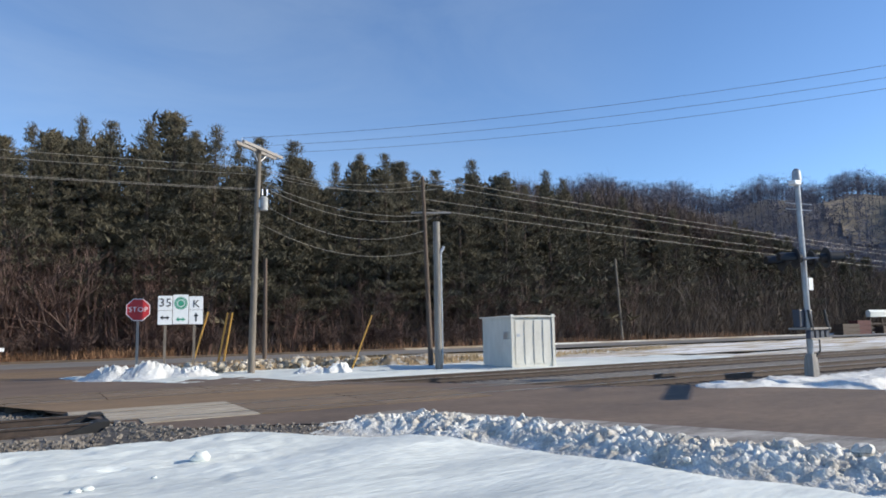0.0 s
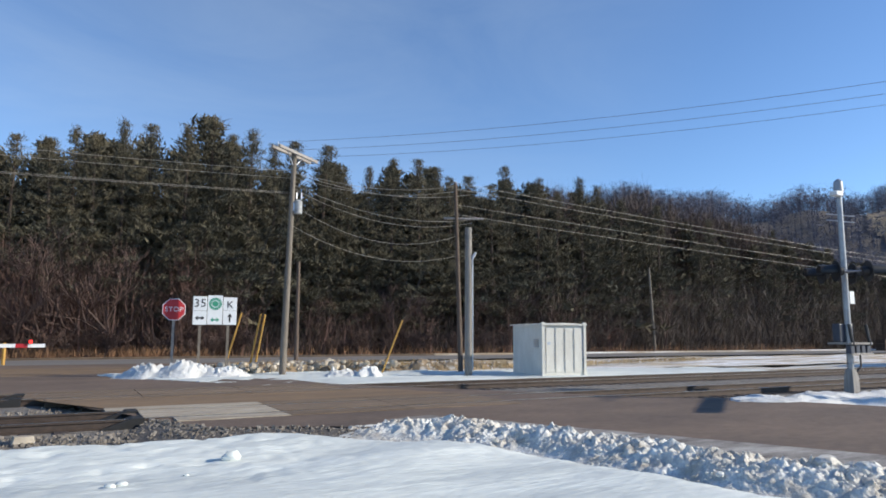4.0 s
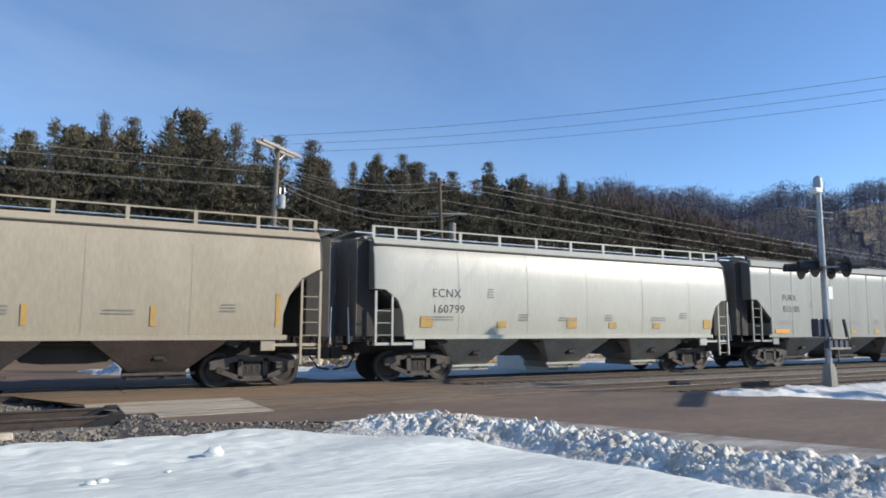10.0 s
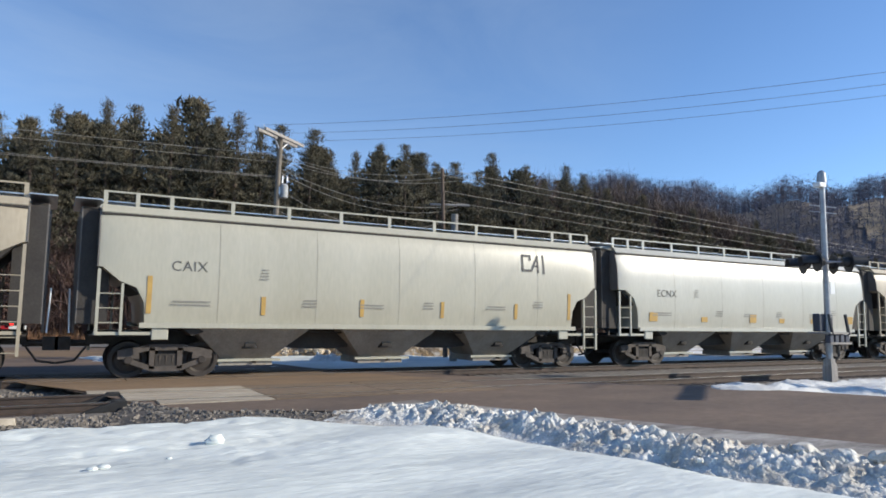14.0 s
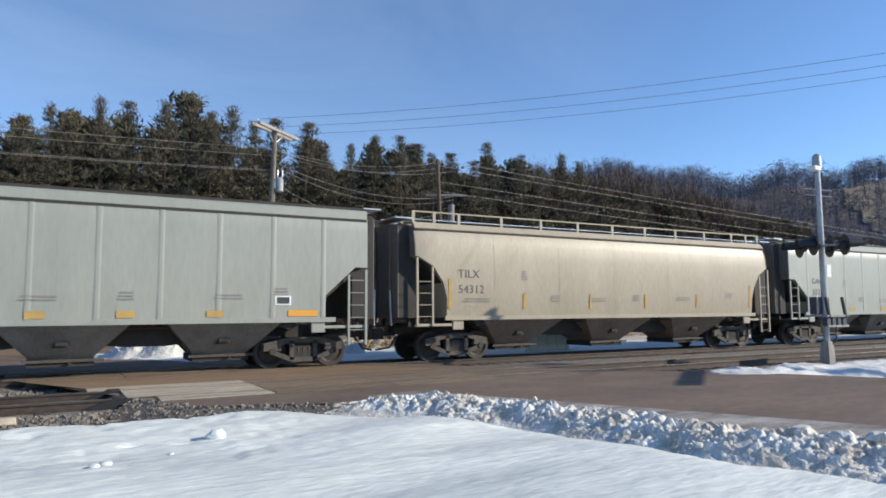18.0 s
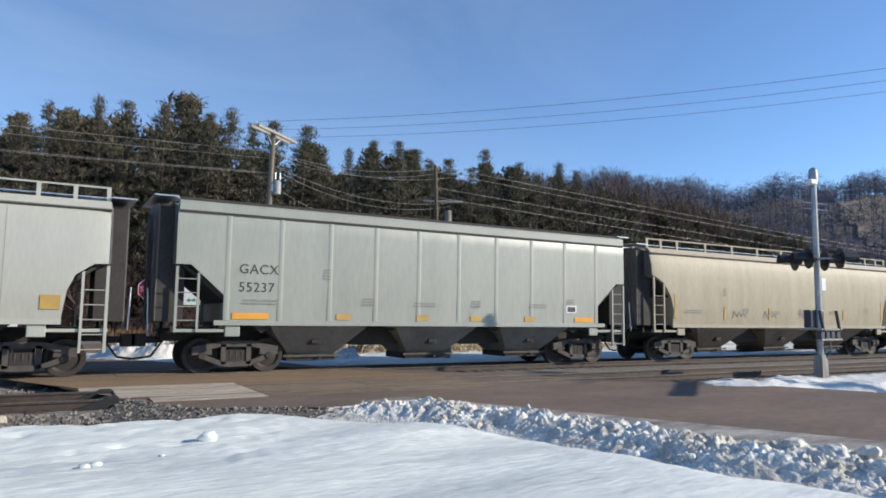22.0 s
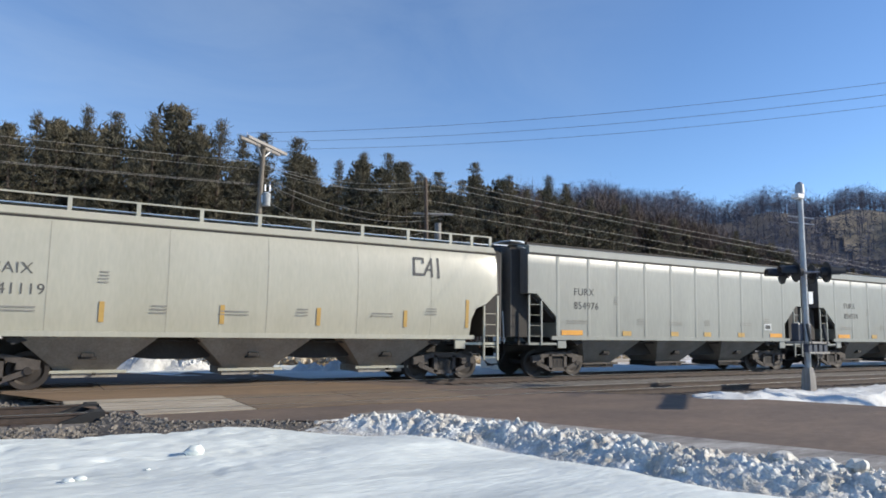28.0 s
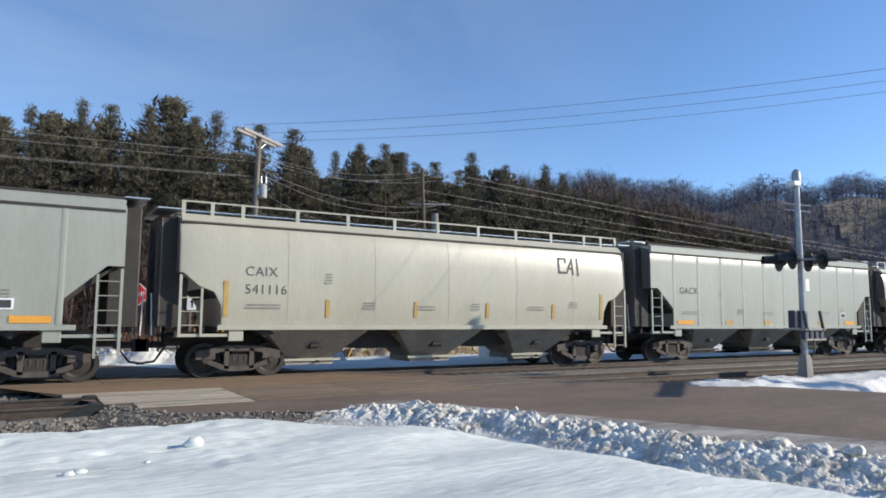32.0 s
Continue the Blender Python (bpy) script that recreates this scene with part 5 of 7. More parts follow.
ORANGE = mat("orange_reflector", (0.78, 0.36, 0.04), 0.5, col2=(0.66, 0.30, 0.05), scale=3)
AMBER = mat("amber_stripe", (0.54, 0.34, 0.09), 0.55, col2=(0.42, 0.26, 0.08), scale=3)
SEAM = mat("weld_seam_shade", (0.39, 0.365, 0.295), 0.5)
LOCOSCRAWL = mat("pale_spray_paint", (0.66, 0.67, 0.66), 0.6)
LETTERDARK = mat("dark_stencil_paint", (0.06, 0.06, 0.062), 0.6)
LETTERMID = mat("worn_stencil_paint", (0.13, 0.125, 0.115), 0.65)
LETTERFAINT = mat("faded_stencil_paint", (0.30, 0.285, 0.25), 0.6)


def box_part(name, b, material, parent, label="", bevel=0.0):
    return part(name, Shape().box(*b), material, parent, label, smooth=False, bevel=bevel)


def band(s, pts, w, y):
    """A flat band of width w along points (x, z) on the plane y."""
    for (ax, az), (bx, bz) in zip(pts, pts[1:]):
        d = math.hypot(bx - ax, bz - az)
        nx, nzv = -(bz - az) / d * w / 2, (bx - ax) / d * w / 2
        ex, ez = (bx - ax) / d * w * 0.42, (bz - az) / d * w * 0.42
        s.prism([(ax + nx - ex, az + nzv - ez), (bx + nx + ex, bz + nzv + ez), (bx - nx + ex, bz - nzv + ez), (ax - nx - ex, az - nzv - ez)], "xz", y - 0.004, y + 0.004)


def build_truck(parent, s, kind="car"):
    """A two-axle freight truck at s along the car."""
    tk = part("truck", Shape().box(-0.2, 0.2, -0.95, 0.95, 0.42, 0.72).box(-0.26, 0.26, -1.02, -0.9, 0.28, 0.62).box(-0.26, 0.26, 0.9, 1.02, 0.28, 0.62), UNDER, parent, "dark cast steel freight truck", smooth=False)
    tk.location = (s, 0, 0)
    for y in (-0.98, 0.98):
        f = Shape()
        for pts, w in (([(-1.15, 0.63), (-0.42, 0.79), (0.42, 0.79), (1.15, 0.63)], 0.16), ([(-1.0, 0.50), (-0.34, 0.24), (0.34, 0.24), (1.0, 0.50)], 0.13), ([(-0.34, 0.24), (-0.34, 0.78)], 0.13), ([(0.34, 0.24), (0.34, 0.78)], 0.13)):
            for (ax, az), (bx, bz) in zip(pts, pts[1:]):
                d = math.hypot(bx - ax, bz - az)
                u, v = -(bz - az) / d * w / 2, (bx - ax) / d * w / 2
                f.prism([(ax + u, az + v), (bx + u, bz + v), (bx - u, bz - v), (ax - u, az - v)], "xz", y - 0.07, y + 0.07)
        for x in (-0.9, 0.9):
            f.prism([(x - 0.26, 0.5), (x + 0.26, 0.5), (x + 0.24, 0.68), (x - 0.24, 0.68)], "xz", y - 0.08, y + 0.08)
        part("side_frame", f, FRAMEGREY, tk, smooth=False)
        for k in range(3):
            part("spring", Shape().tube((-0.16 + 0.16 * k, y - 0.02 * (1 if y > 0 else -1), 0.32), (-0.16 + 0.16 * k, y, 0.58), 0.06, 0.06, 8), WHEELSTEEL, tk)
        for x in (-0.9, 0.9):
            part("bearing", Shape().tube((x, y - 0.08, 0.47), (x, y + 0.10 * (1 if y > 0 else -1), 0.47), 0.1, 0.09, 10), WHEELSTEEL, tk)
    for x in (-0.9, 0.9):
        w = Shape()
        for y in (-0.75, 0.75):
            o = 1 if y > 0 else -1
            w.loft([[(x + r * math.cos(a), y + o * d, 0.47 + r * math.sin(a)) for a in [2 * math.pi * i / 24 for i in range(24)]]
                    for r, d in ((0.49, -0.09), (0.47, -0.05), (0.465, 0.05), (0.36, 0.045), (0.30, 0.0), (0.14, 0.02), (0.12, 0.07))])
        w.tube((x, -0.8, 0.47), (x, 0.8, 0.47), 0.08, 0.08, 10)
        part("wheelset", w, WHEELSTEEL, tk)
    return tk


SPEC = {  # body length, side outline of the end cut-out, shape of the side, colours
    "ribbed": dict(L=15.7, cut=[(0, 2.88), (0.38, 2.88), (1.33, 2.02), (1.16, 1.5)], round=False, paint=GREYPAINT, bay=BAYGREY, rails=False),
    "cream": dict(L=16.0, cut=[(0, 2.80), (0.1, 2.80), (0.5, 2.46), (0.9, 2.3), (1.08, 1.95), (1.12, 1.45)], round=True, paint=CREAMPAINT, bay=BAYPALE, rails=True),
    "tan": dict(L=16.95, cut=[(0, 3.30), (0.1, 3.28), (0.6, 3.0), (0.95, 2.5), (1.1, 2.0), (1.0, 1.62)], round=True, paint=TANPAINT, bay=BAYBROWN, rails=True),
    "pale": dict(L=15.65, cut=[(0, 2.80), (0.35, 2.78), (0.75, 2.5), (0.92, 2.1), (1.0, 1.5)], round=True, paint=LIGHTPAINT, bay=BAYPALE, rails=True),
}


def side_profile(spec):
    if spec["round"]:
        return [(1.50, 1.38), (1.545, 1.7), (1.575, 2.2), (1.58, 2.8), (1.565, 3.3), (1.52, 3.75), (1.43, 4.08), (1.34, 4.22), (0.9, 4.36), (0.45, 4.43), (0, 4.45)]
    return [(1.56, 1.38), (1.565, 1.9), (1.57, 2.4), (1.57, 2.9), (1.57, 3.4), (1.57, 3.9), (1.565, 4.28), (1.50, 4.40), (0.95, 4.55), (0.45, 4.62), (0, 4.64)]


def half_width(spec, z):
    p = side_profile(spec)[:8]
    return float(np.interp(z, [b for _, b in p], [a for a, _ in p]))


def hug(spec, shape, off=0.016):
    """Lays a flat figure of the near side on the car's curved side."""
    lo = min(v[1] for v in shape.v)
    shape.v = [(x, -half_width(spec, z) - off - (0.004 if y <= lo + 1e-5 else 0.0), z) for x, y, z in shape.v]
    return shape


def build_hopper(kind, label):
    sp = SPEC[kind]
    L = sp["L"]
    car = thing("covered_hopper_car", pose(0, 0, 0), label, "hopper car", "hopper cars of the train")
    prof = side_profile(sp)
    cut = sp["cut"]
    # shell: rings along the car, the low edge following the end cut-outs
    mono = []
    for x, z in cut:
        if not mono or x > mono[-1][0]:
            mono.append((x, z))
    stations = [0.0, 0.06] + [x for x, _ in mono[1:]] + [mono[-1][0] + 0.004]
    xs = [x for x, _ in mono]
    zs = [z for _, z in mono]

    def low(s):
        d = min(s, L - s)
        return 1.38 if d > xs[-1] + 0.002 else float(np.interp(d, xs, zs))
    stations = sorted(set([round(s, 4) for s in stations] + [round(L - s, 4) for s in stations] + [L * k / 8 for k in range(2, 7)]))
    rings = []
    for s in stations:
        z0 = low(s)
        inset = 0.0 if not sp["round"] else 0.05 * max(0, 1 - min(s, L - s) / 0.25)
        half = []
        for w, z in prof:
            if z < z0:
                w = float(np.interp(z0, [p[1] for p in prof[:8]], [p[0] for p in prof[:8]]))
                z = z0
            half.append((w - inset, z))
        rings.append([(s - L / 2, -w, z) for w, z in half] + [(s - L / 2, w, z) for w, z in reversed(half[:-1])])
    body = part("body", Shape().loft(rings), sp["paint"], car)
    # eave line, side sill, end sills
    for y in (-1, 1):
        if sp["round"]:  # sloping flange under the roof, a dark lap joint along its foot
            fl = [(1.415, 4.165), (1.43, 4.19), (1.27, 4.385), (1.2, 4.37)]
            sm = [(1.38, 4.10), (1.425, 4.115), (1.43, 4.165), (1.38, 4.165)]
        else:
            fl = [(1.55, 4.305), (1.592, 4.305), (1.592, 4.53), (1.5, 4.575), (1.3, 4.575)]
            sm = [(1.55, 4.24), (1.588, 4.24), (1.588, 4.305), (1.55, 4.305)]
        part("eave_rail", Shape().prism([(y * a, b) for a, b in fl], "yz", -L / 2 + 0.03, L / 2 - 0.03), sp["paint"], car, smooth=False)
        part("eave_seam", Shape().prism([(y * a, b) for a, b in sm], "yz", -L / 2 + 0.03, L / 2 - 0.03), CUTDARK, car, smooth=False)
        box_part("side_sill", (-L / 2 + 1.0, L / 2 - 1.0, y * 1.57 - 0.05, y * 1.57 + 0.03, 1.30, 1.43), sp["paint"], car)
        for e in (-1, 1):
            a, b = sorted((e * (L / 2 - 1.35), e * (L / 2 + 0.02)))
            box_part("end_sill", (a, b, y * 1.5 - 0.04, y * 1.5 + 0.03, 1.12, 1.2), sp["paint"], car)
            box_part("bolster_plate", (e * (L / 2 - 1.5) - 0.2, e * (L / 2 - 1.5) + 0.2, y * 1.52 - 0.05, y * 1.52 + 0.02, 1.0, 1.30), sp["paint"], car, bevel=0.02)
    if not sp["round"]:  # dark strips for the gap below the running boards, shade put into colour
        for y in (-1, 1):
            a, b = sorted((y * 1.30, y * 1.42))
            box_part("roof_edge", (-L / 2 + 0.05, L / 2 - 0.05, a, b, 4.5, 4.665), CUTDARK, car)
    zr0 = prof[-1][1]
    # centre sill, couplers
    box_part("centre_sill", (-L / 2 - 0.1, L / 2 + 0.1, -0.28, 0.28, 0.85, 1.2), UNDER, car)
    for e in (-1, 1):
        cp = Shape().tube((e * (L / 2), 0, 0.88), (e * (L / 2 + 0.55), 0, 0.88), 0.09, 0.09, 8)
        cp.box(min(e * (L / 2 + 0.45), e * (L / 2 + 0.8)), max(e * (L / 2 + 0.45), e * (L / 2 + 0.8)), -0.14, 0.14, 0.7, 1.04)
        part("coupler", cp, UNDER, car, smooth=False)
        part("air_hose", Shape().path([(e * (L / 2 + 0.1), -0.35, 0.8), (e * (L / 2 + 0.35), -0.4, 0.45), (e * (L / 2 + 0.75), -0.2, 0.38)], 0.03), UNDER, car)
        # slope sheet and end block, the end's shade put into their colour
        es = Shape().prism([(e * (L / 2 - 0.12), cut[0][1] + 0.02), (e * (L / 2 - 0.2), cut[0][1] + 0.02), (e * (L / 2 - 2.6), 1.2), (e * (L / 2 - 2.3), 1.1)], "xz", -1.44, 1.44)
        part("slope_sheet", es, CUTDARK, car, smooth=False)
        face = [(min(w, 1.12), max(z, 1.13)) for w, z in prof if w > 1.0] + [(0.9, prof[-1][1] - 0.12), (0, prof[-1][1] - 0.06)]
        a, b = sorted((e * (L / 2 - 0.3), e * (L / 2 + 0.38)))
        part("end_frame", Shape().prism([(-w, z) for w, z in face] + [(w, z) for w, z in reversed(face[:-1])], "yz", a, b), CUTDARK, car, "recessed end of the car body, shade in its dark colour", smooth=False)
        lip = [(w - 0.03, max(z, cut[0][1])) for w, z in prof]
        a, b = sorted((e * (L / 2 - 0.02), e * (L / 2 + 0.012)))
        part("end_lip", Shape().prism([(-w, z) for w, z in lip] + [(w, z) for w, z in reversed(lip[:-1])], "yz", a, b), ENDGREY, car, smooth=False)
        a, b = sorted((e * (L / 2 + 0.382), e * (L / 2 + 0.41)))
        part("end_wall", Shape().prism([(-w, z) for w, z in face] + [(w, z) for w, z in reversed(face[:-1])], "yz", a, b), ENDGREY, car, "end wall with shade put into its grey", smooth=False)
        box_part("end_platform", (min(e * (L / 2 - 1.2), e * (L / 2 + 0.1)), max(e * (L / 2 - 1.2), e * (L / 2 + 0.1)), -1.45, 1.45, 1.08, 1.12), UNDER, car)
        for y in (-1, 1):
            part("end_post", Shape().box(e * (L / 2 - 0.06) - 0.04, e * (L / 2 - 0.06) + 0.04, y * 0.95 - 0.04, y * 0.95 + 0.04, 1.1, cut[0][1] + 0.1), UNDER, car, smooth=False)
            ld = part("ladder", Shape().box(e * (L / 2 - 0.04) - 0.035, e * (L / 2 - 0.04) + 0.035, y * 1.56 - 0.03, y * 1.56 + 0.03, 0.62 if e * y < 0 else 1.12, cut[0][1] - 0.06)
                      .box(e * (L / 2 - 0.58) - 0.03, e * (L / 2 - 0.58) + 0.03, y * 1.56 - 0.03, y * 1.56 + 0.03, 0.62 if e * y < 0 else 1.12, float(np.interp(0.58, xs, zs)) - 0.03), sp["paint"], car, "end ladder", smooth=False)
            for k in range(6):
                z = 0.7 + 0.36 * k
                if z < cut[0][1] - 0.3 and (e * y < 0 or z > 1.15):
                    part("rung", Shape().tube((e * (L / 2 - 0.04), y * 1.565, z), (e * (L / 2 - 0.58), y * 1.565, z), 0.014, 0.014, 6), sp["paint"], ld)
        for y in (-0.55, 0.55):
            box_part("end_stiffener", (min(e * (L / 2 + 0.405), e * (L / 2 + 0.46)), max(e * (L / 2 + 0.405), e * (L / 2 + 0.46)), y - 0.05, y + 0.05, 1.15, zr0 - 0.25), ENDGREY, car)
        part("brake_rod", Shape().tube((e * (L / 2 + 0.52), -0.9, 1.15), (e * (L / 2 + 0.56), -0.85, 2.25), 0.022), GALV, car)
        build_truck(car, e * (L / 2 - 1.75))
    # three discharge bays
    span = {"ribbed": 3.85, "cream": 4.1, "tan": 4.3, "pale": 4.0}[kind]
    for k in (-1, 0, 1):
        c = k * span
        rings = []
        for h, z, w in ((span * 0.40, 1.40, 1.47), (span * 0.365, 1.22, 1.40), (0.80, 0.58, 0.80), (0.70, 0.46, 0.66)):
            rings.append([(c - h, -w, z), (c + h, -w, z), (c + h, w, z), (c - h, w, z)])
        b = part("hopper_bay", Shape().loft(rings), sp["bay"], car, smooth=False)
        box_part("outlet_gate", (c - 0.74, c + 0.74, -0.72, 0.72, 0.27, 0.46), sp["bay"] if kind in ("cream", "pale") else UNDER, b)
        box_part("gate_rail", (c - 0.85, c + 0.95, -0.78, -0.73, 0.38, 0.45), sp["paint"] if kind in ("cream", "pale") else FRAMEGREY, b)
        part("gate_shaft", Shape().tube((c + 0.2, -0.95, 0.36), (c + 0.2, 0.95, 0.36), 0.035), WHEELSTEEL, b)
        part("vibrator_bracket", Shape().box(c - 0.14, c + 0.14, -1.16, -0.95, 0.80, 0.9).box(c - 0.2, c + 0.2, -1.1, -1.0, 0.74, 0.80), UNDER, b, smooth=False)
    for c in (-span / 2, span / 2):  # arched sheets filling the hollows between the bays, shade put into their colour
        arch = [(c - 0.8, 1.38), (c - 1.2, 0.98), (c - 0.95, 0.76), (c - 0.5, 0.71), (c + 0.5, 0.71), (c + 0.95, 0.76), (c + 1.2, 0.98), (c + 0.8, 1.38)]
        part("saddle", Shape().prism(arch, "xz", -0.7, 0.7), CUTDARK, car, "arched sheet between hopper bays, the hollow's shade in its colour", smooth=False)
    part("brake_pipe", Shape().tube((-L / 2 + 2.5, -1.2, 1.2), (L / 2 - 2.5, -1.2, 1.2), 0.03), UNDER, car)
    # roof: running boards, hatch covers
    zr = prof[-1][1]
    for y in (-0.62, 0.62):
        box_part("running_board", (-L / 2 - 0.5, L / 2 + 0.5, y - 0.28, y + 0.28, zr + 0.06, zr + 0.09), GALV, car)
    box_part("hatch_cover", (-L / 2 + 0.9, L / 2 - 0.9, -0.3, 0.3, zr - 0.02, zr + 0.14), sp["paint"], car, bevel=0.04)
    for e in (-1, 1):
        box_part("end_running_board", (e * (L / 2 + 0.27) - 0.3, e * (L / 2 + 0.27) + 0.3, -1.3, 1.3, zr + 0.03, zr + 0.06), GALV, car)
    if sp["rails"]:
        for y in (-1.18, 1.18):
            rl = part("roof_rail", Shape().box(-L / 2 + 0.05, L / 2 - 0.05, y - 0.02, y + 0.02, 4.72, 4.76), sp["paint"], car, "grab rail along the roof", smooth=False)
            n = 11
            for k in range(n):
                x = -L / 2 + 0.1 + (L - 0.2) * k / (n - 1)
                box_part("rail_post", (x - 0.05, x + 0.05, y - 0.02, y + 0.02, 4.26, 4.74), sp["paint"], rl)
            for x in (-L / 2 + 0.85, L / 2 - 0.85):
                box_part("rail_post", (x - 0.05, x + 0.05, y - 0.02, y + 0.02, 4.26, 4.74), sp["paint"], rl)
    else:
        rib = Shape().prism([(-0.075, -0.019), (-0.03, -0.027), (0.03, -0.027), (0.075, -0.019), (0.075, 0.019), (0.03, 0.027), (-0.03, 0.027), (-0.075, 0.019)], "xy", 1.44, 4.236).mesh("rib", sp["paint"], False)
        for y in (-1.552, 1.552):
            for k in range(10):
                o = new("rib", rib)
                o.parent, o.location = car, (-L / 2 + 1.31 + 1.447 * k, y, 0)
    # stencils and reflectors on the side towards the road
    yy = -1.605
    if kind in ("cream", "tan"):
        for x, h in ((1.2, 0.95), (4.1, 0.5), (7.0, 0.5), (9.7, 0.5), (12.5, 0.5), (L - 1.25, 0.9)):
            part("reflector", hug(sp, Shape().box(x - L / 2 - 0.06, x - L / 2 + 0.06, yy, yy + 0.012, 1.66, 1.66 + h)), AMBER, car, smooth=False)
    else:
        for x, w in (((1.96, 0.98), (4.65, 0.45), (7.25, 0.42), (9.2, 0.42), (11.35, 0.42), (13.75, 0.85)) if kind == "ribbed" else ((1.75, 0.42), (4.55, 0.35), (7.5, 0.42), (9.4, 0.35), (11.6, 0.35), (L - 1.25, 0.42))):
            z, h = (1.47, 0.17) if kind == "ribbed" else (1.66, 0.34 if w > 0.4 else 0.2)
            part("reflector", hug(sp, Shape().box(x - L / 2 - w / 2, x - L / 2 + w / 2, yy, yy + 0.012, z, z + h)), ORANGE if w > 0.5 else AMBER, car, smooth=False)
    for x, z, w, h, n in ((2.2, 1.88, 1.0, 0.035, 2), (5.4, 1.9, 0.42, 0.035, 3), (4.1, 2.62, 0.24, 0.03, 4), (7.3, 1.9, 0.8, 0.03, 2), (9.2, 1.92, 0.36, 0.035, 3), (11.7, 1.95, 0.75, 0.03, 2), (L - 2.6, 2.05, 0.42, 0.03, 3)):
        blk = Shape()
        for i in range(n):
            blk.box(x - L / 2 - w / 2 * (1 - 0.12 * i), x - L / 2 + w / 2, yy, yy + 0.012, z + i * 0.085, z + i * 0.085 + h)
        part("stencil", hug(sp, blk), LETTERFAINT, car, "small stencilled notice", smooth=False)
    if kind == "ribbed":
        pl = box_part("data_plate", (L / 2 - 2.75, L / 2 - 2.3, -1.585, -1.565, 1.78, 2.04), SIGNWHITE, car, "white data plate with black print")
        box_part("print", (L / 2 - 2.70, L / 2 - 2.35, -1.59, -1.585, 1.82, 2.0), LETTERDARK, pl)
    else:  # vertical weld seams
        for x in (2.9, 5.6, 8.2, 10.9, 13.4):
            sm = Shape()
            for (w0, z0), (w1, z1) in zip(prof[:6], prof[1:7]):
                sm.add([(x - L / 2 + a, -w - 0.004, z) for a, w, z in ((-0.011, w0, z0), (0.011, w0, z0), (0.011, w1, z1), (-0.011, w1, z1))], [(0, 1, 2, 3)])
            part("weld_seam", sm, SEAM, car)
    return car


def mark(car, kind, code, number):
    """The owner's code and the car's number, on both sides."""
    L = SPEC[kind]["L"]
    sp = SPEC[kind]
    yy = -1.612
    back = {"FURX": 2.05, "GACX": 1.61, "CAIX": 1.69, "TILX": 1.5, "ECNX": 1.94}.get(code, 1.6)
    up = {"FURX": 0.19, "GACX": 0.0, "CAIX": 0.07, "TILX": -0.05, "ECNX": -0.1}.get(code, 0)
    for txt, z in ((code, 2.81 + up), (number, 2.32 + up)):
        if txt:
            lettering("lettering", txt, 0.37, pose(-(L / 2 - back), -half_width(sp, z) - 0.007, z, 90, 0, 0), LETTERDARK if code in ("GACX", "FURX") else LETTERMID, car, "dark stencilled car marking", "LEFT")
    if kind == "cream":
        lg = Shape()
        x0 = L / 2 - 3.22
        band(lg, [(x0 + 0.32, 3.68), (x0 + 0.32, 3.80), (x0, 3.80), (x0, 3.30), (x0 + 0.30, 3.30)], 0.075, yy)
        band(lg, [(x0 + 0.36, 3.30), (x0 + 0.62, 3.80), (x0 + 0.64, 3.26)], 0.07, yy)
        band(lg, [(x0 + 0.48, 3.46), (x0 + 0.62, 3.46)], 0.06, yy)
        band(lg, [(x0 + 0.86, 3.82), (x0 + 0.88, 3.24)], 0.085, yy)
        part("logo", hug(sp, lg), LETTERDARK, car, "black block emblem", smooth=False)


# what runs in the train, front to back: kind, code, number, and where its middle is at time 0
TRAIN = [
    ("ribbed", "GACX", "55273", 219.05), ("tan", "TILX", "54281", 236.25), ("pale", "ECNX", "160799", 254.2), ("ribbed", "FURX", "855105", 271.4),
    ("cream", "CAIX", "541112", 288.3), ("pale", "ECNX", "160873", 305.5), ("tan", "TILX", "54295", 323.5), ("cream", "CAIX", "", 341.5),
    ("pale", "ECNX", "", 358.4), ("tan", "TILX", "54269", 375.9), ("ribbed", "FURX", "854914", 393.8), ("ribbed", "GACX", "55212", 410.6),
    ("ribbed", "GACX", "55226", 427.85), ("tan", "TILX", "54312", 445.8), ("ribbed", "GACX", "55255", 463.6), ("cream", "CAIX", "541145", 480.65),
    ("tan", "TILX", "54267", 498.3), ("pale", "ECNX", "160841", 516.5), ("ribbed", "GACX", "55237", 533.7), ("tan", "", "", 551.55),
    ("cream", "CAIX", "541130", 569.4), ("pale", "ECNX", "160922", 586.65), ("ribbed", "GACX", "55261", 604.0), ("ribbed", "FURX", "854979", 621.1),
    ("cream", "CAIX", "", 637.8), ("ribbed", "GACX", "", 654.6), ("cream", "CAIX", "541119", 672.2), ("ribbed", "FURX", "854976", 689.28),
    ("ribbed", "FURX", "854974", 706.4), ("cream", "CAIX", "541168", 723.3), ("ribbed", "FURX", "854907", 740.42), ("ribbed", "GACX", "55227", 757.38),
    ("cream", "CAIX", "541116", 774.55), ("ribbed", "GACX", "", 791.8), ("cream", "", "", 809.2),
]
LABELS = {"ribbed": "light grey covered hopper car with flat ribbed sides", "cream": "cream covered hopper car with rounded sides and roof rails",
          "tan": "tan covered hopper car with rounded sides and grimy bays", "pale": "pale cream hopper car with smooth bulging sides and orange marks"}
PROTO = {}
DULL = {}  # dull-painted meshes of the plain ribbed cars
MOVING = []  # thing, its place along the line at time 0, its turn
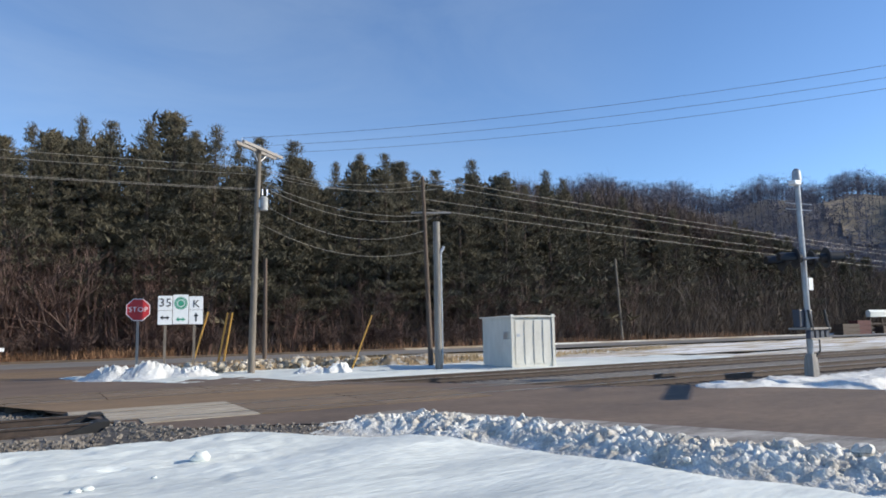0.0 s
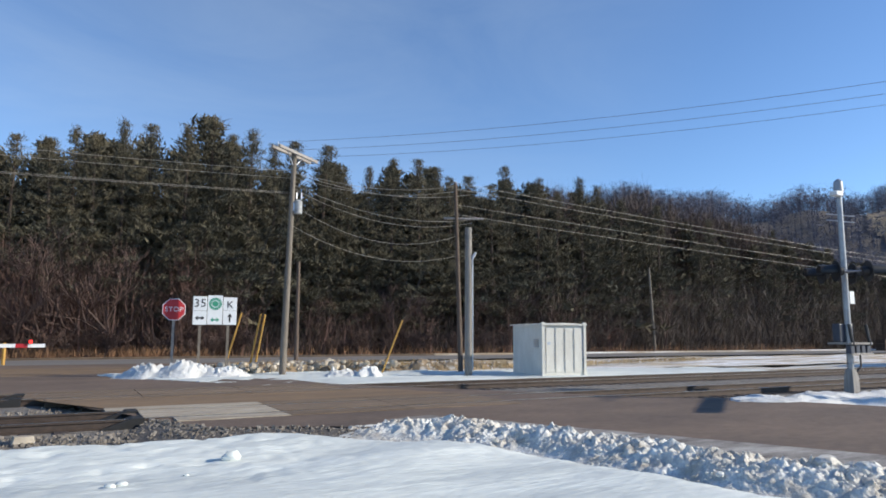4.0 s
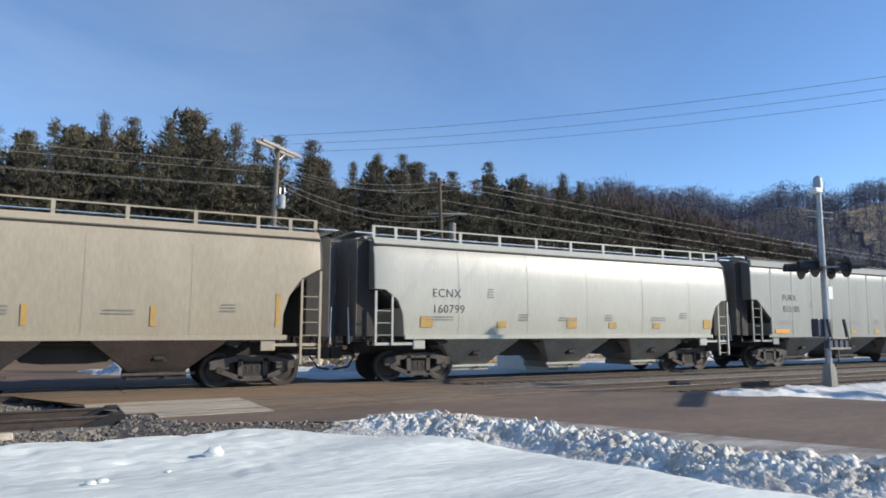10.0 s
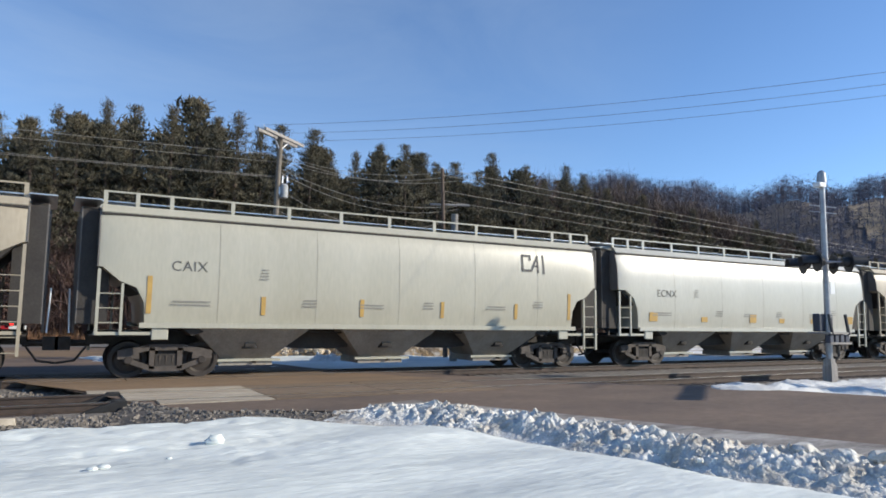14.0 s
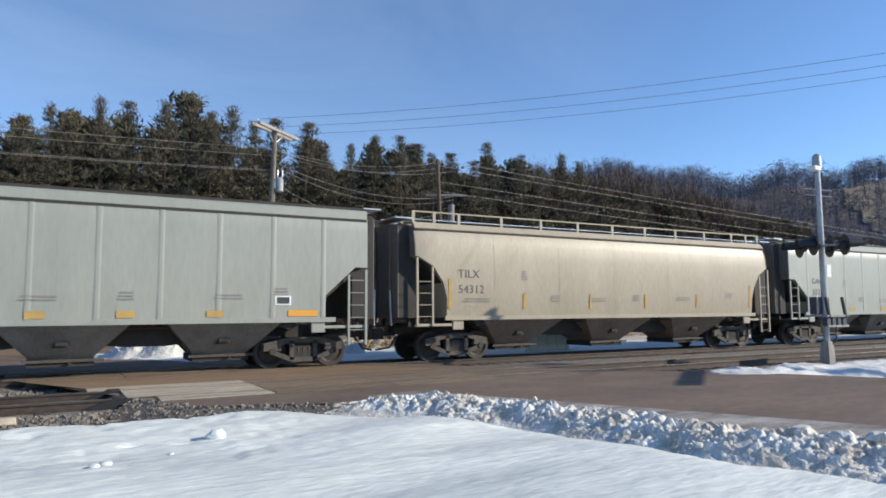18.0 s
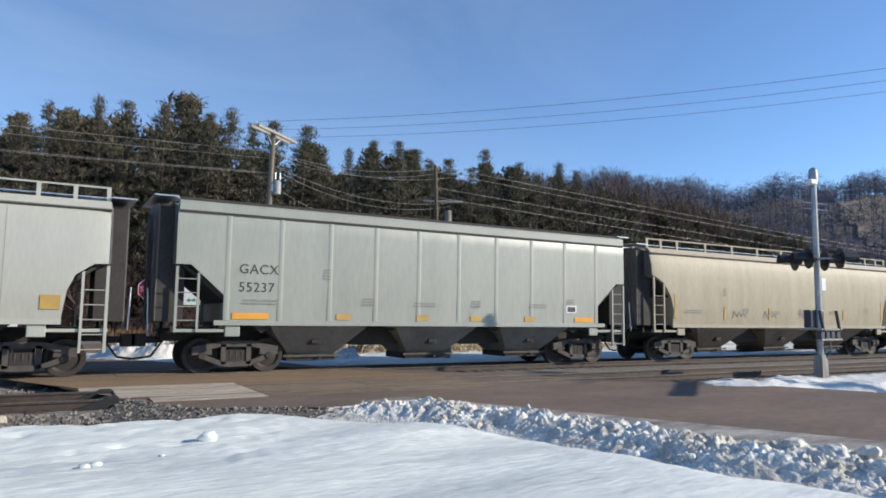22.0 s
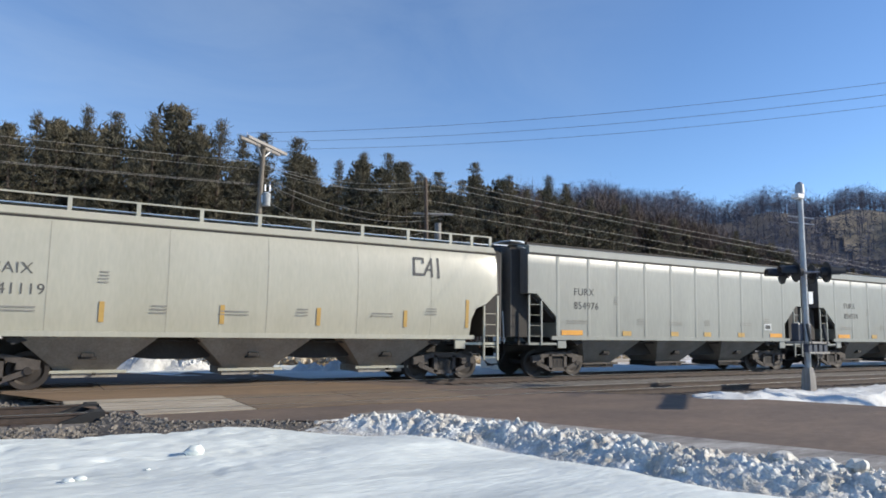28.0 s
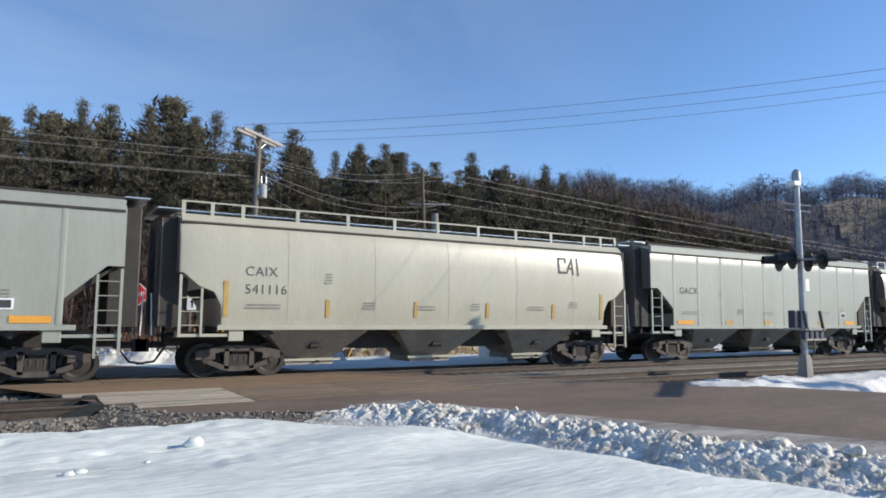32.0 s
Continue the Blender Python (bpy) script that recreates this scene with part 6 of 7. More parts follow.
for kind, code, number, place in TRAIN:
    if kind not in PROTO:
        PROTO[kind] = car = build_hopper(kind, LABELS[kind])
    else:
        car = copy_thing(PROTO[kind], pose(0, 0, 0))
        for o in list(car.children):
            if o.name.startswith(("lettering", "logo")):
                bpy.data.objects.remove(o)
    if code == "FURX":
        tagged(car, "dull grey covered hopper car with flat ribbed sides", "hopper car", "hopper cars of the train")
        for o in car.children_recursive:
            if o.data and o.data.materials and o.data.materials[0] is GREYPAINT or o.data and o.data in DULL:
                if o.data not in DULL:
                    DULL[o.data] = o.data.copy()
                    DULL[o.data].materials[0] = DULLPAINT
                o.data = DULL[o.data]
    if kind == "tan" and not code:
        tagged(car, "rust-streaked tan covered hopper car with weathered sides", "hopper car", "hopper cars of the train")
        for o in car.children:
            if o.name.startswith("body"):
                o.data = o.data.copy()
                o.data.materials[0] = RUSTYTAN
    mark(car, kind, code, number)
    if number == "855105":  # pale sprayed scrawl low on the side
        sc = Shape()
        band(sc, [(3.68, 1.60), (3.70, 1.98), (3.95, 1.95), (3.9, 1.80), (4.05, 1.62), (4.2, 1.86), (4.36, 1.66), (4.4, 1.92), (4.62, 1.92), (4.55, 1.78), (4.85, 1.74), (4.95, 1.6)], 0.05, -1.6)
        part("scrawl", hug(SPEC[kind], sc), LOCOSCRAWL, car, "pale sprayed scrawl", smooth=False)
    if kind == "tan" and not code:
        for x in (-3.9, -1.9, 0.6):
            sc = Shape()
            band(sc, [(x, 1.72), (x + 0.12, 2.0), (x + 0.3, 1.75), (x + 0.42, 1.96), (x + 0.6, 1.78), (x + 0.75, 1.9), (x + 0.9, 1.74)], 0.035, -1.6)
            part("scrawl", hug(SPEC[kind], sc), LETTERFAINT, car, "faded dark scrawl", smooth=False)
    MOVING.append((car, place - 0.08, 0))

# ---- locomotives ----
LOCORED = mat("red_locomotive_paint", (0.62, 0.055, 0.03), 0.45, col2=(0.50, 0.05, 0.03), scale=0.8, amount=0.5, stretch=(1, 1, 0.4), fine=0.05, rand=0.08)
LOCOHOOD = mat("charcoal_locomotive_paint", (0.045, 0.048, 0.046), 0.5, col2=(0.032, 0.033, 0.032), scale=0.9, amount=0.5, stretch=(1, 1, 0.3), fine=0.1)
LOCOCREAM = mat("cream_stripe_paint", (0.66, 0.60, 0.44), 0.5, col2=(0.55, 0.49, 0.34), scale=1.2, fine=0.06)
STRIPE = mat("yellow_sill_stripe", (0.88, 0.42, 0.03), 0.45, col2=(0.74, 0.34, 0.03), scale=2.5)
LOCOWHITE = mat("white_letter_paint", (0.80, 0.80, 0.76), 0.45, scale=2)
LOGOCREAM = mat("cream_logo_paint", (0.74, 0.70, 0.58), 0.45, col2=(0.64, 0.60, 0.48), scale=2)
DARKHOOD = mat("near_black_locomotive_paint", (0.017, 0.018, 0.0165), 0.65, col2=(0.009, 0.010, 0.0095), spec=0.35, scale=0.9, amount=0.5, stretch=(1, 1, 0.3), fine=0.1)
TRUCKGREY = mat("dusty_truck_frame", (0.135, 0.112, 0.095), 0.8, col2=(0.05, 0.042, 0.037), scale=3.5, amount=0.4, fine=0.25)
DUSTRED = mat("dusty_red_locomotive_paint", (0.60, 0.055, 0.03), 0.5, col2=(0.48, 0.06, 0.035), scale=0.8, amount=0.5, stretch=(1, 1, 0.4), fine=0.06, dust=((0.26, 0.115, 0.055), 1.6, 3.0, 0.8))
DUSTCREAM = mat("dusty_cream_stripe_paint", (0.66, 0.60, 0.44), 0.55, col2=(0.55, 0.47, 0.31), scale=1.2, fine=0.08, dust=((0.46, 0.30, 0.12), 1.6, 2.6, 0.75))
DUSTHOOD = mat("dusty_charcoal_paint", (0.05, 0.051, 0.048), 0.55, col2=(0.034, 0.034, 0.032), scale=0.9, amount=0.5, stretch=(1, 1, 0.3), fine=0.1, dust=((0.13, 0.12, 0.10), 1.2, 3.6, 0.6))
TANKGREY = mat("dark_fuel_tank", (0.085, 0.085, 0.08), 0.6, col2=(0.055, 0.054, 0.05), scale=1.1, stretch=(1, 1, 0.5), fine=0.12)
GLASS = mat("cab_window_glass", (0.045, 0.05, 0.05), 0.1, col2=(0.02, 0.024, 0.024), scale=1.2, spec=0.5)
WINFRAME = mat("window_frame_grey", (0.48, 0.46, 0.43), 0.5)
CABSHADE = mat("cab_recess_dark", (0.02, 0.008, 0.011), 0.7, fine=0.2)
BOXGREY = mat("grey_battery_box", (0.16, 0.155, 0.14), 0.65, col2=(0.09, 0.085, 0.075), scale=1.4, fine=0.12)
GRILLE = mat("black_grille", (0.012, 0.012, 0.013), 0.7, fine=0.2)
RADGREY = mat("grey_radiator_panel", (0.20, 0.20, 0.195), 0.6, col2=(0.13, 0.13, 0.125), scale=1.5, fine=0.1)


def loco_truck(parent, s):
    tk = part("truck", Shape().box(-2.6, 2.6, -0.85, 0.85, 0.62, 0.95), UNDER, parent, "six-wheel locomotive truck", smooth=False)
    tk.location = (s, 0, 0)
    for y in (-1.12, 1.12):
        out = [(-2.75, 0.62), (-2.75, 0.86), (-2.2, 1.02), (-1.55, 0.98), (-1.1, 0.82), (-0.6, 0.86), (0.6, 0.86), (1.1, 0.82), (1.55, 0.98), (2.2, 1.02), (2.75, 0.86), (2.75, 0.62), (2.4, 0.52), (1.5, 0.56), (1.1, 0.44), (-1.1, 0.44), (-1.5, 0.56), (-2.4, 0.52)]
        out = [(a, b + (0.04 if b > 0.7 else -0.05)) for a, b in out]
        part("side_frame", Shape().prism(out, "xz", y - 0.09, y + 0.09), TRUCKGREY, tk, smooth=False, bevel=0.02)
        o = -1 if y < 0 else 1
        for x in (-2.06, 0.0, 2.06):
            jb = part("journal_box", Shape().prism([(x - 0.30, 0.22), (x + 0.30, 0.22), (x + 0.36, 0.30), (x + 0.26, 0.42), (x + 0.26, 0.78), (x + 0.36, 0.98), (x - 0.36, 0.98), (x - 0.26, 0.78), (x - 0.26, 0.42), (x - 0.36, 0.30)], "xz", min(y, y + 0.17 * o), max(y, y + 0.17 * o)), TRUCKGREY, tk, smooth=False, bevel=0.02)
            part("bearing_cap", Shape().tube((x, y + 0.16 * o, 0.53), (x, y + 0.23 * o, 0.53), 0.17, 0.14, 16), TRUCKGREY, jb)
            part("cap_bolt_plate", Shape().tube((x, y + 0.22 * o, 0.53), (x, y + 0.245 * o, 0.53), 0.08, 0.07, 12), UNDER, jb)
            part("damper", Shape().tube((x + 0.45, y + 0.13 * o, 0.55), (x + 0.3, y + 0.13 * o, 1.05), 0.04, 0.05, 8), UNDER, tk)
        for x in (-1.05, 1.05):
            part("spring", Shape().tube((x, y, 0.86), (x, y, 1.15), 0.11, 0.11, 10), UNDER, tk)
            part("brake_cylinder", Shape().tube((x - 0.25, y + 0.12 * o, 0.98), (x + 0.25, y + 0.12 * o, 0.98), 0.1, 0.1, 10), TRUCKGREY, tk)
            part("sand_pipe", Shape().tube((x * 0.75, y, 0.9), (x * 0.7, y * 0.75, 0.15), 0.025), UNDER, tk)
    for x in (-2.06, 0.0, 2.06):
        w = Shape()
        for y in (-0.75, 0.75):
            o = 1 if y > 0 else -1
            w.loft([[(x + r * math.cos(a), y + o * d, 0.533 + r * math.sin(a)) for a in [2 * math.pi * i / 26 for i in range(26)]]
                    for r, d in ((0.56, -0.08), (0.535, -0.04), (0.53, 0.06), (0.4, 0.05), (0.2, 0.02))])
        w.tube((x, -0.8, 0.533), (x, 0.8, 0.533), 0.1, 0.1, 10)
        part("wheelset", w, UNDER, tk)


def build_loco(number, label, variant="new", dusty=False):
    """A six-axle road engine, nose at s = 0, tail at s = 22.3 (along +x), centred on its middle."""
    lo = thing("diesel_locomotive", pose(0, 0, 0), label, "locomotive", "locomotives of the train")
    C = 11.15
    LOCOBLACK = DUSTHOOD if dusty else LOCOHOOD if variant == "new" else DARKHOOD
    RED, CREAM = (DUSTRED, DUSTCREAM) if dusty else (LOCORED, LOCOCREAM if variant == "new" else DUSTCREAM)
    radgrey = RADGREY if variant == "new" else DARKHOOD
    shift = 0.0 if variant == "new" else -0.49  # the older engine carries its emblem nearer the cab

    def X(s):
        return s - C
    # frame, deck, sill stripe
    # frame and side sill near-black: the deck's shadow put into their colour
    box_part("frame", (X(1.1), X(21.3), -1.45, 1.45, 1.18, 1.62), DARKHOOD, lo)
    box_part("underframe", (X(1.2), X(21.2), -1.0, 1.0, 0.88, 1.19), UNDER, lo)
    box_part("deck", (X(0.8), X(21.9), -1.53, 1.53, 1.62, 1.66), LOCOBLACK, lo)
    for y in (-1, 1):
        for a, b in ((1.7, 4.55), (5.25, 8.55), (8.6, 12.0), (12.05, 14.4), (14.45, 16.6), (16.65, 18.75), (19.35, 21.4)):
            box_part("sill_stripe", (X(a), X(b), min(y * 1.53, y * 1.556), max(y * 1.53, y * 1.556), 1.64, 1.77), STRIPE, lo)
        box_part("side_sill", (X(1.6), X(21.4), min(y * 1.4, y * 1.5), max(y * 1.4, y * 1.5), 1.54, 1.64), DARKHOOD, lo)
    # nose and cab
    n0 = 1.22 if variant == "new" else 1.6
    nose = [[(X(n0), y, 1.68) for y in (-1.36, 1.36)] + [(X(n0 + d), y, z) for d, y, z in ((0.1, 1.36, 3.36), (0.12, 1.26, 3.45), (0.12, -1.26, 3.45), (0.1, -1.36, 3.36))],
            [(X(n0 + 0.06), y, 1.68) for y in (-1.5, 1.5)] + [(X(n0 + d), y, z) for d, y, z in ((0.14, 1.5, 3.40), (0.17, 1.40, 3.50), (0.17, -1.40, 3.50), (0.14, -1.5, 3.40))],
            [(X(2.75), y, z) for y, z in ((-1.53, 1.68), (1.53, 1.68), (1.53, 3.58), (1.42, 3.69), (-1.42, 3.69), (-1.53, 3.58))]]
    part("nose", Shape().loft(nose), RED, lo, smooth=False)
    part("nose_top", Shape().loft([[(X(s), y, z + d) for y, d in ((-w, 0.004), (w, 0.004), (w, 0.03), (-w, 0.03))] for s, w, z in ((n0 + 0.2, 1.3, 3.49), (2.0, 1.36, 3.585), (2.62, 1.36, 3.68))]), LOCOBLACK, lo, "black anti-glare nose top", smooth=False)
    cab = [[(X(2.56), y, z) for y, z in ((-1.54, 1.68), (1.54, 1.68), (1.54, 3.64), (1.5, 3.67), (-1.5, 3.67), (-1.54, 3.64))],
           [(X(2.62), y, z) for y, z in ((-1.54, 1.68), (1.54, 1.68), (1.54, 3.70), (1.5, 3.74), (-1.5, 3.74), (-1.54, 3.70))],
           [(X(2.86), y, z) for y, z in ((-1.54, 1.68), (1.54, 1.68), (1.5, 4.46), (1.22, 4.70), (-1.22, 4.70), (-1.5, 4.46))],
           [(X(5.0), y, z) for y, z in ((-1.54, 1.68), (1.54, 1.68), (1.5, 4.46), (1.22, 4.70), (-1.22, 4.70), (-1.5, 4.46))]]
    part("cab", Shape().loft(cab), RED, lo)
    part("cab_roof", Shape().loft([[(X(s), y, z) for y, z in ((-1.54, 4.48), (-1.25, 4.74), (1.25, 4.74), (1.54, 4.48), (1.2, 4.6), (-1.2, 4.6))] for s in (2.78, 5.2)]), LOCOBLACK, lo, smooth=False)
    box_part("air_conditioner", (X(3.2), X(4.0), -0.6, 0.3, 4.74, 4.92), WHITEPAINT, lo, "white box on the cab roof", bevel=0.03)
    for y in (-1, 1):
        pts = [(2.63, y * 0.1, 3.80), (2.63, y * 1.38, 3.80), (2.82, y * 1.3, 4.42), (2.82, y * 0.1, 4.42)]
        part("windscreen", Shape().loft([[(X(s + d), w, z) for s, w, z in pts] for d in (0.0, -0.05)]), GLASS, lo, smooth=False)
    for y in (-1, 1):
        o = y * 1.535

        def pane(a, b, z0, z1, m, nm, d=0.012, parent=lo):
            return box_part(nm, (X(a), X(b), min(o, o + y * d), max(o, o + y * d), z0, z1), m, parent)
        w = pane(2.93, 4.34, 3.80, 4.44, WINFRAME, "window", 0.014)
        for a, b in ((2.98, 3.36), (3.40, 3.86), (3.90, 4.30)):
            pane(a, b, 3.84, 4.40, GLASS, "pane", 0.024, w)
        pane(3.62, 3.76, 3.85, 4.38, LOCOWHITE, "sun_visor", 0.03, w)
        w = pane(4.40, 4.84, 3.78, 4.47, WINFRAME, "window", 0.014)
        pane(4.45, 4.79, 3.83, 4.42, GLASS, "pane", 0.024, w)
        if variant == "new":
            pane(3.66, 4.21, 1.95, 2.54, GRILLE, "access_door", 0.02)
            pane(2.6, 4.9, 2.69, 2.71, LOCOBLACK, "seam", 0.014)
            pane(1.55, 1.70, 3.02, 3.22, LOCOCREAM, "badge", 0.012)
            pane(4.985, 5.015, 1.72, 3.9, LOCOBLACK, "cab_joint", 0.02)
            if dusty:
                pane(2.25, 2.62, 1.90, 2.0, STRIPE, "yellow_plate", 0.02)
        else:
            for a in (1.95, 2.42):
                pane(a, a + 0.33, 1.98, 2.22, LOCOWHITE, "badge", 0.012)
            pane(2.6, 4.9, 2.69, 2.71, LOCOBLACK, "seam", 0.014)
        lettering("lettering", number, 0.60, pose(X(3.92), y * 1.556, 3.32, 90, 0, 0 if y < 0 else 180), LOCOWHITE, lo, "white road number", stretch=1.02)
        # equipment casing behind the cab with its slanting colours
        e = y * 1.545
        pan = lambda poly, m, nm, d: part(nm, Shape().prism([(X(a), b) for a, b in poly], "xz", min(e, e + y * d), max(e, e + y * d)), m, lo, smooth=False)
        if variant == "new":
            pan([(5.0, 1.78), (7.36, 1.78), (5.60, 3.54), (5.0, 3.54)], RED, "red_panel", 0.008)
            pan([(7.37, 1.78), (8.55, 1.78), (6.96, 3.47), (6.50, 3.53), (6.17, 3.89), (5.03, 3.89), (5.0, 3.55), (5.61, 3.55)], CREAM, "slanted_stripe", 0.008)
            pan([(6.62, 1.9), (7.52, 1.9), (7.52, 2.64), (6.62, 2.64)], RED, "louvred_door", 0.02)
            pan([(5.75, 2.66), (6.56, 2.66), (6.56, 1.95)], CREAM, "pale_triangle", 0.02)
            pan([(5.4, 2.68), (7.6, 2.68), (7.6, 2.71), (5.4, 2.71)], LOCOBLACK, "grab_rail", 0.03)
            for q in (6.1, 7.05):
                pan([(q, 2.35), (q + 0.1, 2.35), (q + 0.1, 2.5), (q, 2.5)], LOCOBLACK, "latch", 0.035)
                pan([(q, 2.72), (q + 0.1, 2.72), (q + 0.1, 2.84), (q, 2.84)], LOCOBLACK, "latch", 0.035)
        else:
            pan([(5.0, 1.78), (7.04, 1.78), (6.4, 3.05), (6.3, 2.56), (5.0, 2.56)], RED, "red_panel", 0.008)
            pan([(7.05, 1.78), (8.25, 1.78), (6.85, 3.80), (6.5, 3.92), (6.1, 3.92), (6.1, 2.6), (6.31, 2.6), (6.41, 3.06)], CREAM, "slanted_stripe", 0.008)
            # flat panel for the recess behind the cab, its shade put into the colour
            pan([(5.02, 2.57), (6.2, 2.57), (6.05, 3.3), (5.9, 4.6), (5.02, 4.66)], CABSHADE, "cab_doorway", 0.01)
            pan([(9.9, 4.04), (11.36, 4.04), (11.36, 4.52), (9.9, 4.52)], GRILLE, "brake_grille", 0.02)
            for q0, q1, z0 in ((7.22, 7.75, 3.95), (6.57, 6.98, 4.36), (5.98, 6.40, 3.95)):
                pan([(q0, z0), (q1, z0), (q1, 4.58), (q0, 4.58)], GRILLE, "blower_grille", 0.02)
            pan([(6.5, 4.0), (6.95, 4.0), (6.95, 4.3), (6.5, 4.3)], WINFRAME, "worn_patch", 0.012)
            part("walkway_step", Shape().prism([(X(a), b) for a, b in ((8.5, 1.9), (9.8, 1.9), (9.6, 2.2), (9.05, 2.3), (8.75, 2.55), (8.5, 2.55))], "xz", min(y * 1.2, y * 1.55), max(y * 1.2, y * 1.55)), GRILLE, lo, smooth=False)
    # hood
    hd = [[(X(s), y, z) for y, z in ((-w, 1.66), (w, 1.66), (w, h - 0.16), (w - 0.22, h), (-w + 0.22, h), (-w, h - 0.16))] for s, w, h in ((4.98, 1.535, 4.70), (10.55 if variant == "new" else 10.2, 1.535, 4.72))]
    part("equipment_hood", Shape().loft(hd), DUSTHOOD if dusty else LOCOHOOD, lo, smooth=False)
    hd = [[(X(s), y, z) for y, z in ((-w, 1.66), (w, 1.66), (w, h - 0.14), (w - 0.2, h), (-w + 0.2, h), (-w, h - 0.14))] for s, w, h in ((10.5 if variant == "new" else 8.55, 1.2, 4.63), (14.78, 1.2, 4.63))]
    part("engine_hood", Shape().loft(hd), LOCOBLACK, lo, smooth=False)
    hd = [[(X(s), y, z) for y, z in ((-w, 1.66), (w, 1.66), (w, h - 0.14), (w - 0.2, h), (-w + 0.2, h), (-w, h - 0.14))] for s, w, h in (((14.75, 1.28, 3.70), (17.8, 1.28, 3.70), (18.05, 1.28, 3.32), (20.9, 1.28, 3.30)) if variant == "new" else ((14.75, 1.28, 4.5), (16.9, 1.28, 4.5), (17.3, 1.28, 4.1), (21.75, 1.28, 4.1)))]
    part("radiator_hood", Shape().loft(hd), LOCOBLACK, lo, smooth=False)
    if variant != "new":
        part("brake_casing", Shape().loft([[(X(s), y, z) for y, z in ((-1.2, 3.95), (-1.535, 4.0), (-1.535, 4.56), (-1.35, 4.72), (1.35, 4.72), (1.535, 4.56), (1.535, 4.0), (1.2, 3.95))] for s in (8.6, 11.42)]), LOCOHOOD, lo, smooth=False)
    part("radiator_cowl", Shape().prism([(X(14.76), 3.6), (X(15.9), 3.6), (X(15.9), 4.46), (X(15.6), 4.5), (X(14.76), 4.62)], "xz", -1.12, 1.12), DARKHOOD, lo, "dark slanting cowl before the radiator", smooth=False)
    part("radiator_core", Shape().loft([[(X(s), y, z) for y, z in ((-1.05, 3.3), (1.05, 3.3), (1.05, 4.1), (-1.05, 4.1))] for s in (15.6, 20.9)]), GRILLE, lo, smooth=False)
    rw = Shape()
    rw.loft([[(X(s), y, z) for y, z in ((-1.53, 4.02), (1.53, 4.02), (1.53, 4.50), (1.45, 4.55), (-1.45, 4.55), (-1.53, 4.50))] for s in (15.75, 21.75)])
    part("radiator_wing", rw, radgrey, lo, "grey overhanging radiator housing", smooth=False, bevel=0.02)
    tl = 20.9 if variant == "new" else 21.76
    box_part("tail_panel", (X(tl), X(tl + 0.06), -1.2, 1.2, 1.68, 3.26), LOCORED, lo)
    for y in (-1, 1):
        o = y * 1.28
        if variant != "new":
            louvres = [(17.2 + 0.44 * k, 0.29, 2.04, 3.2) for k in range(9)]
        elif dusty:
            louvres = [(16.84, 0.86, 2.3, 3.52), (16.28, 0.36, 3.06, 3.52)] + [(18.0 + 0.42 * k, 0.26, 2.2, 3.08) for k in range(3)]
        else:
            louvres = [(16.3 + 0.60 * k, 0.32, 2.02, 3.02) for k in range(6)]
        for a, w, z0, z1 in louvres:
            gd = box_part("grille_door", (X(a), X(a + w), min(o, o + 0.02 * y), max(o, o + 0.02 * y), z0, z1), GRILLE, lo)
            if variant == "new" and w < 0.34:
                box_part("door_edge", (X(a + w + 0.03), X(a + w + 0.09), min(o, o + 0.03 * y), max(o, o + 0.03 * y), z0 - 0.05, z1 + 0.05), radgrey, gd)
                box_part("door_edge", (X(a), X(a + w), min(o, o + 0.03 * y), max(o, o + 0.03 * y), z1, z1 + 0.07), radgrey, gd)
        if variant == "new":
            box_part("grille_door", (X(19.95), X(20.75), min(o, o + 0.02 * y), max(o, o + 0.02 * y), 1.9, 3.1), radgrey, lo)
            box_part("lamp", (X(19.25), X(19.55), min(o, o + 0.03 * y), max(o, o + 0.03 * y), 2.7, 3.0), WINFRAME, lo)
        o = y * 1.2
        for k in range(7):
            a = 10.62 + 0.59 * k
            if variant != "new" and a < 11:
                continue
            box_part("hood_door", (X(a), X(a + 0.56), min(o, o + 0.015 * y), max(o, o + 0.03 * y), 1.75, 4.3), LOCOBLACK, lo)
            part("door_latch", Shape().box(X(a + 0.52), X(a + 0.57), min(o, o + 0.05 * y), max(o, o + 0.05 * y), 2.9, 3.02), RADGREY, lo, smooth=False)
        o = y * 1.535
        for a in (5.8, 7.74) if variant == "new" else ():
            g1 = box_part("blower_grille", (X(a), X(a + 0.72), min(o, o + 0.02 * y), max(o, o + 0.02 * y), 4.16, 4.60), GRILLE, lo)
            for b in (a - 0.07, a + 0.72):
                box_part("grille_frame", (X(b), X(b + 0.07), min(o, o + 0.03 * y), max(o, o + 0.03 * y), 4.12, 4.64), LOCOWHITE, g1)
            for q in range(3):
                box_part("slat", (X(a), X(a + 0.72), min(o, o + 0.028 * y), max(o, o + 0.028 * y), 4.24 + 0.11 * q, 4.27 + 0.11 * q), RADGREY, g1)
        if variant == "new":
            box_part("hood_window", (X(9.85), X(10.3), min(o, o + 0.012 * y), max(o, o + 0.012 * y), 4.0, 4.46), GRILLE, lo)
            part("drain_pipe", Shape().tube((X(9.55), o + 0.03 * y, 4.52), (X(10.36), o + 0.03 * y, 3.33), 0.025), RADGREY, lo)
            part("drain_pipe_end", Shape().tube((X(10.2), o + 0.035 * y, 3.57), (X(10.36), o + 0.035 * y, 3.33), 0.03), LOCOWHITE, lo)
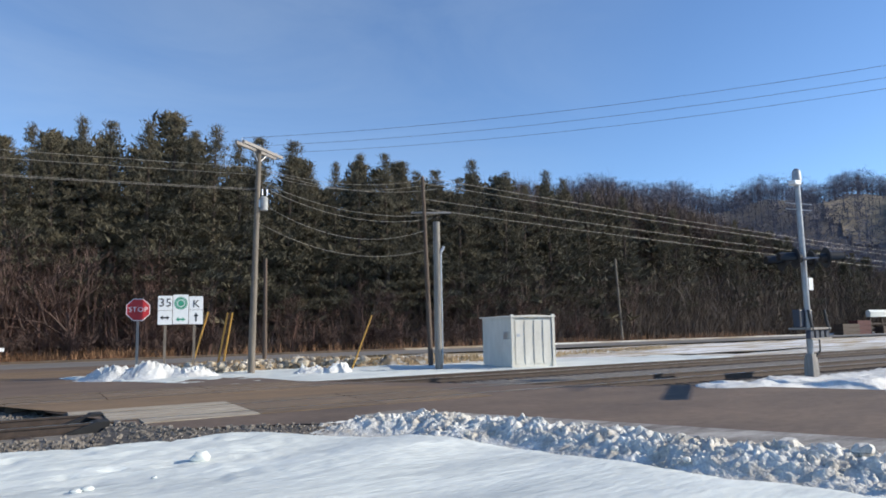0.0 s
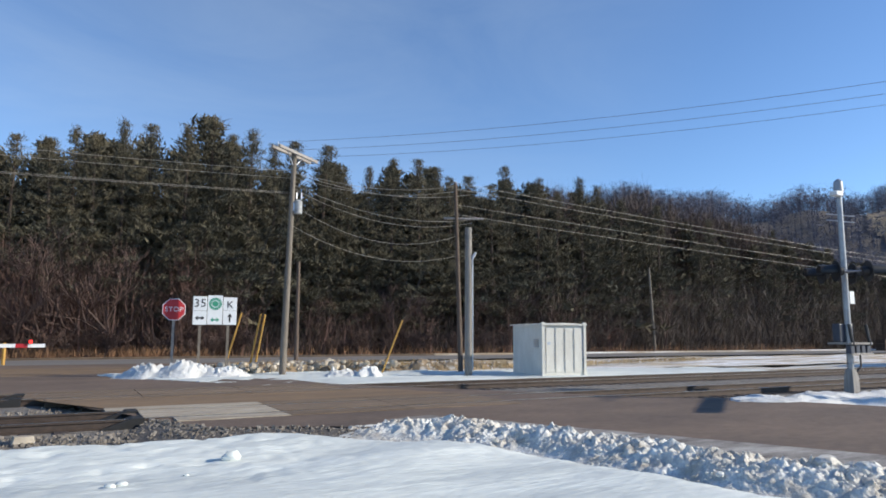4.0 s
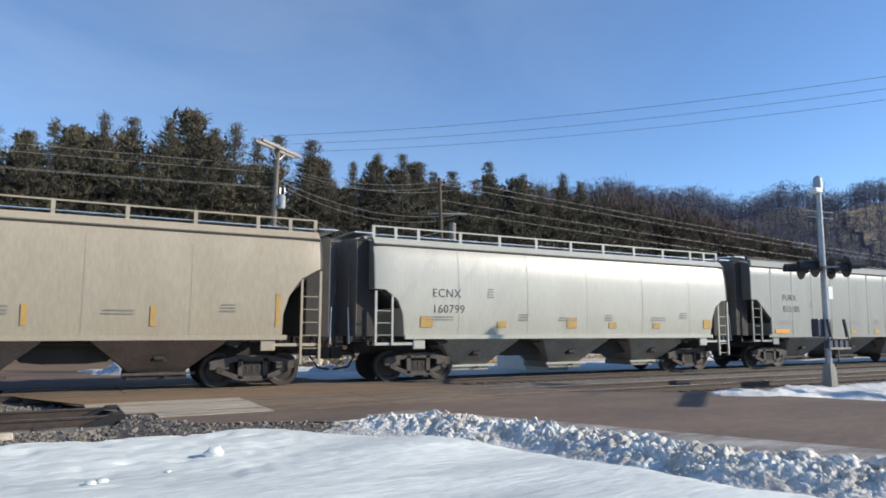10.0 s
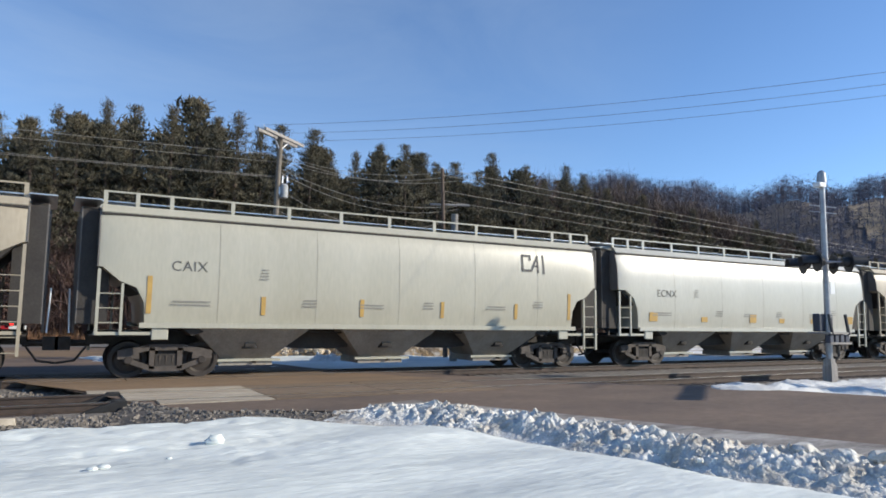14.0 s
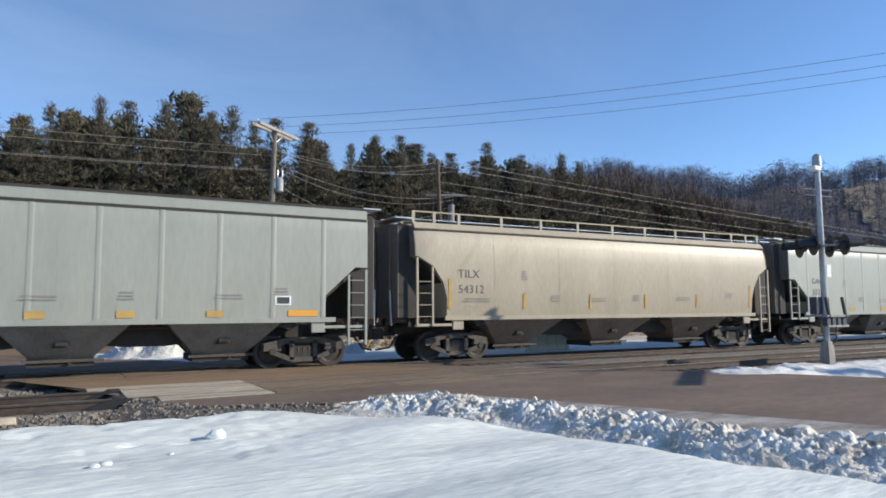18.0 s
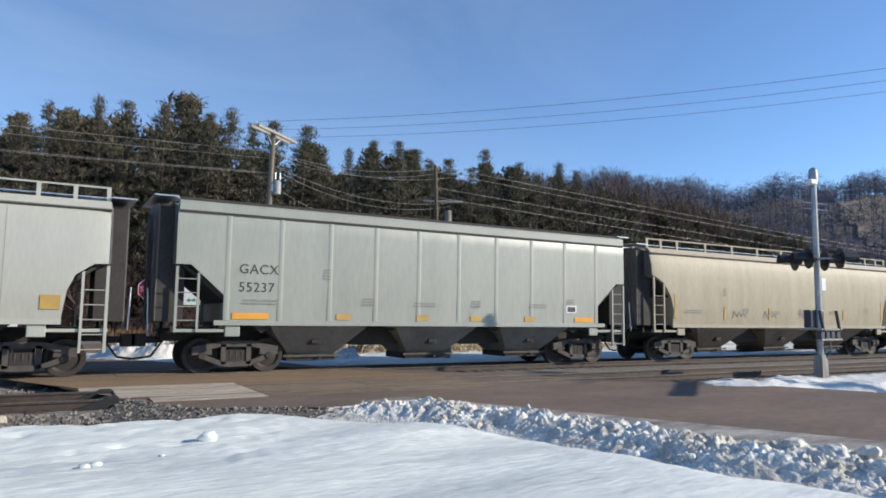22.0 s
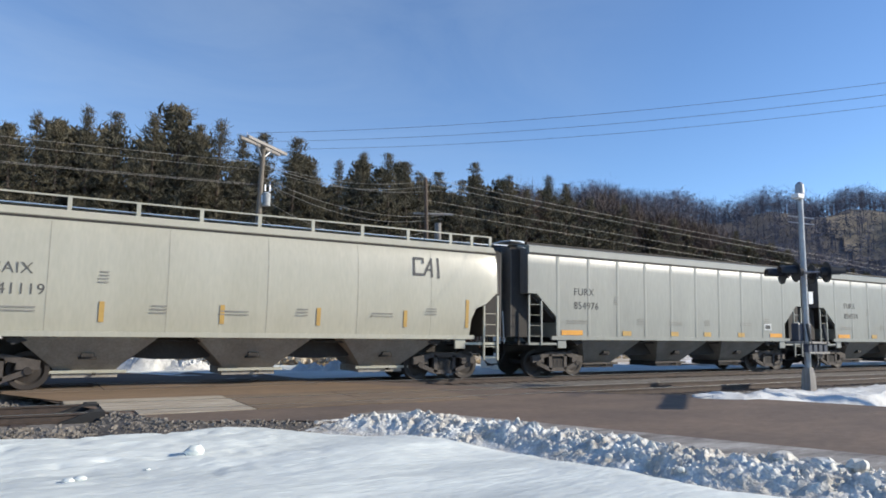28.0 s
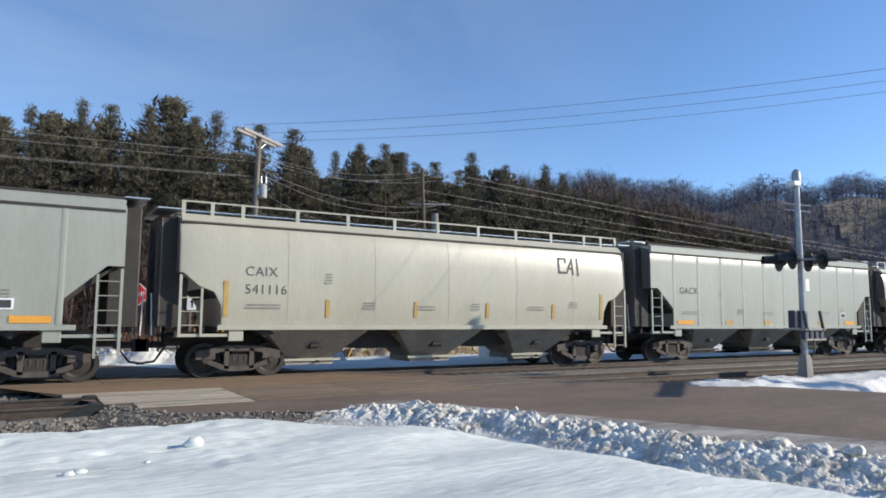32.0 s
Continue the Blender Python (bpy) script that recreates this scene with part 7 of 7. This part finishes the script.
        for a, z in ((7.0, 4.35), (11.3, 4.34), (14.4, 3.78), (10.05, 2.72)):
            box_part("marker", (X(a), X(a + 0.2), min(o, o + 0.02 * y) if a < 10.5 else min(y * 1.2, y * 1.225), max(o, o + 0.02 * y) if a < 10.5 else max(y * 1.2, y * 1.225), z, z + 0.06), LOCOWHITE, lo)
        # roof walk rails beside the blower
        if variant == "new":
            rl = Shape().path([(X(5.1), y * 1.57, 3.92), (X(6.9), y * 1.57, 3.92), (X(6.9), y * 1.57, 3.62), (X(8.9), y * 1.57, 3.62), (X(8.9), y * 1.57, 4.2)], 0.03).path([(X(5.1), y * 1.57, 4.1), (X(9.3), y * 1.57, 4.1)], 0.022)
            part("roof_rail", rl, DARKHOOD, lo)
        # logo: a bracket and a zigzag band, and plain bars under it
        lg = Shape()
        f = (lambda a: X(a + shift)) if y < 0 else (lambda a: X(25.94 - a + shift))
        yy = y * 1.238
        zt, zb = (3.60, 2.67) if variant == "new" else (3.66, 2.67)
        band(lg, [(f(12.68), zt), (f(11.78), zt), (f(11.62), zt - 0.16), (f(11.62), zb + 0.16), (f(11.78), zb), (f(12.72), zb), (f(12.88), zb + 0.16),
                  (f(12.92), zt - 0.14), (f(13.06), zt), (f(13.22), zt - 0.06), (f(13.84), zb + 0.08), (f(14.02), zb), (f(14.2), zb + 0.1), (f(14.33), zb + 0.3), (f(14.33), zt + 0.08)], 0.205, yy)
        part("logo", lg, LOGOCREAM, lo, "cream looping line emblem", smooth=False)
        for k in range(9):
            if k in (3, 6):
                q, w, h = 11.62 + 0.33 * k, 0.05, 0.05
            else:
                q, w, h = 11.53 + 0.33 * k, 0.24, 0.17
            a = f(q)
            b = f(q + w)
            box_part("lettering_bar", (min(a, b), max(a, b), min(yy, yy + 0.006 * y), max(yy, yy + 0.006 * y), 2.15, 2.15 + h), LOGOCREAM, lo)
        # walkway handrail
        hr_ = part("handrail", Shape().path([(X(9.55), y * 1.5, 2.83), (X(21.3), y * 1.5, 2.83), (X(21.75), y * 1.5, 2.3)], 0.026).path([(X(10.2), y * 1.5, 2.36), (X(21.3), y * 1.5, 2.36)], 0.02), DARKHOOD, lo)
        for k in range(9):
            a = 10.6 + 1.28 * k
            part("stanchion", Shape().tube((X(a), y * 1.5, 1.66), (X(a), y * 1.5, 2.84), 0.028), DARKHOOD, hr_)
        # steps at both ends
        for s0, e in ((0.78, 1), (22.0 - 0.45, -1)):
            stp = part("step_well", Shape().box(X(s0) - 0.02, X(s0) + 0.62, y * 1.5 - 0.02, y * 1.5 + 0.02, 0.3, 0.42).box(X(s0), X(s0) + 0.6, min(y * 1.0, y * 1.05), max(y * 1.0, y * 1.05), 0.3, 1.64), LOCOBLACK, lo, smooth=False)
            for k in range(4):
                z = 0.3 + 0.36 * k
                box_part("step", (X(s0), X(s0) + 0.6, min(y * 1.05, y * 1.5), max(y * 1.05, y * 1.5), z, z + 0.04), UNDER, stp)
                box_part("step_edge", (X(s0), X(s0) + 0.6, min(y * 1.5, y * 1.52), max(y * 1.5, y * 1.52), z + 0.005, z + 0.045), STRIPE if e > 0 else UNDER, stp)
            for a in (X(s0) - 0.04, X(s0) + 0.64):
                part("grab_iron", Shape().path([(a, y * 1.53, 0.45), (a, y * 1.53, 1.9), (a - 0.06 * e, y * 1.5, 2.5), (a - 0.02 * e, y * 1.45, 2.75)], 0.024), GALV if e > 0 else DARKHOOD, lo)
        # fuel tank side fittings
        if variant != "new":
            for a in (9.6, 12.15):
                part("air_reservoir", Shape().tube((X(a), y * 1.22, 1.13), (X(a + 1.8), y * 1.22, 1.13), 0.26, 0.26, 18), TANKGREY, lo, "cylindrical air reservoir")
            box_part("battery_box", (X(7.55), X(9.2), min(y * 1.0, y * 1.45), max(y * 1.0, y * 1.45), 0.35, 1.32), BOXGREY, lo, bevel=0.02)
        box_part("walkway_box", (X(13.4), X(15.7), min(y * 1.3, y * 1.48), max(y * 1.3, y * 1.48), 1.22, 1.34), TANKGREY, lo)
    tk = [[(X(s), y, z) for y, z in ((-1.0, 0.25), (1.0, 0.25), (1.46, 0.55), (1.46, 1.2), (-1.46, 1.2), (-1.46, 0.55))] for s in ((7.78, 15.5) if variant == "new" else (9.2, 15.4))]
    if variant != "new":
        tk = [[(x, y if abs(y) < 1.2 else y * 0.8, z if z < 1.1 else 0.95) for x, y, z in r] for r in tk]
    part("fuel_tank", Shape().loft(tk), TANKGREY, lo, smooth=False, bevel=0.04)
    loco_truck(lo, X(4.5)), loco_truck(lo, X(18.55))
    # ends: pilot, coupler, lights, hoses
    for s0, e in ((0.9, -1), (21.4, 1)):
        pl = Shape().loft([[(X(s0), y, z) for y, z in ((-1.5, 0.2), (1.5, 0.2), (1.5, 1.62), (-1.5, 1.62))], [(X(s0 - e * 0.2), y, z) for y, z in ((-1.3, 0.25), (1.3, 0.25), (1.3, 1.62), (-1.3, 1.62))]])
        part("pilot", pl, LOCOBLACK, lo, "black snow-plough pilot", smooth=False)
        cp = Shape().tube((X(s0), 0, 0.88), (X(s0 + e * 0.5), 0, 0.88), 0.12, 0.12, 8)
        a, b = sorted((X(s0 + e * 0.45), X(s0 + e * 0.85)))
        cp.box(a, b, -0.16, 0.16, 0.7, 1.06)
        part("coupler", cp, UNDER, lo, smooth=False)
        for y in (-0.6, 0.6):
            part("air_hose", Shape().path([(X(s0 + e * 0.05), y, 1.0), (X(s0 + e * 0.25), y, 0.6), (X(s0 + e * 0.35), y * 0.8, 0.4)], 0.03), UNDER, lo)
        part("end_handrail", Shape().path([(X(s0), -1.4, 2.6), (X(s0 + e * 0.05), -0.5, 2.55), (X(s0 + e * 0.05), 0.5, 2.55), (X(s0), 1.4, 2.6)], 0.025), LOCORED, lo)
    lamps = [(n0, y, 2.95, "headlight") for y in (-0.12, 0.12)] + [(0.72, y, 1.85, "ditch_light") for y in (-0.95, 0.95)]
    for s0, y, z, nm in lamps:
        hs_ = part(nm, Shape().tube((X(s0 - 0.04), y, z), (X(s0 + 0.2), y, z), 0.12, 0.12, 14), LOCOBLACK, lo)
        part("lens", Shape().disc((X(s0 - 0.045), y, z), (1, 0, 0), 0.06, 0.008, 14), HEADLAMP if number == "2276" else GLASS, hs_, "lit lamp lens" if number == "2276" else "unlit lamp lens")
    part("exhaust_stack", Shape().box(X(11.3), X(11.7), -0.4, 0.4, 4.45, 4.72), LOCOBLACK, lo, smooth=False)
    part("horn", Shape().tube((X(13.75), -0.9, 4.72), (X(14.2), -0.9, 4.72), 0.05, 0.09, 10).tube((X(13.95), -0.9, 4.55), (X(13.95), -0.9, 4.72), 0.03), WHITEPAINT, lo)
    return lo


l1 = build_loco("2276", "red, cream and charcoal diesel locomotive leading the train")
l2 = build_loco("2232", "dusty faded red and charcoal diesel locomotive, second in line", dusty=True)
l3 = build_loco("2656", "red and charcoal diesel locomotive running long hood first", "old")
MOVING += [(l1, 154.98, 0), (l2, 170.15 + 6.83, 0), (l3, 206.55 - 6.83, 180)]


def motions():
    for car, g, turn in MOVING:
        rows = []
        for t in [0, 0.5] + list(range(1, 32)) + [31.5, 32]:
            rows.append((t, pose(g - 23.744 * t - 0.01275 * (t - 16) ** 2, TRACKS[1], 0, 0, 0, turn)))
        walk(car, rows)


motions()
